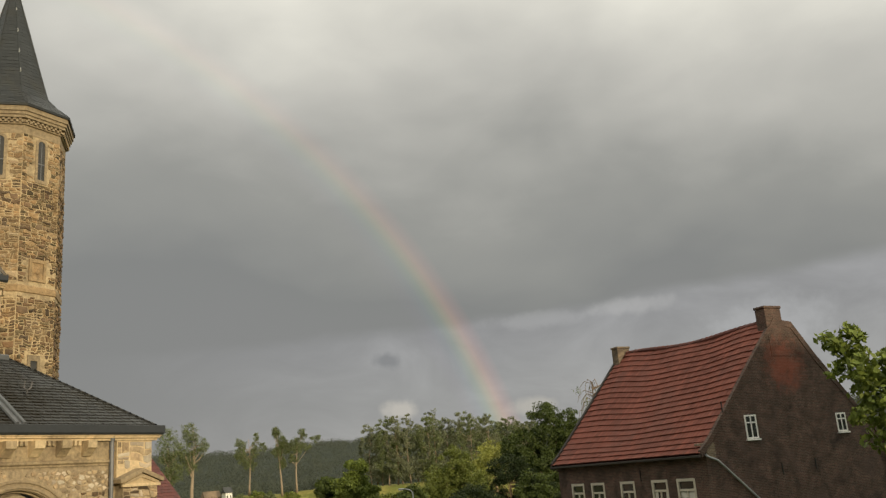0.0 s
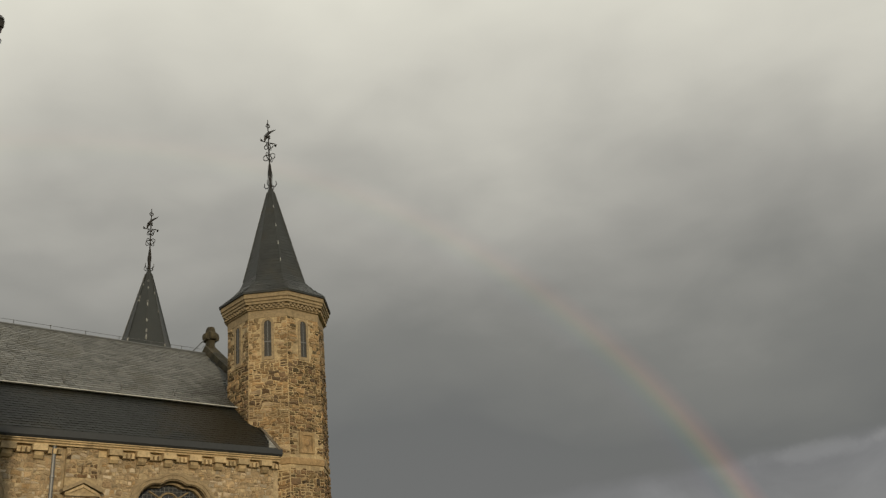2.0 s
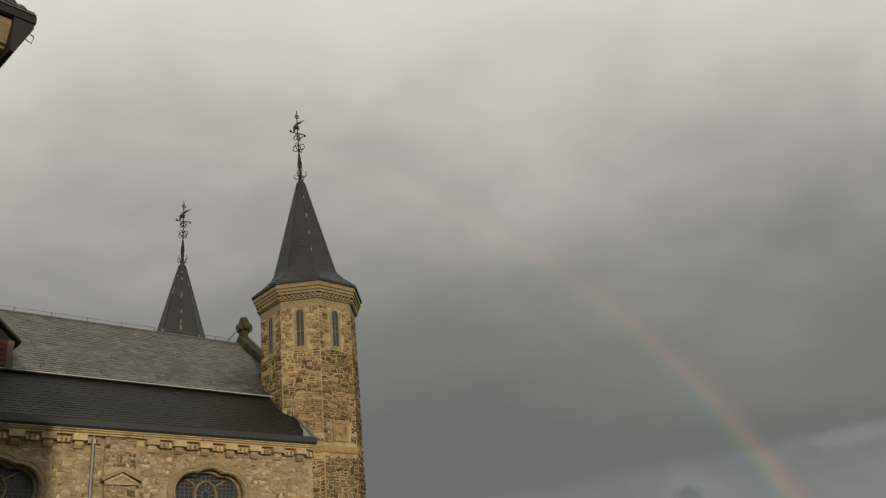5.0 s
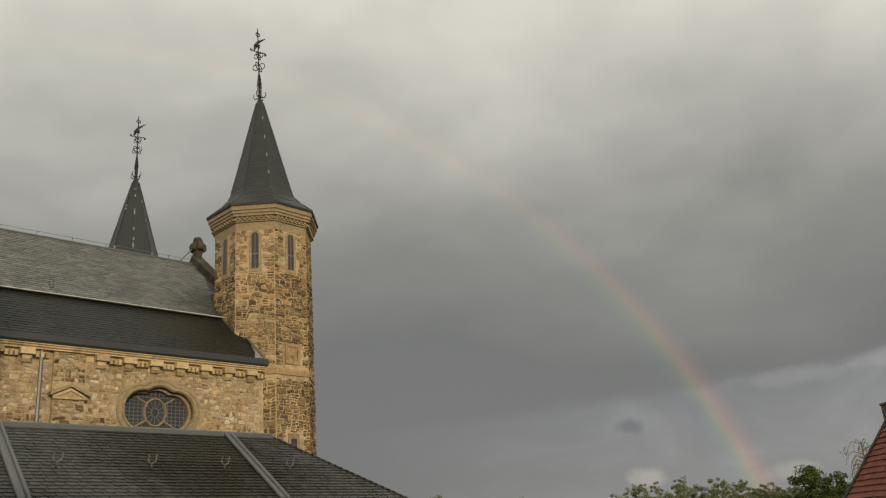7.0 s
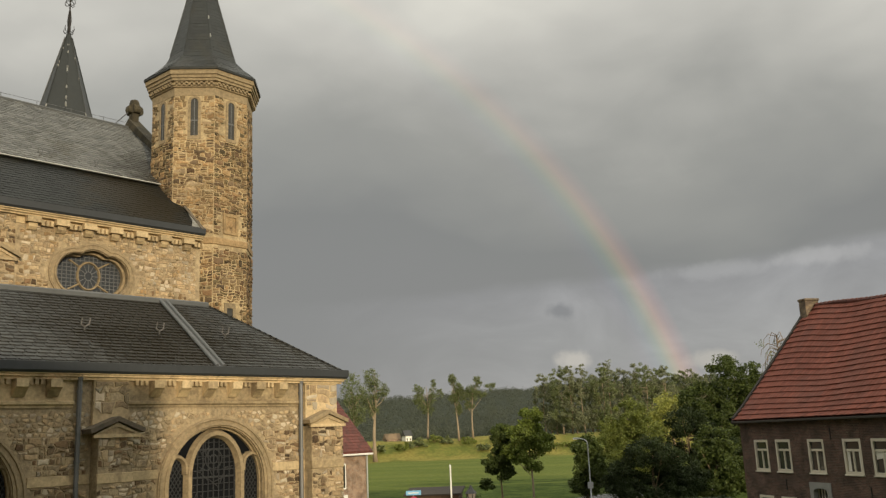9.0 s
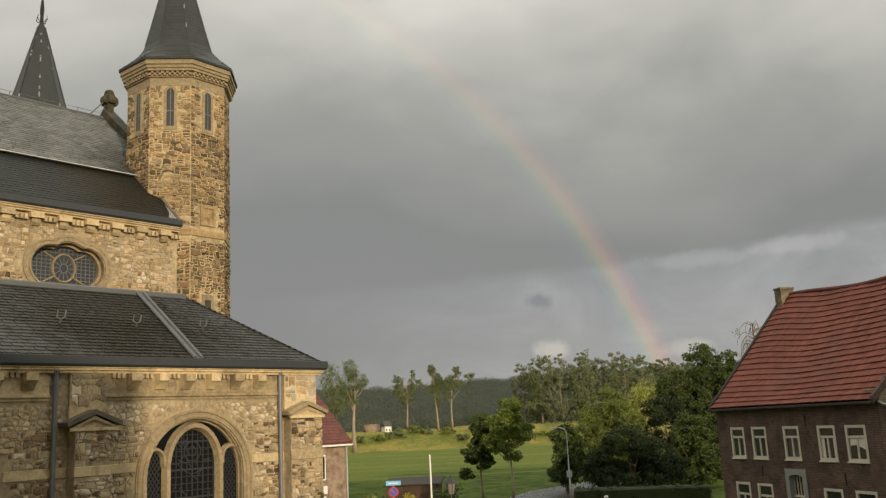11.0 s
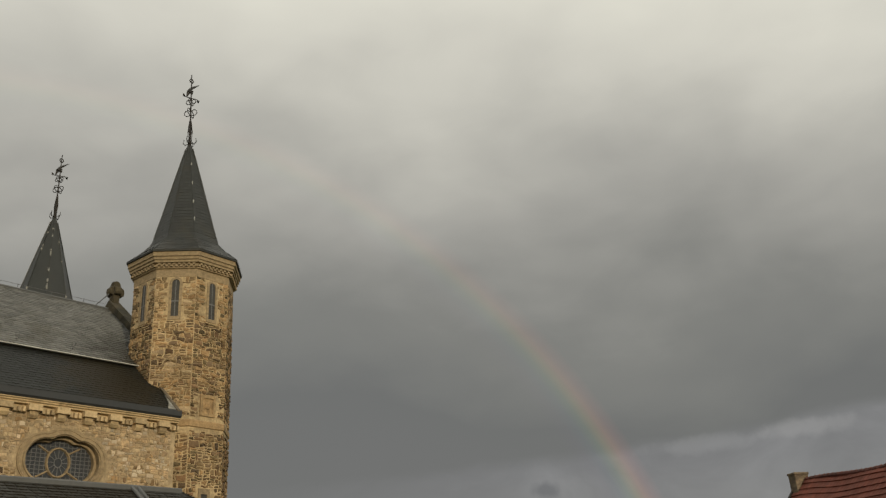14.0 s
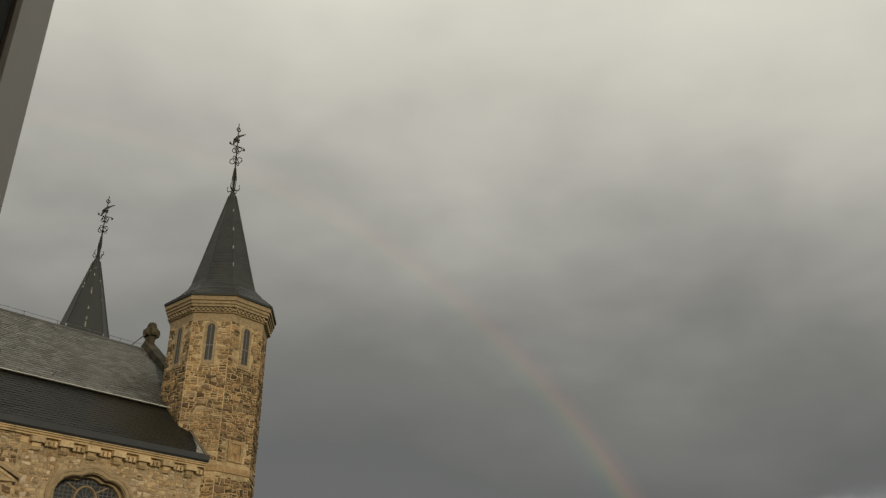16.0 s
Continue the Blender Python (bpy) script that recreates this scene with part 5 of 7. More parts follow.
    bmesh.ops.transform(bm, matrix=FACES[2], verts=bm.verts)
    loophole = part("slit_window", bm, DULL_STONE, ob, "small square loophole")
    bm = boxes((-0.12, 0.12, -ap - 0.005, -ap + 0.005, 10.2, 10.78))
    bmesh.ops.transform(bm, matrix=FACES[2], verts=bm.verts)
    part("pane", bm, GREY_GLASS, loophole)
    return ob, shaft


turret_near, shaft_near = turret(16.225, 26.2, True, "octagonal rubble turret with a slate spire", 2.6, 0.028)
turret_far, shaft_far = turret(15.26, 35.4, False, "octagonal turret with a slate spire behind the nave")


# tall neighbour of stone and brick, of which one corner shows
def corner_building():
    x1, y0, x0, y1 = 2.40, 12.46, -4.5, 17.2
    turn = Matrix.Translation((2.70, 12.11, 0)) @ Matrix.Rotation(radians(7), 4, "Z") @ Matrix.Translation((-2.75, -12.11, 0))
    ob = thing("corner_house", CHURCH @ turn, "tall stone house with quoins, moulded cornice and slate roof", "house")
    part("wall", boxes((x0, x1, y0, y1, 0, 15.3)), DULL_STONE, ob)
    bm = bmesh.new()
    sweep(bm, [(x0, y0), (x1, y0), (x1, y1)], [(-0.02, 15.58), (0.05, 15.6), (0.05, 15.64), (0.12, 15.66), (0.12, 15.68), (0.24, 15.95), (0.24, 16.05), (-0.02, 16.05)])
    part("cornice", bm, WINDOW_STONE, ob)
    for i in range(6):
        x = x1 - 0.3 - i * 0.62
        bm = bmesh.new()
        prism(bm, [(y0, 15.7), (y0 - 0.1, 15.7), (y0 - 0.28, 15.88), (y0 - 0.28, 16.0), (y0, 16.0)], "x", x - 0.12, x + 0.12)
        part("bracket", bm, DULL_STONE, ob)
    o = 0.35
    bm = bmesh.new()
    a = [bm.verts.new(p) for p in ((x0 - o, y0 - o, 16.06), (x1 + o, y0 - o, 16.06), (x1 + o, y1 + o, 16.06), (x0 - o, y1 + o, 16.06))]
    b = [bm.verts.new((v.co.x, v.co.y, 16.19)) for v in a]
    top = [bm.verts.new((x0 + 2.3, (y0 + y1) / 2, 19.6)), bm.verts.new((x1 - 2.3, (y0 + y1) / 2, 19.6))]
    bm.faces.new(a)
    for i in range(4):
        bm.faces.new((a[i], a[(i + 1) % 4], b[(i + 1) % 4], b[i]))
    bm.faces.new((b[0], b[1], top[1], top[0])), bm.faces.new((b[1], b[2], top[1])), bm.faces.new((b[2], b[3], top[0], top[1])), bm.faces.new((b[3], b[0], top[0]))
    roof = part("roof", bm, SLATE_DARK, ob, "dark slate hipped roof")
    bm = bmesh.new()
    prism(bm, [(x1 + 0.02, 15.42), (x1 + 0.08, 15.40), (x1 + o - 0.02, 15.96), (x1 + o - 0.02, 16.055), (x1 + 0.02, 16.055)], "y", y0 - o + 0.02, y1)
    part("soffit_board", bm, VERGE_WOOD, roof, "dark timber soffit, eave shade put into its colour")
    lay_slates(roof, SLATE_DARK, (x0, y0 - o, 16.2), (x1 + o, y0 - o, 16.2), (x1 - 2.3, (y0 + y1) / 2, 19.6), (x0, (y0 + y1) / 2, 19.6), 22, 0.22, 70, thick=0.004, lift=0.008)
    bm = bmesh.new()
    tube(bm, [(x1 + 0.33, y0 - 0.1, 16.05), (x1 + 0.42, y0 - 0.12, 15.98), (x1 + 0.4, y0 - 0.1, 15.86), (x1 + 0.3, y0 - 0.1, 15.9)], 0.01, 5)
    part("wire_hook", bm, IRON, ob)
    return ob


# soffit timber, blackened with the shade under the eaves
VERGE_WOOD = material("shaded_soffit_wood", (0.020, 0.015, 0.017), 0.7, spread=0.3, grain=12, bump=0.3)
corner_house = corner_building()


# ---- brick farmhouse ----
VERGE_DARK = material("dark_verge_mortar", (0.040, 0.033, 0.027), 0.9, spread=0.3, grain=12, bump=0.4)
HOUSE = Matrix.Rotation(radians(-63.85), 4, "Z")
house = thing("house", HOUSE, "old brown brick house with a sagging red tiled roof", "house")
HX0, HX1, HY0, HY1 = -40.85, -29.5, 26.91, 38.1
RID_Y = 32.2
UPPER = [(-39.74, -38.66), (-38.01, -36.92), (-35.62, -34.55), (-33.28, -32.2), (-31.55, -30.40)]
LOWER = [(-39.75, -38.62), (-38.01, -36.88), (-33.34, -32.2), (-31.42, -30.25)]


def house_walls():
    bm = bmesh.new()
    # front wall: strips between stacked openings
    holes = [(a, b, 4.03, 5.51) for a, b in UPPER] + [(a, b, 1.10, 2.85) for a, b in LOWER] + [(-35.74, -34.42, 0.0, 3.50)]
    xs = sorted({HX0, HX1} | {v for h in holes for v in h[:2]})
    for a, b in zip(xs, xs[1:]):
        gaps = sorted((h[2], h[3]) for h in holes if h[0] <= a + 1e-6 and h[1] >= b - 1e-6)
        z = 0.0
        for g0, g1 in gaps + [(6.45, 6.45)]:
            if g0 - z > 0.01:
                box(bm, a, b, HY0, HY0 + 0.4, z, g0)
            z = g1
    # gables with two small windows in the near one
    for x0, x1, near in ((HX1 - 0.4, HX1, True), (HX0, HX0 + 0.4, False)):
        top = [(HY0 + 0.4, 6.85), (RID_Y, 12.1), (33.3, 12.0), (34.5, 10.4), (HY1, 6.45)]
        prism(bm, [(HY0 + 0.4, 0), *top, (HY1, 0)], "x", x0, x1)
    box(bm, HX0, HX1, HY1 - 0.4, HY1, 0, 6.4)
    return part("house_wall", bm, HOUSE_BRICK, house, "weathered brown brick wall")


house_wall = house_walls()


def casement(parent, a, b, z0, z1, y, cross=0.68, mullion=True, kind="window", mat=CREAM_PAINT):
    """A cream-painted timber window in the front wall: outer frame, transom, mullion, panes, sill."""
    f = 0.10
    bm = bmesh.new()
    ring_wall(bm, rect(a - 0.02, b + 0.02, z0 - 0.02, z1 + 0.02), rect(a + f, b - f, z0 + f, z1 - f), ((a + b) / 2, (z0 + z1) / 2), y - 0.03, y + 0.09)
    win = part(kind, bm, mat, parent, "cream-painted timber casement window")
    zc = z0 + (z1 - z0) * cross
    bm = boxes((a + f, b - f, y - 0.01, y + 0.07, zc - 0.05, zc + 0.05), bevel=0.006)
    part("transom", bm, mat, win)
    if mullion:
        m = (a + b) / 2
        bm = boxes((m - 0.045, m + 0.045, y, y + 0.06, z0 + f, zc - 0.05), bevel=0.006)
        part("mullion", bm, mat, win)
    for pa, pb, qa, qb in ((a + f, b - f, zc + 0.05, z1 - f), (a + f, (a + b) / 2, z0 + f, zc - 0.05), ((a + b) / 2, b - f, z0 + f, zc - 0.05)):
        part("pane", boxes((pa, pb, y + 0.05, y + 0.06, qa, qb)), PANE, win)
    part("sill", boxes((a - 0.06, b + 0.06, y - 0.09, y + 0.05, z0 - 0.08, z0 - 0.02), bevel=0.01), CREAM_PAINT, win)
    return win


for i, (a, b) in enumerate(UPPER):
    window = casement(house, a, b, 4.05, 5.51, HY0 + 0.02)
    if i == 3:
        for c, d in ((a + 0.11, a + 0.30), (b - 0.24, b - 0.11)):
            part("curtain", boxes((c, d, HY0 + 0.062, HY0 + 0.066, 4.16, 4.98)), CURTAIN, window, "pale net curtain")
    if i == 4:
        bm = bmesh.new()
        prism(bm, [(a + 0.12, 4.98), (b - 0.12, 4.98), (b - 0.12, 4.50), (a + 0.45, 4.72), (a + 0.12, 4.66)], "y", HY0 + 0.062, HY0 + 0.066)
        part("curtain", bm, CURTAIN, window, "pale curtain drawn aside")
for a, b in LOWER:
    casement(house, a, b, 1.12, 2.85, HY0 + 0.02)
# door with a bluestone surround and a light above
bm = bmesh.new()
ring_wall(bm, rect(-35.80, -34.36, 0.0, 3.62), arch(-35.08, 0.48, 0.04, 3.22, 10, 0.30), (-35.08, 1.8), HY0 - 0.05, HY0 + 0.3)
door_case = part("door_surround", bm, GREY_STONE, house, "grey bluestone door surround")
door_ob = part("door", boxes((-35.56, -34.6, HY0 + 0.16, HY0 + 0.22, 0.0, 2.35), bevel=0.01), DOOR_PAINT, house, "dark painted front door")
part("door_panel", boxes((-35.42, -35.12, HY0 + 0.14, HY0 + 0.16, 1.2, 2.2), (-35.04, -34.74, HY0 + 0.14, HY0 + 0.16, 1.2, 2.2)), DOOR_PAINT, door_ob)
bm = boxes((-35.56, -34.6, HY0 + 0.15, HY0 + 0.23, 2.35, 2.45), *[(-35.5 + 0.2 * i, -35.46 + 0.2 * i, HY0 + 0.16, HY0 + 0.22, 2.45, 3.3) for i in range(5)])
part("fanlight", bm, CREAM_PAINT, house, "cream-painted fanlight bars")
part("pane", boxes((-35.56, -34.6, HY0 + 0.2, HY0 + 0.21, 2.45, 3.36)), PANE, house)


def gable_window(y0, y1, z0, z1):
    x = HX1
    f = 0.07
    bm = bmesh.new()
    ring_wall(bm, rect(y0, y1, z0, z1), rect(y0 + f, y1 - f, z0 + f, z1 - f), ((y0 + y1) / 2, (z0 + z1) / 2), -0.03, 0.05)
    m = (y0 + y1) / 2
    box(bm, m - 0.03, m + 0.03, -0.03, 0.05, z0 + f, z1 - f)
    zc = z0 + (z1 - z0) * 0.68
    box(bm, y0 + f, y1 - f, -0.035, 0.045, zc - 0.03, zc + 0.03)
    box(bm, y0 - 0.05, y1 + 0.05, -0.1, 0.05, z0 - 0.07, z0 - 0.01)
    bmesh.ops.transform(bm, matrix=Matrix(((0, -1, 0, x), (1, 0, 0, 0), (0, 0, 1, 0), (0, 0, 0, 1))), verts=bm.verts)
    win = part("gable_window", bm, WHITE_PAINT, house, "small white-barred gable window")
    part("pane", boxes((x + 0.004, x + 0.012, y0 + f, y1 - f, z0 + f, z1 - f)), PANE, win)


gable_window(29.41, 30.1, 6.98, 8.02)
gable_window(35.15, 35.8, 7.03, 7.9)


def ridge_sag(x):
    k = (x - HX0) / (HX1 - HX0)
    return -0.20 * k - 0.22 * math.sin(math.pi * k) ** 2 * (1.25 - 0.7 * k) + 0.03 * math.sin(k * 9)


def house_roof():
    """Courses of pantiles that follow the old sagging timbers."""
    rows, n = 21, 46
    x0, x1 = HX0 - 0.19, HX1 - 0.03
    foot, top = (HY0 - 0.26, 6.42), (RID_Y, 12.45)
    verts, faces = [], []

    def surface(x, t):
        k = (x - HX0) / (HX1 - HX0)
        dip = ridge_sag(x) * t ** 0.8 - 0.10 * math.sin(math.pi * t) * math.sin(math.pi * k) + 0.05 * math.sin(x * 1.3 + t * 4) * t
        kick = 0.10 * max(0, 0.12 - t) / 0.12
        return Vector((x, foot[0] + (top[0] - foot[0]) * t, foot[1] + (top[1] - foot[1]) * t + dip + kick))

    base = bmesh.new()
    grid = []
    for r in range(9):
        grid.append([base.verts.new(surface(x0 + (x1 - x0) * i / 20, r / 8) - Vector((0, 0, 0.12))) for i in range(21)])
    for r in range(8):
        for i in range(20):
            base.faces.new((grid[r][i], grid[r][i + 1], grid[r + 1][i + 1], grid[r + 1][i]))
    bmesh.ops.solidify(base, geom=base.faces[:], thickness=0.08)
    roof = part("roof", base, DARK_TILE, house, "sagging red clay pantile roof")
    rng = random.Random(4)
    # pantiles: each a rolled tile with a visible lower edge
    count = 48
    wide = (x1 - x0) / count
    roll = [(0.0, 0.0), (0.2, -0.004), (0.45, 0.0), (0.66, 0.006), (0.84, 0.008), (1.06, -0.002)]
    unit_v = [(u, 0, h + 0.056) for u, h in roll] + [(u, 1, h * 0.8 - 0.005) for u, h in roll] + [(u, 0.03, h + 0.005) for u, h in roll]
    unit_f = [(j, j + 1, j + 7, j + 6) for j in range(5)] + [(j + 12, j + 13, j + 1, j) for j in range(5)]
    one = bpy.data.meshes.new("tile")
    one.from_pydata(unit_v, [], unit_f)
    one.materials.append(RED_TILE)
    verts, faces, single = [], [], 0
    for r in range(rows):
        t0, t1 = r / rows, min((r + 1.15) / rows, 1.0)
        for i in range(count):
            x = x0 + wide * i
            o, ex, ey = surface(x, t0), surface(x + wide, t0), surface(x, t1)
            ax, ay = ex - o, ey - o
            up = ax.cross(ay).normalized()
            m = Matrix((ax, ay, up)).transposed().to_4x4()
            m.translation = o + up * rng.uniform(-0.006, 0.012)
            m = m @ Matrix.Rotation(rng.uniform(-0.012, 0.012), 4, "Z")
            if x > HX1 - 3.6 and single < 300:
                tile = new("tile", one)
                tile.parent, tile.matrix_basis = roof, m
                single += 1
            else:
                k = len(verts)
                verts += [m @ Vector(v) for v in unit_v]
                faces += [tuple(q + k for q in f) for f in unit_f]
    tagged(mesh_part("tile_rest", verts, faces, RED_TILE, roof), kind="stuff")
    # far slope, ridge and verges
    bm = bmesh.new()
    a = [bm.verts.new((x, RID_Y, 12.42 + ridge_sag(x))) for x in np.linspace(x0, x1, 12)]
    m2 = [bm.verts.new((x, 34.5, 10.65 + 0.4 * ridge_sag(x))) for x in np.linspace(x0, x1, 12)]
    b = [bm.verts.new((x, HY1 + 0.2, 6.4)) for x in np.linspace(x0, x1, 12)]
    m1 = [bm.verts.new((x, 33.3, 12.25 + 0.8 * ridge_sag(x))) for x in np.linspace(x0, x1, 12)]
    for i in range(11):
        bm.faces.new((a[i], a[i + 1], m1[i + 1], m1[i])), bm.faces.new((m1[i], m1[i + 1], m2[i + 1], m2[i])), bm.faces.new((m2[i], m2[i + 1], b[i + 1], b[i]))
    bmesh.ops.solidify(bm, geom=bm.faces[:], thickness=0.06)
    part("far_slope", bm, RED_TILE, roof)
    bm = bmesh.new()
    n = 34
    for i in range(n):
        xa, xb = x0 + (x1 - x0) * i / n, x0 + (x1 - x0) * (i + 1.08) / n
        tube(bm, [(xa, RID_Y, 12.44 + ridge_sag(xa)), (min(xb, x1), RID_Y, 12.46 + ridge_sag(xb))], [0.11, 0.125], 8)
    part("ridge_tiles", bm, DARK_TILE, roof)
    for x, edge in ((x0 - 0.06, VERGE_DARK), (HX1 - 0.12, HOUSE_BRICK)):
        bm = bmesh.new()
        pts = [surface(min(max(x, x0), x1), t) for t in np.linspace(0, 1, 10)]
        up = [bm.verts.new((x + dx, p.y, p.z + dz)) for p in pts for dx, dz in ((-0.02, 0.14), (0.17, 0.14), (0.17, -0.18), (-0.02, -0.18))]
        for i in range(9):
            for k in range(4):
                j = (k + 1) % 4
                bm.faces.new((up[4 * i + k], up[4 * i + j], up[4 * i + 4 + j], up[4 * i + 4 + k]))
        bm.faces.new(up[:4]), bm.faces.new(up[-4:][::-1])
        part("verge", bm, edge, roof, "mortared brick verge")
        bm = bmesh.new()
        prism(bm, [(HY1 + 0.2, 6.35), (HY1 + 0.2, 6.55), (34.5, 10.72), (33.3, 12.22), (RID_Y, 12.36), (RID_Y, 12.1), (33.2, 11.95), (34.4, 10.4)], "x", x, x + 0.15)
        part("verge", bm, edge, roof, "mortared brick verge")
    return roof


house_roof_ob = house_roof()


def chimney(x0, x1, y0, y1, z0, z1, label, mat):
    bm = boxes((x0, x1, y0, y1, z0, z1 - 0.12), bevel=0.015)
    ob = part("chimney", bm, mat, house, label)
    part("cap", boxes((x0 - 0.04, x1 + 0.04, y0 - 0.04, y1 + 0.04, z1 - 0.12, z1), bevel=0.02), mat, ob)
    part("flue", boxes((x0 + 0.12, x1 - 0.12, y0 + 0.15, y1 - 0.15, z1 - 0.01, z1 + 0.01)), BLACK_PAINT, ob)


chimney(-30.08, -29.485, 31.72, 32.75, 10.6, 12.97, "brown brick chimney stack on the gable", HOUSE_BRICK)
chimney(-41.05, -40.5, 31.55, 32.4, 10.8, 12.85, "yellow brick chimney stack on the far gable", YELLOW_BRICK)
bm = bmesh.new()
tube(bm, [(-29.42, 26.85, 6.45), (-29.40, 27.0, 6.35), (-29.40, 27.45, 6.2), (-29.40, 29.6, 4.35), (-29.40, 30.2, 3.8)], 0.05, 8)
part("downpipe", bm, ZINC, house, "bright zinc downpipe crossing the gable")
bm = boxes((HX0 - 0.25, HX1 + 0.02, HY0 - 0.34, HY0 - 0.22, 6.36, 6.47), bevel=0.02)
part("gutter", bm, VERGE_DARK, house)
bm = boxes((-30.2, -29.48, 26.95, 27.5, 6.3, 6.95), bevel=0.03)
part("kneeler", bm, YELLOW_BRICK, house, "pale stone kneeler at the gable foot")
bm = bmesh.new()
for x, z in ((-37.5, 3.45), (-34.0, 5.75), (-31.9, 3.3)):
    box(bm, x - 0.02, x + 0.02, HY0 - 0.04, HY0, z - 0.25, z + 0.25)
for y, z in ((28.2, 8.4), (31.2, 5.6), (33.3, 5.7)):
    box(bm, HX1, HX1 + 0.04, y - 0.02, y + 0.02, z - 0.25, z + 0.25)
part("wall_anchor", bm, IRON, house, "black iron wall anchors")


# ---- houses and clutter farther off ----
def far_house():
    m = Matrix.Translation(bearing(15.98, 60)) @ Matrix.Rotation(radians(58), 4, "Z")
    ob = thing("brick_house", m, "tan brick house with a dark red tiled roof behind the church", "house")
    bm = boxes((-9, 0, 0, 8, 0, 5.5))
    part("wall", bm, TAN_BRICK, ob)
    bm = bmesh.new()
    prism(bm, [(-0.35, 5.4), (4.0, 9.6), (8.35, 5.4), (8.35, 5.6), (4.0, 9.85), (-0.35, 5.6)], "x", -9.2, 0.3)
    roof = part("roof", bm, DARK_TILE, ob, "dark red tiled roof")
    lay_slates(roof, DARK_TILE, (-9.2, -0.36, 5.62), (0.3, -0.36, 5.62), (0.3, 4.0, 9.87), (-9.2, 4.0, 9.87), 22, 0.26, 71, name="tile")
    bm = boxes((-9.1, 0.32, -0.42, -0.3, 5.38, 5.5), bevel=0.02)
    part("gutter", bm, WHITE_PAINT, ob)
    bm = bmesh.new()
    tube(bm, [(0.04, -0.06, 0), (0.04, -0.06, 5.4)], 0.06, 8)
    part("downpipe", bm, ZINC, ob)
    for z0, z1 in ((3.3, 4.9), (0.4, 2.3)):
        w = part("window", boxes((-3.1, -1.75, -0.03, 0.05, z0, z1), bevel=0.01), WHITE_PAINT, ob, "white-framed window")
        part("pane", boxes((-3.0, -1.85, -0.04, -0.032, z0 + 0.1, z1 - 0.1)), PANE, w)
    part("awning_board", boxes((-3.2, -1.7, -0.12, -0.02, 2.45, 2.95), bevel=0.02), WHITE_PAINT, ob)


far_house()


def cottage(az, dist, wide, high, roofh, wall, roof, label):
    m = Matrix.Translation(bearing(az, dist, ground_height(*bearing(az, dist)[:2]) - 0.6)) @ Matrix.Rotation(radians(az + 25), 4, "Z")
    ob = thing("cottage", m, label, "house", "far cottages")
    part("wall", boxes((-wide / 2, wide / 2, -1.4, 1.4, 0, high)), wall, ob)
    bm = bmesh.new()
    prism(bm, [(-1.6, high - 0.1), (1.6, high - 0.1), (0, high + roofh)], "x", -wide / 2 - 0.3, wide / 2 + 0.3)
    part("roof", bm, roof, ob)
    for x in (-wide / 4, wide / 4):
        part("window", boxes((x - 0.18, x + 0.18, -1.45, -1.4, high * 0.4, high * 0.66)), PANE, ob)


cottage(13.35, 292, 2.2, 2.6, 1.7, WHITE_PAINT, SLATE, "small white cottage beyond the grassy bank")
cottage(14.3, 296, 5, 1.5, 1.8, TAN_BRICK, BARK, "long low farm building with a brown roof")


def lamp_post():
    m = Matrix.Translation(bearing(1.98, 73.4))
    ob = thing("street_lamp", m, "tall galvanised steel street lamp with a bent arm", "street lamp")
    bm = bmesh.new()
    tube(bm, [(0, 0, 0), (0, 0, 1.2), (0, 0, 1.25), (0, 0, 5.2), (-0.05, 0, 5.45), (-0.2, 0, 5.6), (-0.45, 0, 5.68), (-0.75, 0, 5.72)], [0.09, 0.09, 0.06, 0.05, 0.045, 0.04, 0.04, 0.04], 8)
    part("pole", bm, STEEL, ob, smooth=True)
    bm = boxes((-1.15, -0.65, -0.11, 0.11, 5.66, 5.78), bevel=0.04)
    head = part("lamp_head", bm, STEEL, ob)
    part("lens", boxes((-1.1, -0.75, -0.08, 0.08, 5.64, 5.665)), WHITE_PAINT, head)
    part("sign_plate", boxes((-0.22, 0.22, -0.08, -0.06, 1.8, 2.3), bevel=0.01), STEEL, ob, "back of a small grey sign")


lamp_post()


def flag_pole():
    m = Matrix.Translation(bearing(10.68, 45))
    ob = thing("flag_pole", m, "plain white flag pole", "flag pole")
    bm = bmesh.new()
    tube(bm, [(0, 0, 0), (0, 0, 2.6), (0, 0, 2.62), (0, 0, 4.92)], [0.06, 0.058, 0.048, 0.04], 8)
    part("pole", bm, WHITE_PAINT, ob)
    bm = bmesh.new()
    tube(bm, [(0, 0, 4.92), (0, 0, 4.98)], [0.055, 0.02], 8)
    part("knob", bm, WHITE_PAINT, ob)


flag_pole()


def disc(bm, r, y, z, thick=0.02, n=24):
    prism(bm, [(r * math.cos(2 * math.pi * i / n), z + r * math.sin(2 * math.pi * i / n)) for i in range(n)], "y", y, y + thick)


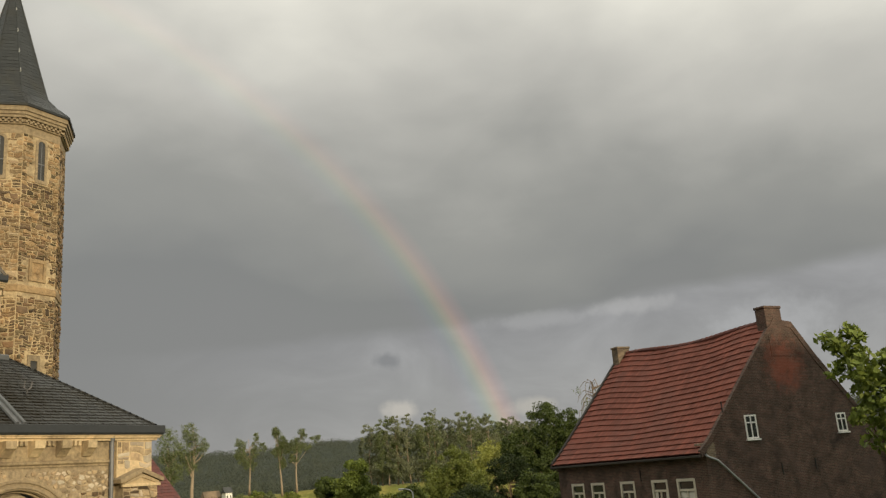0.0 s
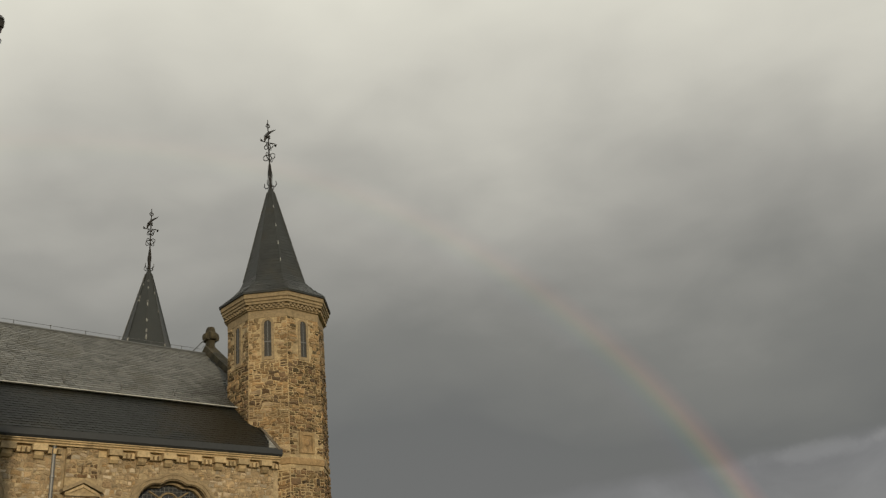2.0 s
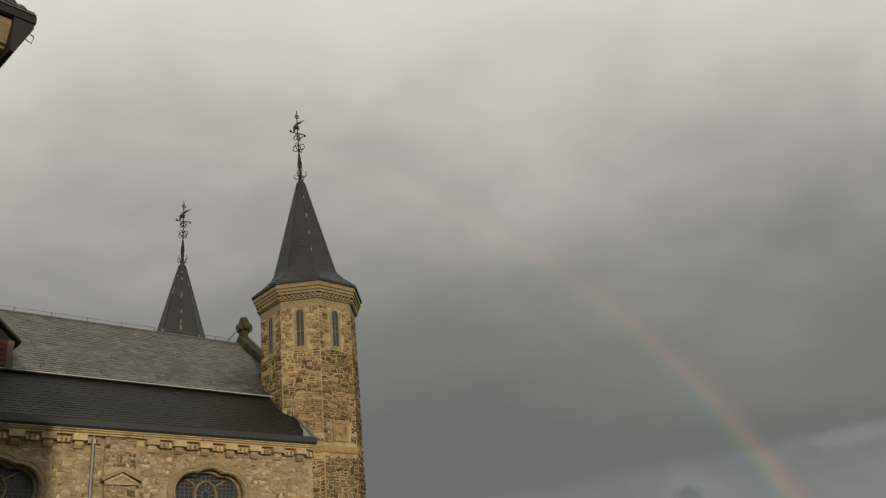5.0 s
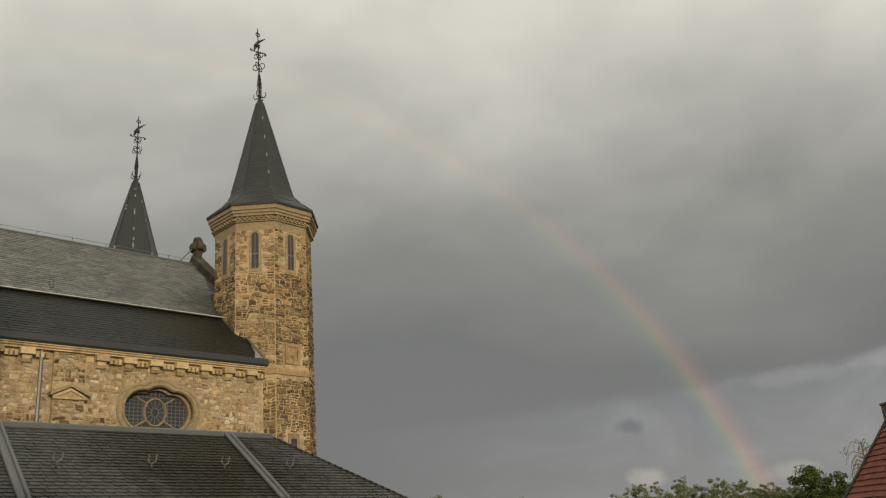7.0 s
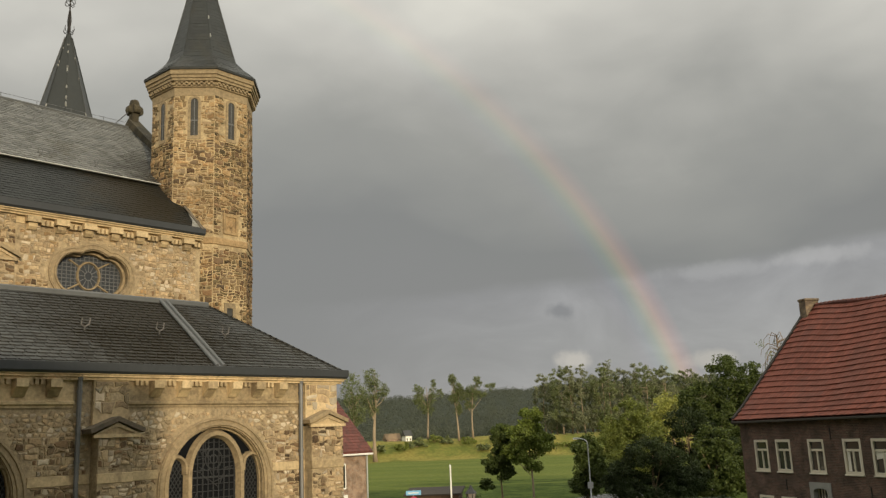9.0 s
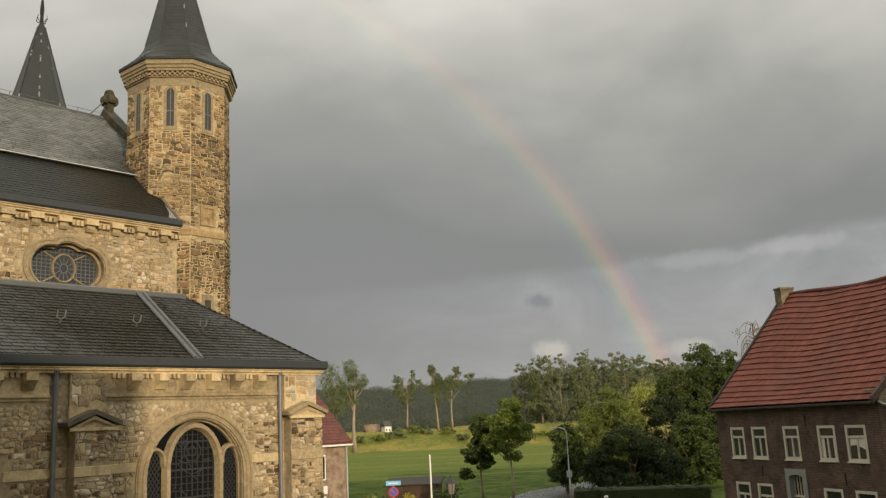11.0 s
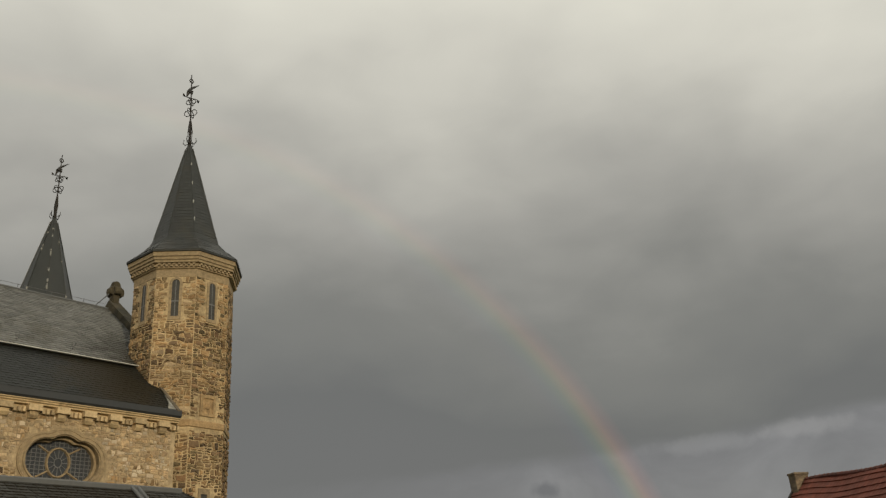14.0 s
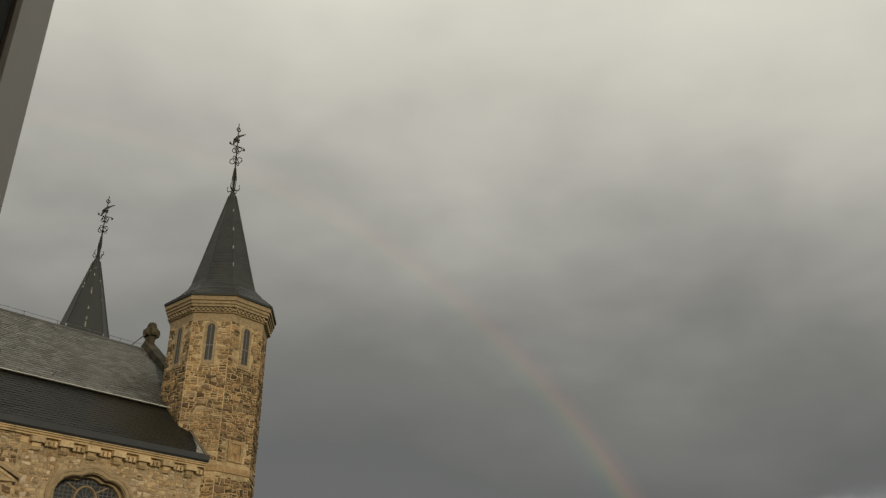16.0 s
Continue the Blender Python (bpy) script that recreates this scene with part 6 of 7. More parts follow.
def parking_sign():
    m = Matrix.Translation(bearing(13.05, 58)) @ Matrix.Rotation(radians(13), 4, "Z")
    ob = thing("traffic_sign", m, "blue and red no-parking sign with plates on a grey post", "traffic sign")
    bm = bmesh.new()
    tube(bm, [(0, 0.03, 0), (0, 0.03, 3.1)], 0.03, 8)
    part("post", bm, STEEL, ob)
    bm = bmesh.new()
    disc(bm, 0.32, -0.01, 2.38)
    plate = part("plate", bm, SIGN_RED, ob)
    bm = bmesh.new()
    disc(bm, 0.25, -0.016, 2.38)
    part("blue_field", bm, SIGN_BLUE, plate)
    bm = bmesh.new()
    prism(bm, [(-0.19, 2.53), (-0.15, 2.57), (0.19, 2.23), (0.15, 2.19)], "y", -0.022, -0.012)
    part("slash", bm, SIGN_RED, plate)
    low = part("lower_plate", boxes((-0.35, 0.35, -0.01, 0.01, 1.72, 1.98), bevel=0.01), WHITE_PAINT, ob)
    part("arrow", boxes((-0.24, 0.24, -0.014, -0.009, 1.83, 1.87), (-0.26, -0.18, -0.014, -0.009, 1.79, 1.91), (0.18, 0.26, -0.014, -0.009, 1.79, 1.91)), BLACK_PAINT, low)
    top = part("name_plate", boxes((-0.48, 0.48, -0.01, 0.01, 2.78, 3.06), bevel=0.01), SIGN_SKY, ob)
    part("writing_bar", boxes((-0.36, 0.32, -0.014, -0.009, 2.89, 2.95)), WHITE_PAINT, top)


parking_sign()


def hedge_sign():
    m = Matrix.Translation(bearing(-0.17, 60))
    ob = thing("small_sign", m, "small white sign on a thin post beside the hedge", "sign")
    bm = bmesh.new()
    tube(bm, [(0, 0.02, 0), (0, 0.02, 1.5)], 0.025, 6)
    part("post", bm, BLACK_PAINT, ob)
    plate = part("plate", boxes((-0.13, 0.13, -0.01, 0.01, 0.85, 1.38), bevel=0.01), WHITE_PAINT, ob)
    part("writing_bar", boxes((-0.08, 0.08, -0.014, -0.009, 1.02, 1.06), (-0.08, 0.08, -0.014, -0.009, 1.2, 1.26)), BLACK_PAINT, plate)


hedge_sign()


def lantern(az, dist, z, label):
    m = Matrix.Translation(bearing(az, dist))
    ob = thing("lantern_post", m, label, "street lamp", "old lanterns")
    bm = bmesh.new()
    tube(bm, [(0, 0, 0), (0, 0, 0.8), (0, 0, 0.85), (0, 0, z - 0.75)], [0.1, 0.08, 0.05, 0.035], 8)
    tube(bm, [(-0.25, 0, z - 0.95), (0.25, 0, z - 0.95)], 0.02, 6)
    part("post", bm, BLACK_PAINT, ob)
    bm = bmesh.new()
    tube(bm, [(0, 0, z - 0.75), (0, 0, z - 0.25)], [0.13, 0.22], 6)
    part("glass", bm, FROSTED, ob, "pale frosted lantern glass")
    bm = bmesh.new()
    for k in range(6):
        a = math.pi / 3 * k
        q = (math.cos(a), math.sin(a))
        tube(bm, [(0.135 * q[0], 0.135 * q[1], z - 0.75), (0.225 * q[0], 0.225 * q[1], z - 0.25)], 0.014, 4)
    tube(bm, [(0, 0, z - 0.25), (0, 0, z - 0.05), (0, 0, z + 0.12)], [0.29, 0.12, 0.02], 8)
    part("hood", bm, BLACK_PAINT, ob)


lantern(9.45, 42, 4.0, "old-fashioned black street lantern")
lantern(-14.6, 48, 3.5, "old-fashioned black street lantern before the brick house")


def traffic_mirror():
    m = Matrix.Translation(bearing(8.5, 44)) @ Matrix.Rotation(radians(10), 4, "Z")
    ob = thing("traffic_mirror", m, "round dark-backed traffic mirror on a post", "traffic mirror")
    bm = bmesh.new()
    tube(bm, [(0, 0, 0), (0, 0, 2.3)], 0.035, 8)
    part("post", bm, STEEL, ob)
    bm = bmesh.new()
    tube(bm, [(0, 0.06, 2.58), (0, 0.02, 2.58), (0, -0.04, 2.58), (0, -0.08, 2.58)], [0.30, 0.29, 0.2, 0.05], 20)
    part("shell", bm, BLACK_PAINT, ob, smooth=True)


traffic_mirror()


def fence_line():
    a, b = bearing(13.9, 62), bearing(9.3, 57)
    ob = thing("board_fence", Matrix.Identity(4), "dark brown upright board fence", "fence")
    d = b - a
    n = 34
    rng = random.Random(8)
    me = None
    for i in range(n):
        p = a + d * (i + 0.5) / n
        if me is None:
            first = part("board", boxes((-0.085, 0.085, -0.012, 0.012, 0, 1.75), bevel=0.004), FENCE_WOOD, ob)
            me, o = first.data, first
        else:
            o = new("board", me)
            o.parent = ob
        o.matrix_basis = Matrix.Translation(p) @ Matrix.Rotation(math.atan2(d.y, d.x), 4, "Z") @ Matrix.Diagonal((1, 1, rng.uniform(0.95, 1.1), 1))
    for z in (0.4, 1.4):
        bm = bmesh.new()
        tube(bm, [a + Vector((0, 0.06, z)), b + Vector((0, 0.06, z))], 0.04, 4)
        part("rail", bm, FENCE_WOOD, ob)


fence_line()


def shed():
    m = Matrix.Translation(bearing(11.6, 66)) @ Matrix.Rotation(radians(4), 4, "Z")
    ob = thing("garden_shed", m, "low brown timber shed with a felt roof", "shed")
    part("wall", boxes((-2.2, 1.6, 0, 2.6, 0, 2.25)), FENCE_WOOD, ob)
    bm = bmesh.new()
    prism(bm, [(-0.25, 2.2), (2.8, 2.55), (2.8, 2.65), (-0.25, 2.3)], "x", -2.4, 1.8)
    part("roof", bm, VERGE_DARK, ob)
    for i in range(9):
        part("board", boxes((-2.2 + i * 0.42, -1.8 + i * 0.42, -0.03, 0, 0.05, 2.2), bevel=0.006), FENCE_WOOD, ob)


shed()


# ---- trees, hedge, shrubs ----
def shrub(name, az, dist, wide, high, label, leaf, seed, size=0.12, clumps=26, per=46, category="shrub"):
    rng = random.Random(seed)
    m = Matrix.Translation(bearing(az, dist, ground_height(*bearing(az, dist)[:2]))) @ Matrix.Rotation(radians(az), 4, "Z")
    ob = thing(name, m, label, category)
    c = []
    for _ in range(clumps):
        a, r = rng.uniform(0, 6.28), math.sqrt(rng.random())
        h = rng.uniform(0.15, 0.92) * (1 - 0.45 * r)
        c.append((math.cos(a) * r * wide / 2, math.sin(a) * r * wide / 2, h * high, 0.2 * (wide + high) / 2))
    bm = bmesh.new()
    for q in c[::3]:
        tube(bm, [(0, 0, 0), (q[0] * 0.5, q[1] * 0.5, q[2] * 0.6), q[:3]], [0.03, 0.02, 0.008], 4)
    part("stems", bm, BARK, ob)
    leaf_mesh("foliage", ob, leaf, c, seed, size, per, 1.0)
    return ob


# slender poplars at the edge of the meadow
POPLAR = "tall thin poplar with a bare pale trunk and sparse crown"
def far_z(az, d):
    return ground_height(*bearing(az, d)[:2])
def poplar(az, d, h, lobes, seed, lean, drop=0.2, girth=0.30):
    tree("poplar", az, d, h, lobes, POPLAR, seed, PALE_BARK, LEAF_POPLAR, 0.16, 230, 32, girth, lean, far_z(az, d) - drop, 0.45, "poplars", 0.052, 14)


poplar(15.40, 246, 25.5, [(-0.03, 0.88, 0.09, 0.11), (0.05, 0.76, 0.11, 0.10), (-0.10, 0.68, 0.09, 0.09), (0.13, 0.72, 0.06, 0.05), (-0.02, 0.56, 0.08, 0.08)], 3, 0.03, girth=0.60)
poplar(11.98, 262, 17.5, [(-0.15, 0.80, 0.10, 0.12), (-0.12, 0.64, 0.12, 0.14), (0.0, 0.50, 0.11, 0.12), (0.12, 0.90, 0.05, 0.10), (0.22, 0.76, 0.07, 0.08), (0.08, 0.70, 0.08, 0.12)], 5, 0.0)
poplar(10.08, 262, 19.5, [(-0.06, 0.92, 0.06, 0.08), (0.03, 0.78, 0.08, 0.10), (-0.04, 0.64, 0.08, 0.09), (0.02, 0.48, 0.05, 0.08)], 7, -0.03)
poplar(9.16, 262, 18.0, [(0.12, 0.90, 0.08, 0.10), (0.02, 0.72, 0.13, 0.12), (0.32, 0.82, 0.09, 0.07), (-0.12, 0.70, 0.09, 0.10), (0.18, 0.70, 0.07, 0.06), (-0.02, 0.54, 0.09, 0.08)], 9, 0.04)
poplar(16.75, 240, 24.0, [(0.0, 0.80, 0.13, 0.2), (0.05, 0.55, 0.12, 0.14)], 11, 0.0)
# row of woods on the bank
rng = random.Random(21)
for i in range(26):
    az = 4.6 - i * 0.42 + rng.uniform(-0.12, 0.12)
    d = rng.uniform(268, 300)
    h = 20.5 * rng.uniform(0.86, 1.06) * (1 if i < 20 else 0.92)
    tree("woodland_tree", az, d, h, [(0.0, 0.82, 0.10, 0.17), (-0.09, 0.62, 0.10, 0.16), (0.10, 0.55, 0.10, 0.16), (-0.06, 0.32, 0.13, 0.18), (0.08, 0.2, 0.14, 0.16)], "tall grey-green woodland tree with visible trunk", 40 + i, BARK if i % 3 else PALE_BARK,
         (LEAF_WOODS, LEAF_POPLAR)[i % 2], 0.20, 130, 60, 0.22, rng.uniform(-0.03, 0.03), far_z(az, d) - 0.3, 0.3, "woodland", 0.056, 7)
tree("willow", -3.3, 235, 15.5, [(0, 0.74, 0.28, 0.2), (0.16, 0.5, 0.30, 0.2), (-0.2, 0.5, 0.26, 0.2)], "yellow-green weeping willow before the woods", 90, BARK, LEAF_YELLOW, 0.26, 130, 60, 0.4, 0, far_z(-3.2, 235), 0.4, "", 0.10)
# trees beside the road
tree("street_tree", 5.60, 74.8, 8.6, [(0.03, 0.87, 0.12, 0.11), (-0.02, 0.72, 0.18, 0.12), (0.12, 0.64, 0.12, 0.10), (-0.12, 0.56, 0.14, 0.10), (0.02, 0.42, 0.10, 0.05)], "young round-headed street tree with a slim trunk", 101, PALE_BARK, LEAF_LIME, 0.11, 150, 80, 0.11, 0.0, 0, 0.35, "street trees", 0.065, 14)
tree("street_tree", 7.45, 76, 7.4, [(0.02, 0.86, 0.12, 0.12), (0.04, 0.66, 0.16, 0.13), (-0.10, 0.52, 0.12, 0.10), (-0.17, 0.30, 0.09, 0.05), (0.06, 0.42, 0.12, 0.07)], "young dark street tree with drooping lower branches", 103, BARK, LEAF_DARK, 0.11, 140, 80, 0.10, 0.0, 0, 0.3, "street trees", 0.065, 14)
tree("garden_tree", -0.6, 86, 9.4, [(0.02, 0.80, 0.16, 0.16), (-0.16, 0.62, 0.18, 0.16), (0.18, 0.60, 0.20, 0.16), (0.0, 0.44, 0.34, 0.18), (-0.05, 0.24, 0.34, 0.14)], "broad sunlit garden tree beside the road", 105, BARK, LEAF_BRIGHT, 0.085, 340, 150, 0.22, 0.0, 0, 0.25, "garden trees", 0.065, 14)
tree("garden_tree", -4.2, 88, 8.4, [(0.0, 0.78, 0.26, 0.18), (0.26, 0.5, 0.26, 0.22), (-0.28, 0.5, 0.26, 0.24), (0, 0.3, 0.4, 0.2)], "dense garden tree with shade put into its dark green", 107, BARK, SHADED_LEAF, 0.085, 330, 150, 0.25, 0.0, 0, 0.2, "garden trees", 0.07, 14)
tree("garden_tree", -1.9, 77, 6.4, [(0.0, 0.64, 0.36, 0.22), (0.34, 0.36, 0.34, 0.22), (-0.4, 0.36, 0.32, 0.22), (0, 0.24, 0.6, 0.18)], "dense garden tree with shade put into its dark green", 109, BARK, SHADED_LEAF, 0.085, 330, 150, 0.22, 0.0, 0, 0.2, "garden trees", 0.085, 14)
tree("garden_tree", -7.2, 96, 13.6, [(0.0, 0.80, 0.22, 0.17), (0.22, 0.62, 0.2, 0.18), (-0.24, 0.60, 0.2, 0.2), (0.0, 0.45, 0.38, 0.22), (0.0, 0.2, 0.4, 0.16)], "tall full-leaved tree behind the brick house", 111, BARK, LEAF_DARK, 0.125, 430, 140, 0.3, 0.0, 0, 0.3, "garden trees", 0.06, 14)
tree("garden_tree", -5.6, 80, 6.8, [(0.0, 0.66, 0.26, 0.24), (0.1, 0.36, 0.34, 0.24), (0, 0.2, 0.4, 0.18)], "full-leaved garden tree before the brick house", 113, BARK, LEAF_DARK, 0.12, 230, 90, 0.2, 0.0, 0, 0.25, "garden trees", 0.08, 12)
tree("garden_tree", 2.2, 82, 6.4, [(0.0, 0.74, 0.22, 0.18), (0.06, 0.46, 0.26, 0.2), (0, 0.24, 0.26, 0.12)], "dark bushy tree beside the street lamp", 115, BARK, LEAF_DARK, 0.12, 150, 90, 0.14, 0.0, 0, 0.25, "garden trees", 0.085, 12)
tree("lime_tree", -30.2, 30, 10.4, [(-0.26, 0.92, 0.06, 0.06), (-0.19, 0.82, 0.11, 0.09), (-0.12, 0.70, 0.15, 0.12), (-0.02, 0.76, 0.14, 0.12), (0.10, 0.60, 0.2, 0.14), (0.05, 0.48, 0.18, 0.10)], "bright large-leaved lime tree before the gable", 117, BARK, LEAF_LIME, 0.12, 230, 50, 0.2, 0.0, 0, 0.35, "", 0.055, 16)
# leafless weeping birch top behind the far gable
def birch():
    m = Matrix.Translation(bearing(-9.7, 58)) @ Matrix.Rotation(radians(-9.7), 4, "Z")
    ob = thing("weeping_birch", m, "thin weeping birch showing its bare hanging twigs", "tree")
    rng = random.Random(6)
    bm = bmesh.new()
    tube(bm, [(0.6, 0, 0), (0.4, 0, 6), (0.2, 0, 11.6)], [0.16, 0.1, 0.02], 6)
    part("trunk", bm, BARK, ob)
    bm = bmesh.new()
    for i in range(46):
        z = rng.uniform(9.2, 11.6)
        s = rng.uniform(-1.0, 1.2)
        y = rng.uniform(-0.8, 0.8)
        drop = rng.uniform(0.5, 1.5)
        tube(bm, [(0.25, 0, z), (0.25 + s * 0.6, y * 0.6, z + 0.25), (0.25 + s, y, z - 0.1), (0.25 + s * 1.1, y, z - drop)], [0.025, 0.02, 0.014, 0.008], 4, cap=False)
    part("twigs", bm, BARK, ob)
    c = [(0.25 + rng.uniform(-1.1, 1.3), rng.uniform(-0.8, 0.8), rng.uniform(8.6, 11.6), 0.35) for _ in range(30)]
    leaf_mesh("crown", ob, LEAF_POPLAR, c, 3, 0.06, 26, 1.0)


birch()


def hedge():
    rng = random.Random(31)
    m = Matrix.Translation(bearing(-2.3, 66)) @ Matrix.Rotation(radians(-6), 4, "Z")
    ob = thing("hedge", m, "clipped hedge along the garden, shade put into its dark green", "hedge")
    c = [(rng.uniform(-4.6, 4.6), rng.uniform(-0.5, 0.5), rng.uniform(0.15, 1.35), 0.34) for _ in range(330)]
    part("core", boxes((-4.7, 4.7, -0.55, 0.55, 0, 1.4), bevel=0.15), SHADED_LEAF, ob)
    leaf_mesh("foliage", ob, SHADED_LEAF, c, 32, 0.07, 40, 1.0)


hedge()
shrub("conifer", 12.1, 58, 0.42, 3.1, "narrow golden yellow conifer", LEAF_GOLD, 51, 0.06, 40, 70)
shrub("palm_bush", 15.35, 52, 3.8, 3.1, "feathery green bush beside the brick house", LEAF_BRIGHT, 52, 0.16, 30, 60)
shrub("bush", 9.7, 64, 3.2, 2.6, "dark bush behind the fence", LEAF_DARK, 53, 0.12)
rng = random.Random(77)
for i in range(12):
    az = 15.0 - i * 1.05 + rng.uniform(-0.3, 0.3)
    d = rng.uniform(250, 258)
    shrub("bank_bush", az, d, rng.uniform(3, 6), rng.uniform(1.8, 3.2), "scrubby green bush on the grassy bank", (LEAF_POPLAR, LEAF_BRIGHT)[i % 2], 60 + i, 0.35, 14, 30)


# ---- far woods on the hills: crowns without number ----
def far_woods(name, label, count, near, far, low, high, leaf, seed):
    rng = np.random.default_rng(seed)
    c = []
    for i in range(count):
        p = bearing(rng.uniform(-34, 40), rng.uniform(near, far))
        size = rng.uniform(low, high)
        c.append((p.x, p.y, ground_height(p.x, p.y) + size * rng.uniform(0.1, 0.7), size))
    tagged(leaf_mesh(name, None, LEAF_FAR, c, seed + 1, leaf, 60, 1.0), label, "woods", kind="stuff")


# far leaves, greyed in the colour itself to stand for haze
LEAF_FAR = leaf_material("hazy_hill_leaf", (0.100, 0.112, 0.082), 0.12, 0.5)
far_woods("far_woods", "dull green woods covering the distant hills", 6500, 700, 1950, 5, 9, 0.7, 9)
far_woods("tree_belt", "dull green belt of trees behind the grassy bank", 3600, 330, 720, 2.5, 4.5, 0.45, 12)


# ---- the house from whose attic window one looks ----
def home():
    ob = thing("attic_house", Matrix.Identity(4), "plain gabled house with an open attic window", "house")
    hole = rect(-0.62, 0.75, 5.55, 7.15)
    bm = bmesh.new()
    ring_wall(bm, rect(-10.5, 3.75, 0, 11.8), hole, (0.05, 6.4), -0.75, -0.35)
    part("front_wall", bm, TAN_BRICK, ob)
    part("back_wall", boxes((-10.5, 3.75, -12.4, -12.0, 0, 11.8)), TAN_BRICK, ob)
    for x0, x1 in ((-10.5, -10.1), (3.35, 3.75)):
        part("side_wall", boxes((x0, x1, -12.0, -0.75, 0, 11.8)), TAN_BRICK, ob)
    bm = bmesh.new()
    low = [bm.verts.new(p) for p in ((-10.6, -12.5, 11.8), (3.8, -12.5, 11.8), (3.8, -0.32, 11.8), (-10.6, -0.32, 11.8))]
    high = [bm.verts.new(p) for p in ((-6, -6.5, 12.7), (-1, -6.5, 12.7))]
    for f in ((0, 1, 2, 3), (0, 4, 5, 1), (1, 5, 2), (2, 5, 4, 3), (3, 4, 0)):
        bm.faces.new([(low + high)[i] for i in f])
    part("roof", bm, DARK_TILE, ob)
    part("attic_floor", boxes((-10.1, 3.35, -12.0, -0.75, 5.0, 5.2)), FENCE_WOOD, ob)
    bm = bmesh.new()
    ring_wall(bm, hole, rect(-0.56, 0.69, 5.61, 7.09), (0.05, 6.35), -0.55, -0.40)
    frame_ob = part("window_frame", bm, GREY_PAINT, ob, "grey-painted window frame")
    # casement standing open, its free stile towards the church
    sash = part("window_sash", boxes((-0.480, -0.452, 0.306, 0.347, 5.62, 7.08), (-0.478, -0.446, -0.36, -0.31, 5.62, 7.08), (-0.478, -0.446, -0.31, 0.24, 5.62, 5.68), (-0.478, -0.446, -0.31, 0.24, 7.02, 7.08), bevel=0.003), GREY_PAINT, ob, "grey-painted casement standing open")
    part("seal", boxes((-0.490, -0.458, 0.24, 0.304, 5.62, 7.08)), RUBBER, sash)
    part("pane", boxes((-0.466, -0.460, -0.31, 0.24, 5.68, 7.02)), PANE, sash)


home()


# ---- unseen houses added behind, to shade the street and the brick house ----
def neighbour(x0, x1, y0, y1, eave, ridge, label):
    ob = thing("street_house", Matrix.Identity(4), label, "house", "street houses")
    part("wall", boxes((x0, x1, y0, y1, 0, eave)), TAN_BRICK, ob)
    bm = bmesh.new()
    mid = (y0 + y1) / 2
    prism(bm, [(y0 - 0.4, eave - 0.1), (mid, ridge), (y1 + 0.4, eave - 0.1)], "x", x0 - 0.2, x1 + 0.2)
    part("roof", bm, DARK_TILE, ob)


neighbour(16, 28, -12, -2, 9.0, 13.0, "unseen brick house with a tiled roof, added to cast shade")
neighbour(28.5, 37.5, -10, 0, 7.0, 10.5, "unseen brick house with a tiled roof, added to cast shade")
neighbour(38, 62, -6, 5, 15.0, 20.5, "unseen tall brick house with a steep roof, added to cast shade")


# ---- stones and slates, the smallest pieces last ----
def free_aisle(cx, cz, w, h):
    if cz + h / 2 > 7.27:
        return True
    for x0, x1, top in ((8.6, 9.4, 7.1), (14.1, 15.2, 7.2), (2.8, 3.6, 7.1)):
        if x0 - w / 2 < cx < x1 + w / 2 and cz < top:
            return True
    if 14.1 < cx or 8.6 - w / 2 < cx < 9.4 + w / 2:
        return True
    for c in BAYS:
        loop = arch(c, 1.54 + w / 2, 2.2, 5.52, 12)
        if inside(loop, cx, cz):
            return True
    return False


MIX = [(RUBBLE, 5), (PALE_RUBBLE, 2), (DARK_RUBBLE, 2)]
MIX_LOW = [(RUBBLE, 5), (PALE_RUBBLE, 1.5), (DARK_RUBBLE, 2.2)]
MIX_TOP = [(PALE_RUBBLE, 3), (RUBBLE, 6)]
at = Matrix.Translation((3.7, Y0, 0))
lay_stones(aisle_wall, MIX_LOW, at, 11.4, 2.2, 5.74, lambda x, z, w, h: free_aisle(x + 3.7, z, w, h), 1, 0.14, 1.4, 150, lambda x, z: 5.7 < x < 10.5 and z > 4.3)
lay_stones(aisle_wall, MIX, at, 11.4, 5.94, 6.7, lambda x, z, w, h: free_aisle(x + 3.7, z, w, h), 11, 0.13, 1.35, 60, lambda x, z: 5.7 < x < 10.5)
lay_stones(aisle_wall, MIX_TOP, at, 11.4, 6.7, 7.28, lambda x, z, w, h: free_aisle(x + 3.7, z, w, h), 12, 0.13, 1.25, 90, lambda x, z: 5.7 < x < 10.5, 0.018, 0.012, rubble_cells)
for a, b in ((9.4, 10.14), (13.16, 14.14), (7.36, 8.6), (3.6, 4.34)):
    part("impost_band", boxes((a, b, Y0 - 0.025, Y0 + 0.02, 5.74, 5.94), bevel=0.008), ASHLAR, aisle_wall)
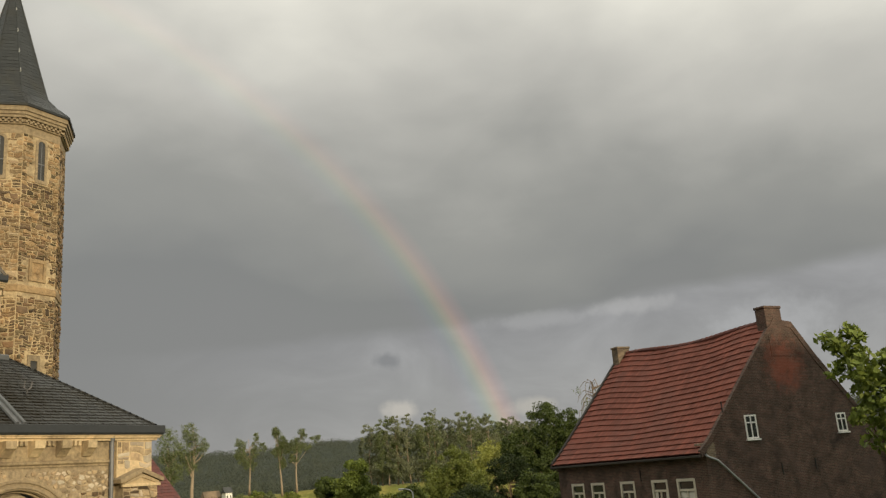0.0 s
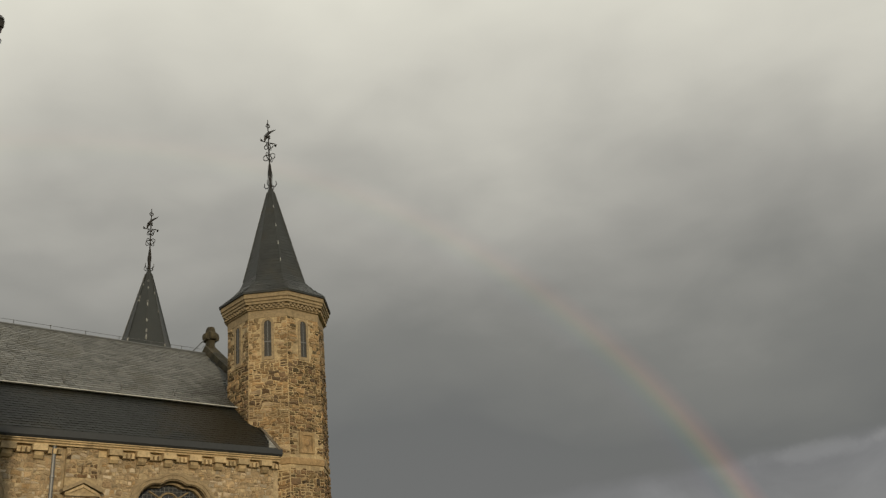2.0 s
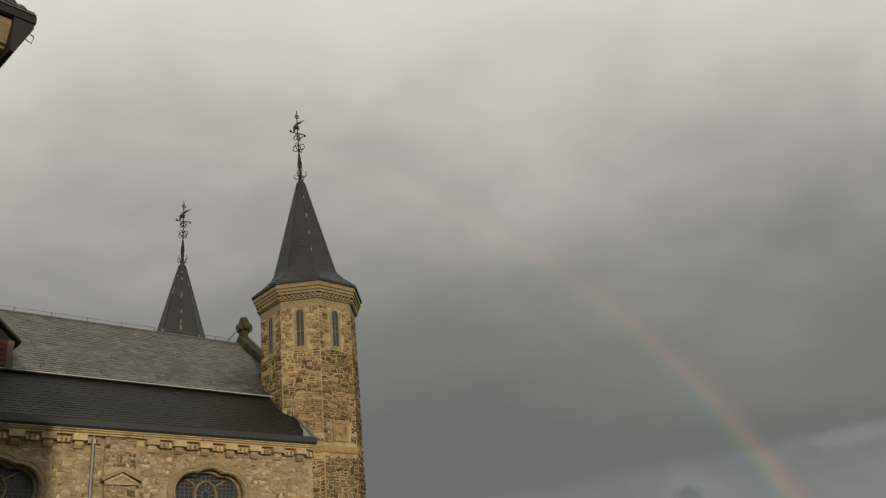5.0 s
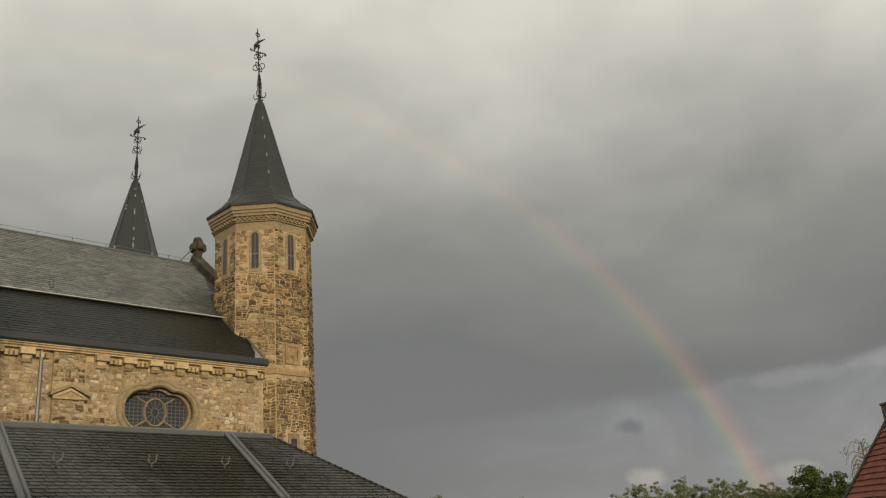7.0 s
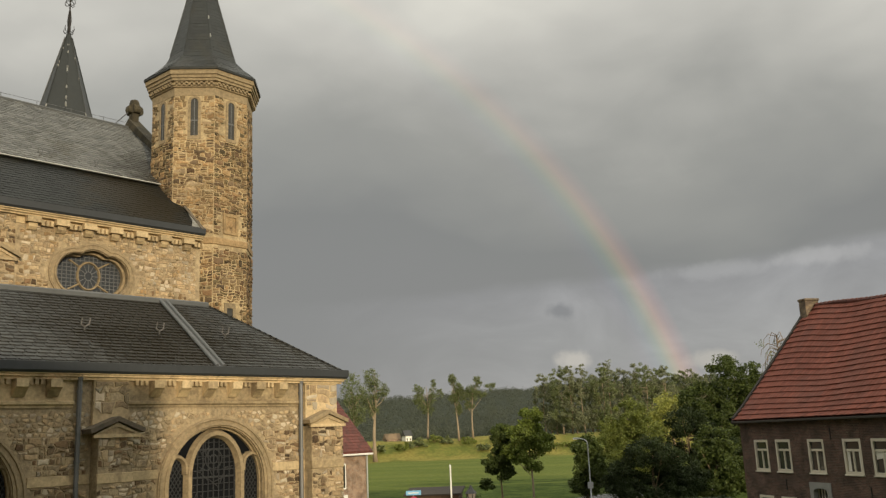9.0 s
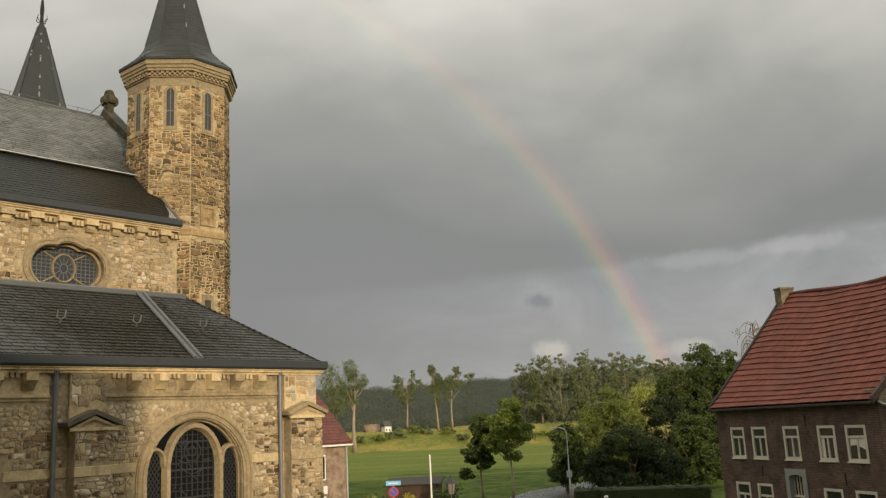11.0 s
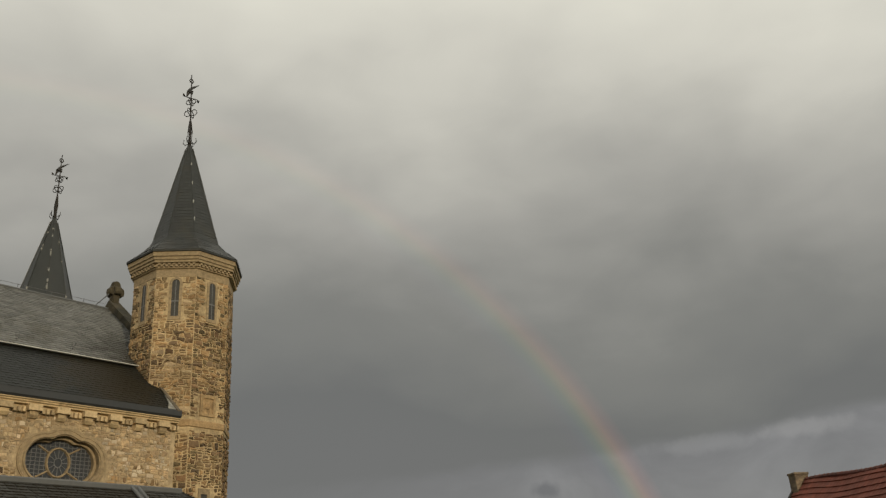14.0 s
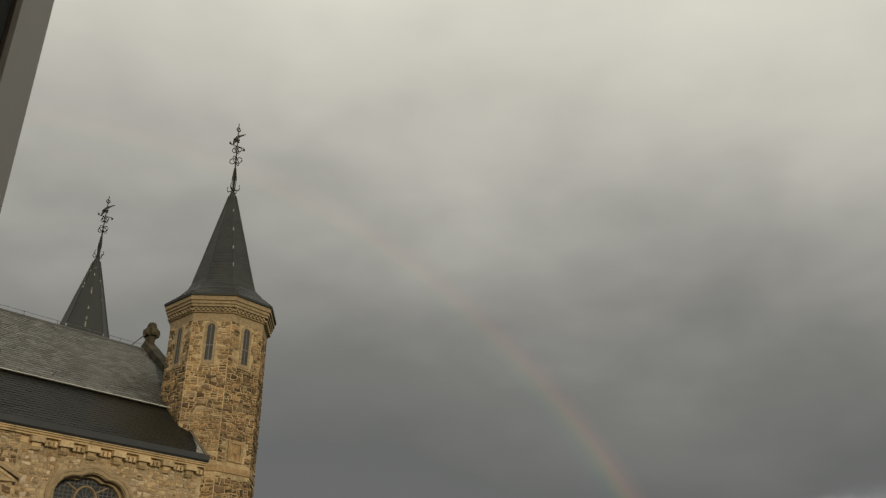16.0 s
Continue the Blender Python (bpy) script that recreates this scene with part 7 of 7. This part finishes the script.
for b, x0, x1, front, z0, z1, s in ((B1, 8.62, 9.38, Y0 - 0.34, 2.2, 6.66, 2), (B2, 14.15, 15.16, Y0 - 0.30, 2.2, 6.76, 3), (B3, 2.82, 3.58, Y0 - 0.34, 2.2, 6.66, 4)):
    lay_stones(b, MIX, Matrix.Translation((x0, front, 0)), x1 - x0, z0, z1, lambda x, z, w, h: 5.72 - h / 2 < z < 5.96 + h / 2, s, 0.14, 1.4, 110, lambda x, z: z > 4.3)
    part("impost_band", boxes((x0 - 0.01, x1 + 0.01, front - 0.02, front + 0.05, 5.74, 5.94), bevel=0.008), ASHLAR, b)
    lay_stones(b, MIX_TOP, Matrix.Translation((x0, Y0 - 0.09, 0)), x1 - x0, 7.0, 7.82, lambda x, z, w, h: z < 7.25 and abs(x - (x1 - x0) / 2) < 0.5, s + 10, 0.24, 1.4, 40, None, 0.02, 0.005)
lay_stones(aisle_wall, MIX_TOP, Matrix.Translation((14.62, Y0 - 0.002, 0)), 0.54, 7.15, 7.9, lambda x, z, w, h: False, 5)


def free_nave(cx, cz, w, h):
    for c in (11.55, 5.75):
        if inside(lobed(c, 11.38, 1.24 + w / 2), cx, cz):
            return True
    return 8.4 - w / 2 < cx < 9.35 + w / 2


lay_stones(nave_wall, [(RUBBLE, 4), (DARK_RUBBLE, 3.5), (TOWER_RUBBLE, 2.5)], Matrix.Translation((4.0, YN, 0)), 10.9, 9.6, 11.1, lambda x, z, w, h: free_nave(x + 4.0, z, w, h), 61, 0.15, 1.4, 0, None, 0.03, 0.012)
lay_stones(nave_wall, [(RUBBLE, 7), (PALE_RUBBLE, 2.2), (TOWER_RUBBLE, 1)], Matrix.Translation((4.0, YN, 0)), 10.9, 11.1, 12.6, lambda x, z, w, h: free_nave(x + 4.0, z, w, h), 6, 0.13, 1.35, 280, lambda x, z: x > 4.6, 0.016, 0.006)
lay_stones(N1, MIX, Matrix.Translation((8.45, YN - 0.16, 0)), 0.85, 9.6, 11.5, lambda x, z, w, h: False, 7, 0.16, 1.5)
lay_stones(N1, MIX, Matrix.Translation((8.43, YN - 0.09, 0)), 0.87, 12.0, 12.8, lambda x, z, w, h: False, 8, 0.15, 1.3)

side = 2 * AP * math.tan(math.pi / 8)
for i, turn in enumerate(FACES):
    def free_shaft(x, z, w, h, i=i):
        c = x - side / 2
        if i < 3 and abs(c) < 0.2 + w / 2 and 16.42 < z < 18.04:
            return True
        if 12.82 - h / 2 < z < 13.12 + h / 2:
            return True
        if i == 2 and abs(c) < 0.32 + w / 2 and 13.2 < z < 14.0:
            return True
        if i == 2 and abs(c) < 0.24 + w / 2 and 10.0 < z < 11.0:
            return True
        return False
    face = turn @ Matrix.Translation((-side / 2, -AP, 0))
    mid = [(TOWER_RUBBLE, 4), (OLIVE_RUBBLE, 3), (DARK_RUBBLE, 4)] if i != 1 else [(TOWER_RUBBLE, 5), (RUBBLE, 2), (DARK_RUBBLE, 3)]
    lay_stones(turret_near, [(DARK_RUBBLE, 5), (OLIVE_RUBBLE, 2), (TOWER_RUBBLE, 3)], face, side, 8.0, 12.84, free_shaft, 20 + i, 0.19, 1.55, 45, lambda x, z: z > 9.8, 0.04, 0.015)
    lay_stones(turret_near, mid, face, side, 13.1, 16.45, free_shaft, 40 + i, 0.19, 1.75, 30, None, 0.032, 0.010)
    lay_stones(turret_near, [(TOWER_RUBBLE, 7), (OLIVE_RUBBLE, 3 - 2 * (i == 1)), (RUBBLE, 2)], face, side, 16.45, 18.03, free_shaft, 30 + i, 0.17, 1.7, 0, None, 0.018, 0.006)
# quoins of the corner house
for i in range(22):
    z = 6.8 + i * 0.38
    part("quoin", boxes((2.40 - (0.55, 0.34)[i % 2], 2.415, 12.445, 12.46 + (0.34, 0.55)[i % 2], z, z + 0.36), bevel=0.015), WINDOW_STONE, corner_house)

# slates
lay_slates(aisle_roof_ob, SLATE, (4.0, EAVE_Y, 8.13), (FOOT_S, EAVE_Y, 8.13), (RIDGE_S, RIDGE_Y, RIDGE_Z + 0.01), (4.0, RIDGE_Y, RIDGE_Z + 0.01), 24, 0.24, 50, 300, lambda p: 9.0 < p.x < 14.6, lift=0.03)
lay_slates(aisle_roof_ob, SLATE, (FOOT_S, EAVE_Y, 8.13), (FOOT_S, 24.6, 8.13), (RIDGE_S, 24.6, RIDGE_Z + 0.01), (RIDGE_S, RIDGE_Y, RIDGE_Z + 0.01), 24, 0.24, 51, lift=0.014)
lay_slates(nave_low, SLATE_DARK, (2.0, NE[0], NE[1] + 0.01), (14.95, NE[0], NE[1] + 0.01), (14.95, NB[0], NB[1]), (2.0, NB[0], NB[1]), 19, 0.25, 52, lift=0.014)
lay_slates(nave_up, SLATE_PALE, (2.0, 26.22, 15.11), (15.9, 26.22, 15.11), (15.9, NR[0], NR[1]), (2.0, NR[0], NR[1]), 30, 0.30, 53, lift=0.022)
bell = [(AP + 0.295, 18.945), (1.48, 19.34), (1.21, 19.66), (1.09, 19.94), (0.85, 20.9), (0.455, 22.55), (0.125, 23.88)]
for turn in FACES:
    for (a0, z0), (a1, z1), rows in zip(bell, bell[1:], (4, 3, 3, 7, 12, 9)):
        k = math.tan(math.pi / 8)
        q = [turn @ Vector(p) for p in ((-a0 * k, -a0, z0), (a0 * k, -a0, z0), (a1 * k, -a1, z1), (-a1 * k, -a1, z1))]
        for v in q:
            v.x -= 0.028 * max(v.z - 19.0, 0)
        lay_slates(turret_near, SPIRE_SLATE, *q, rows, 0.2, 60, name="slate", thick=0.008, lift=0.006)

bm = bmesh.new()
tube(bm, [(FOOT_S, EAVE_Y, 8.16), (RIDGE_S, RIDGE_Y, RIDGE_Z + 0.03)], 0.035, 6)
part("hip_roll", bm, SLATE, aisle_roof_ob)
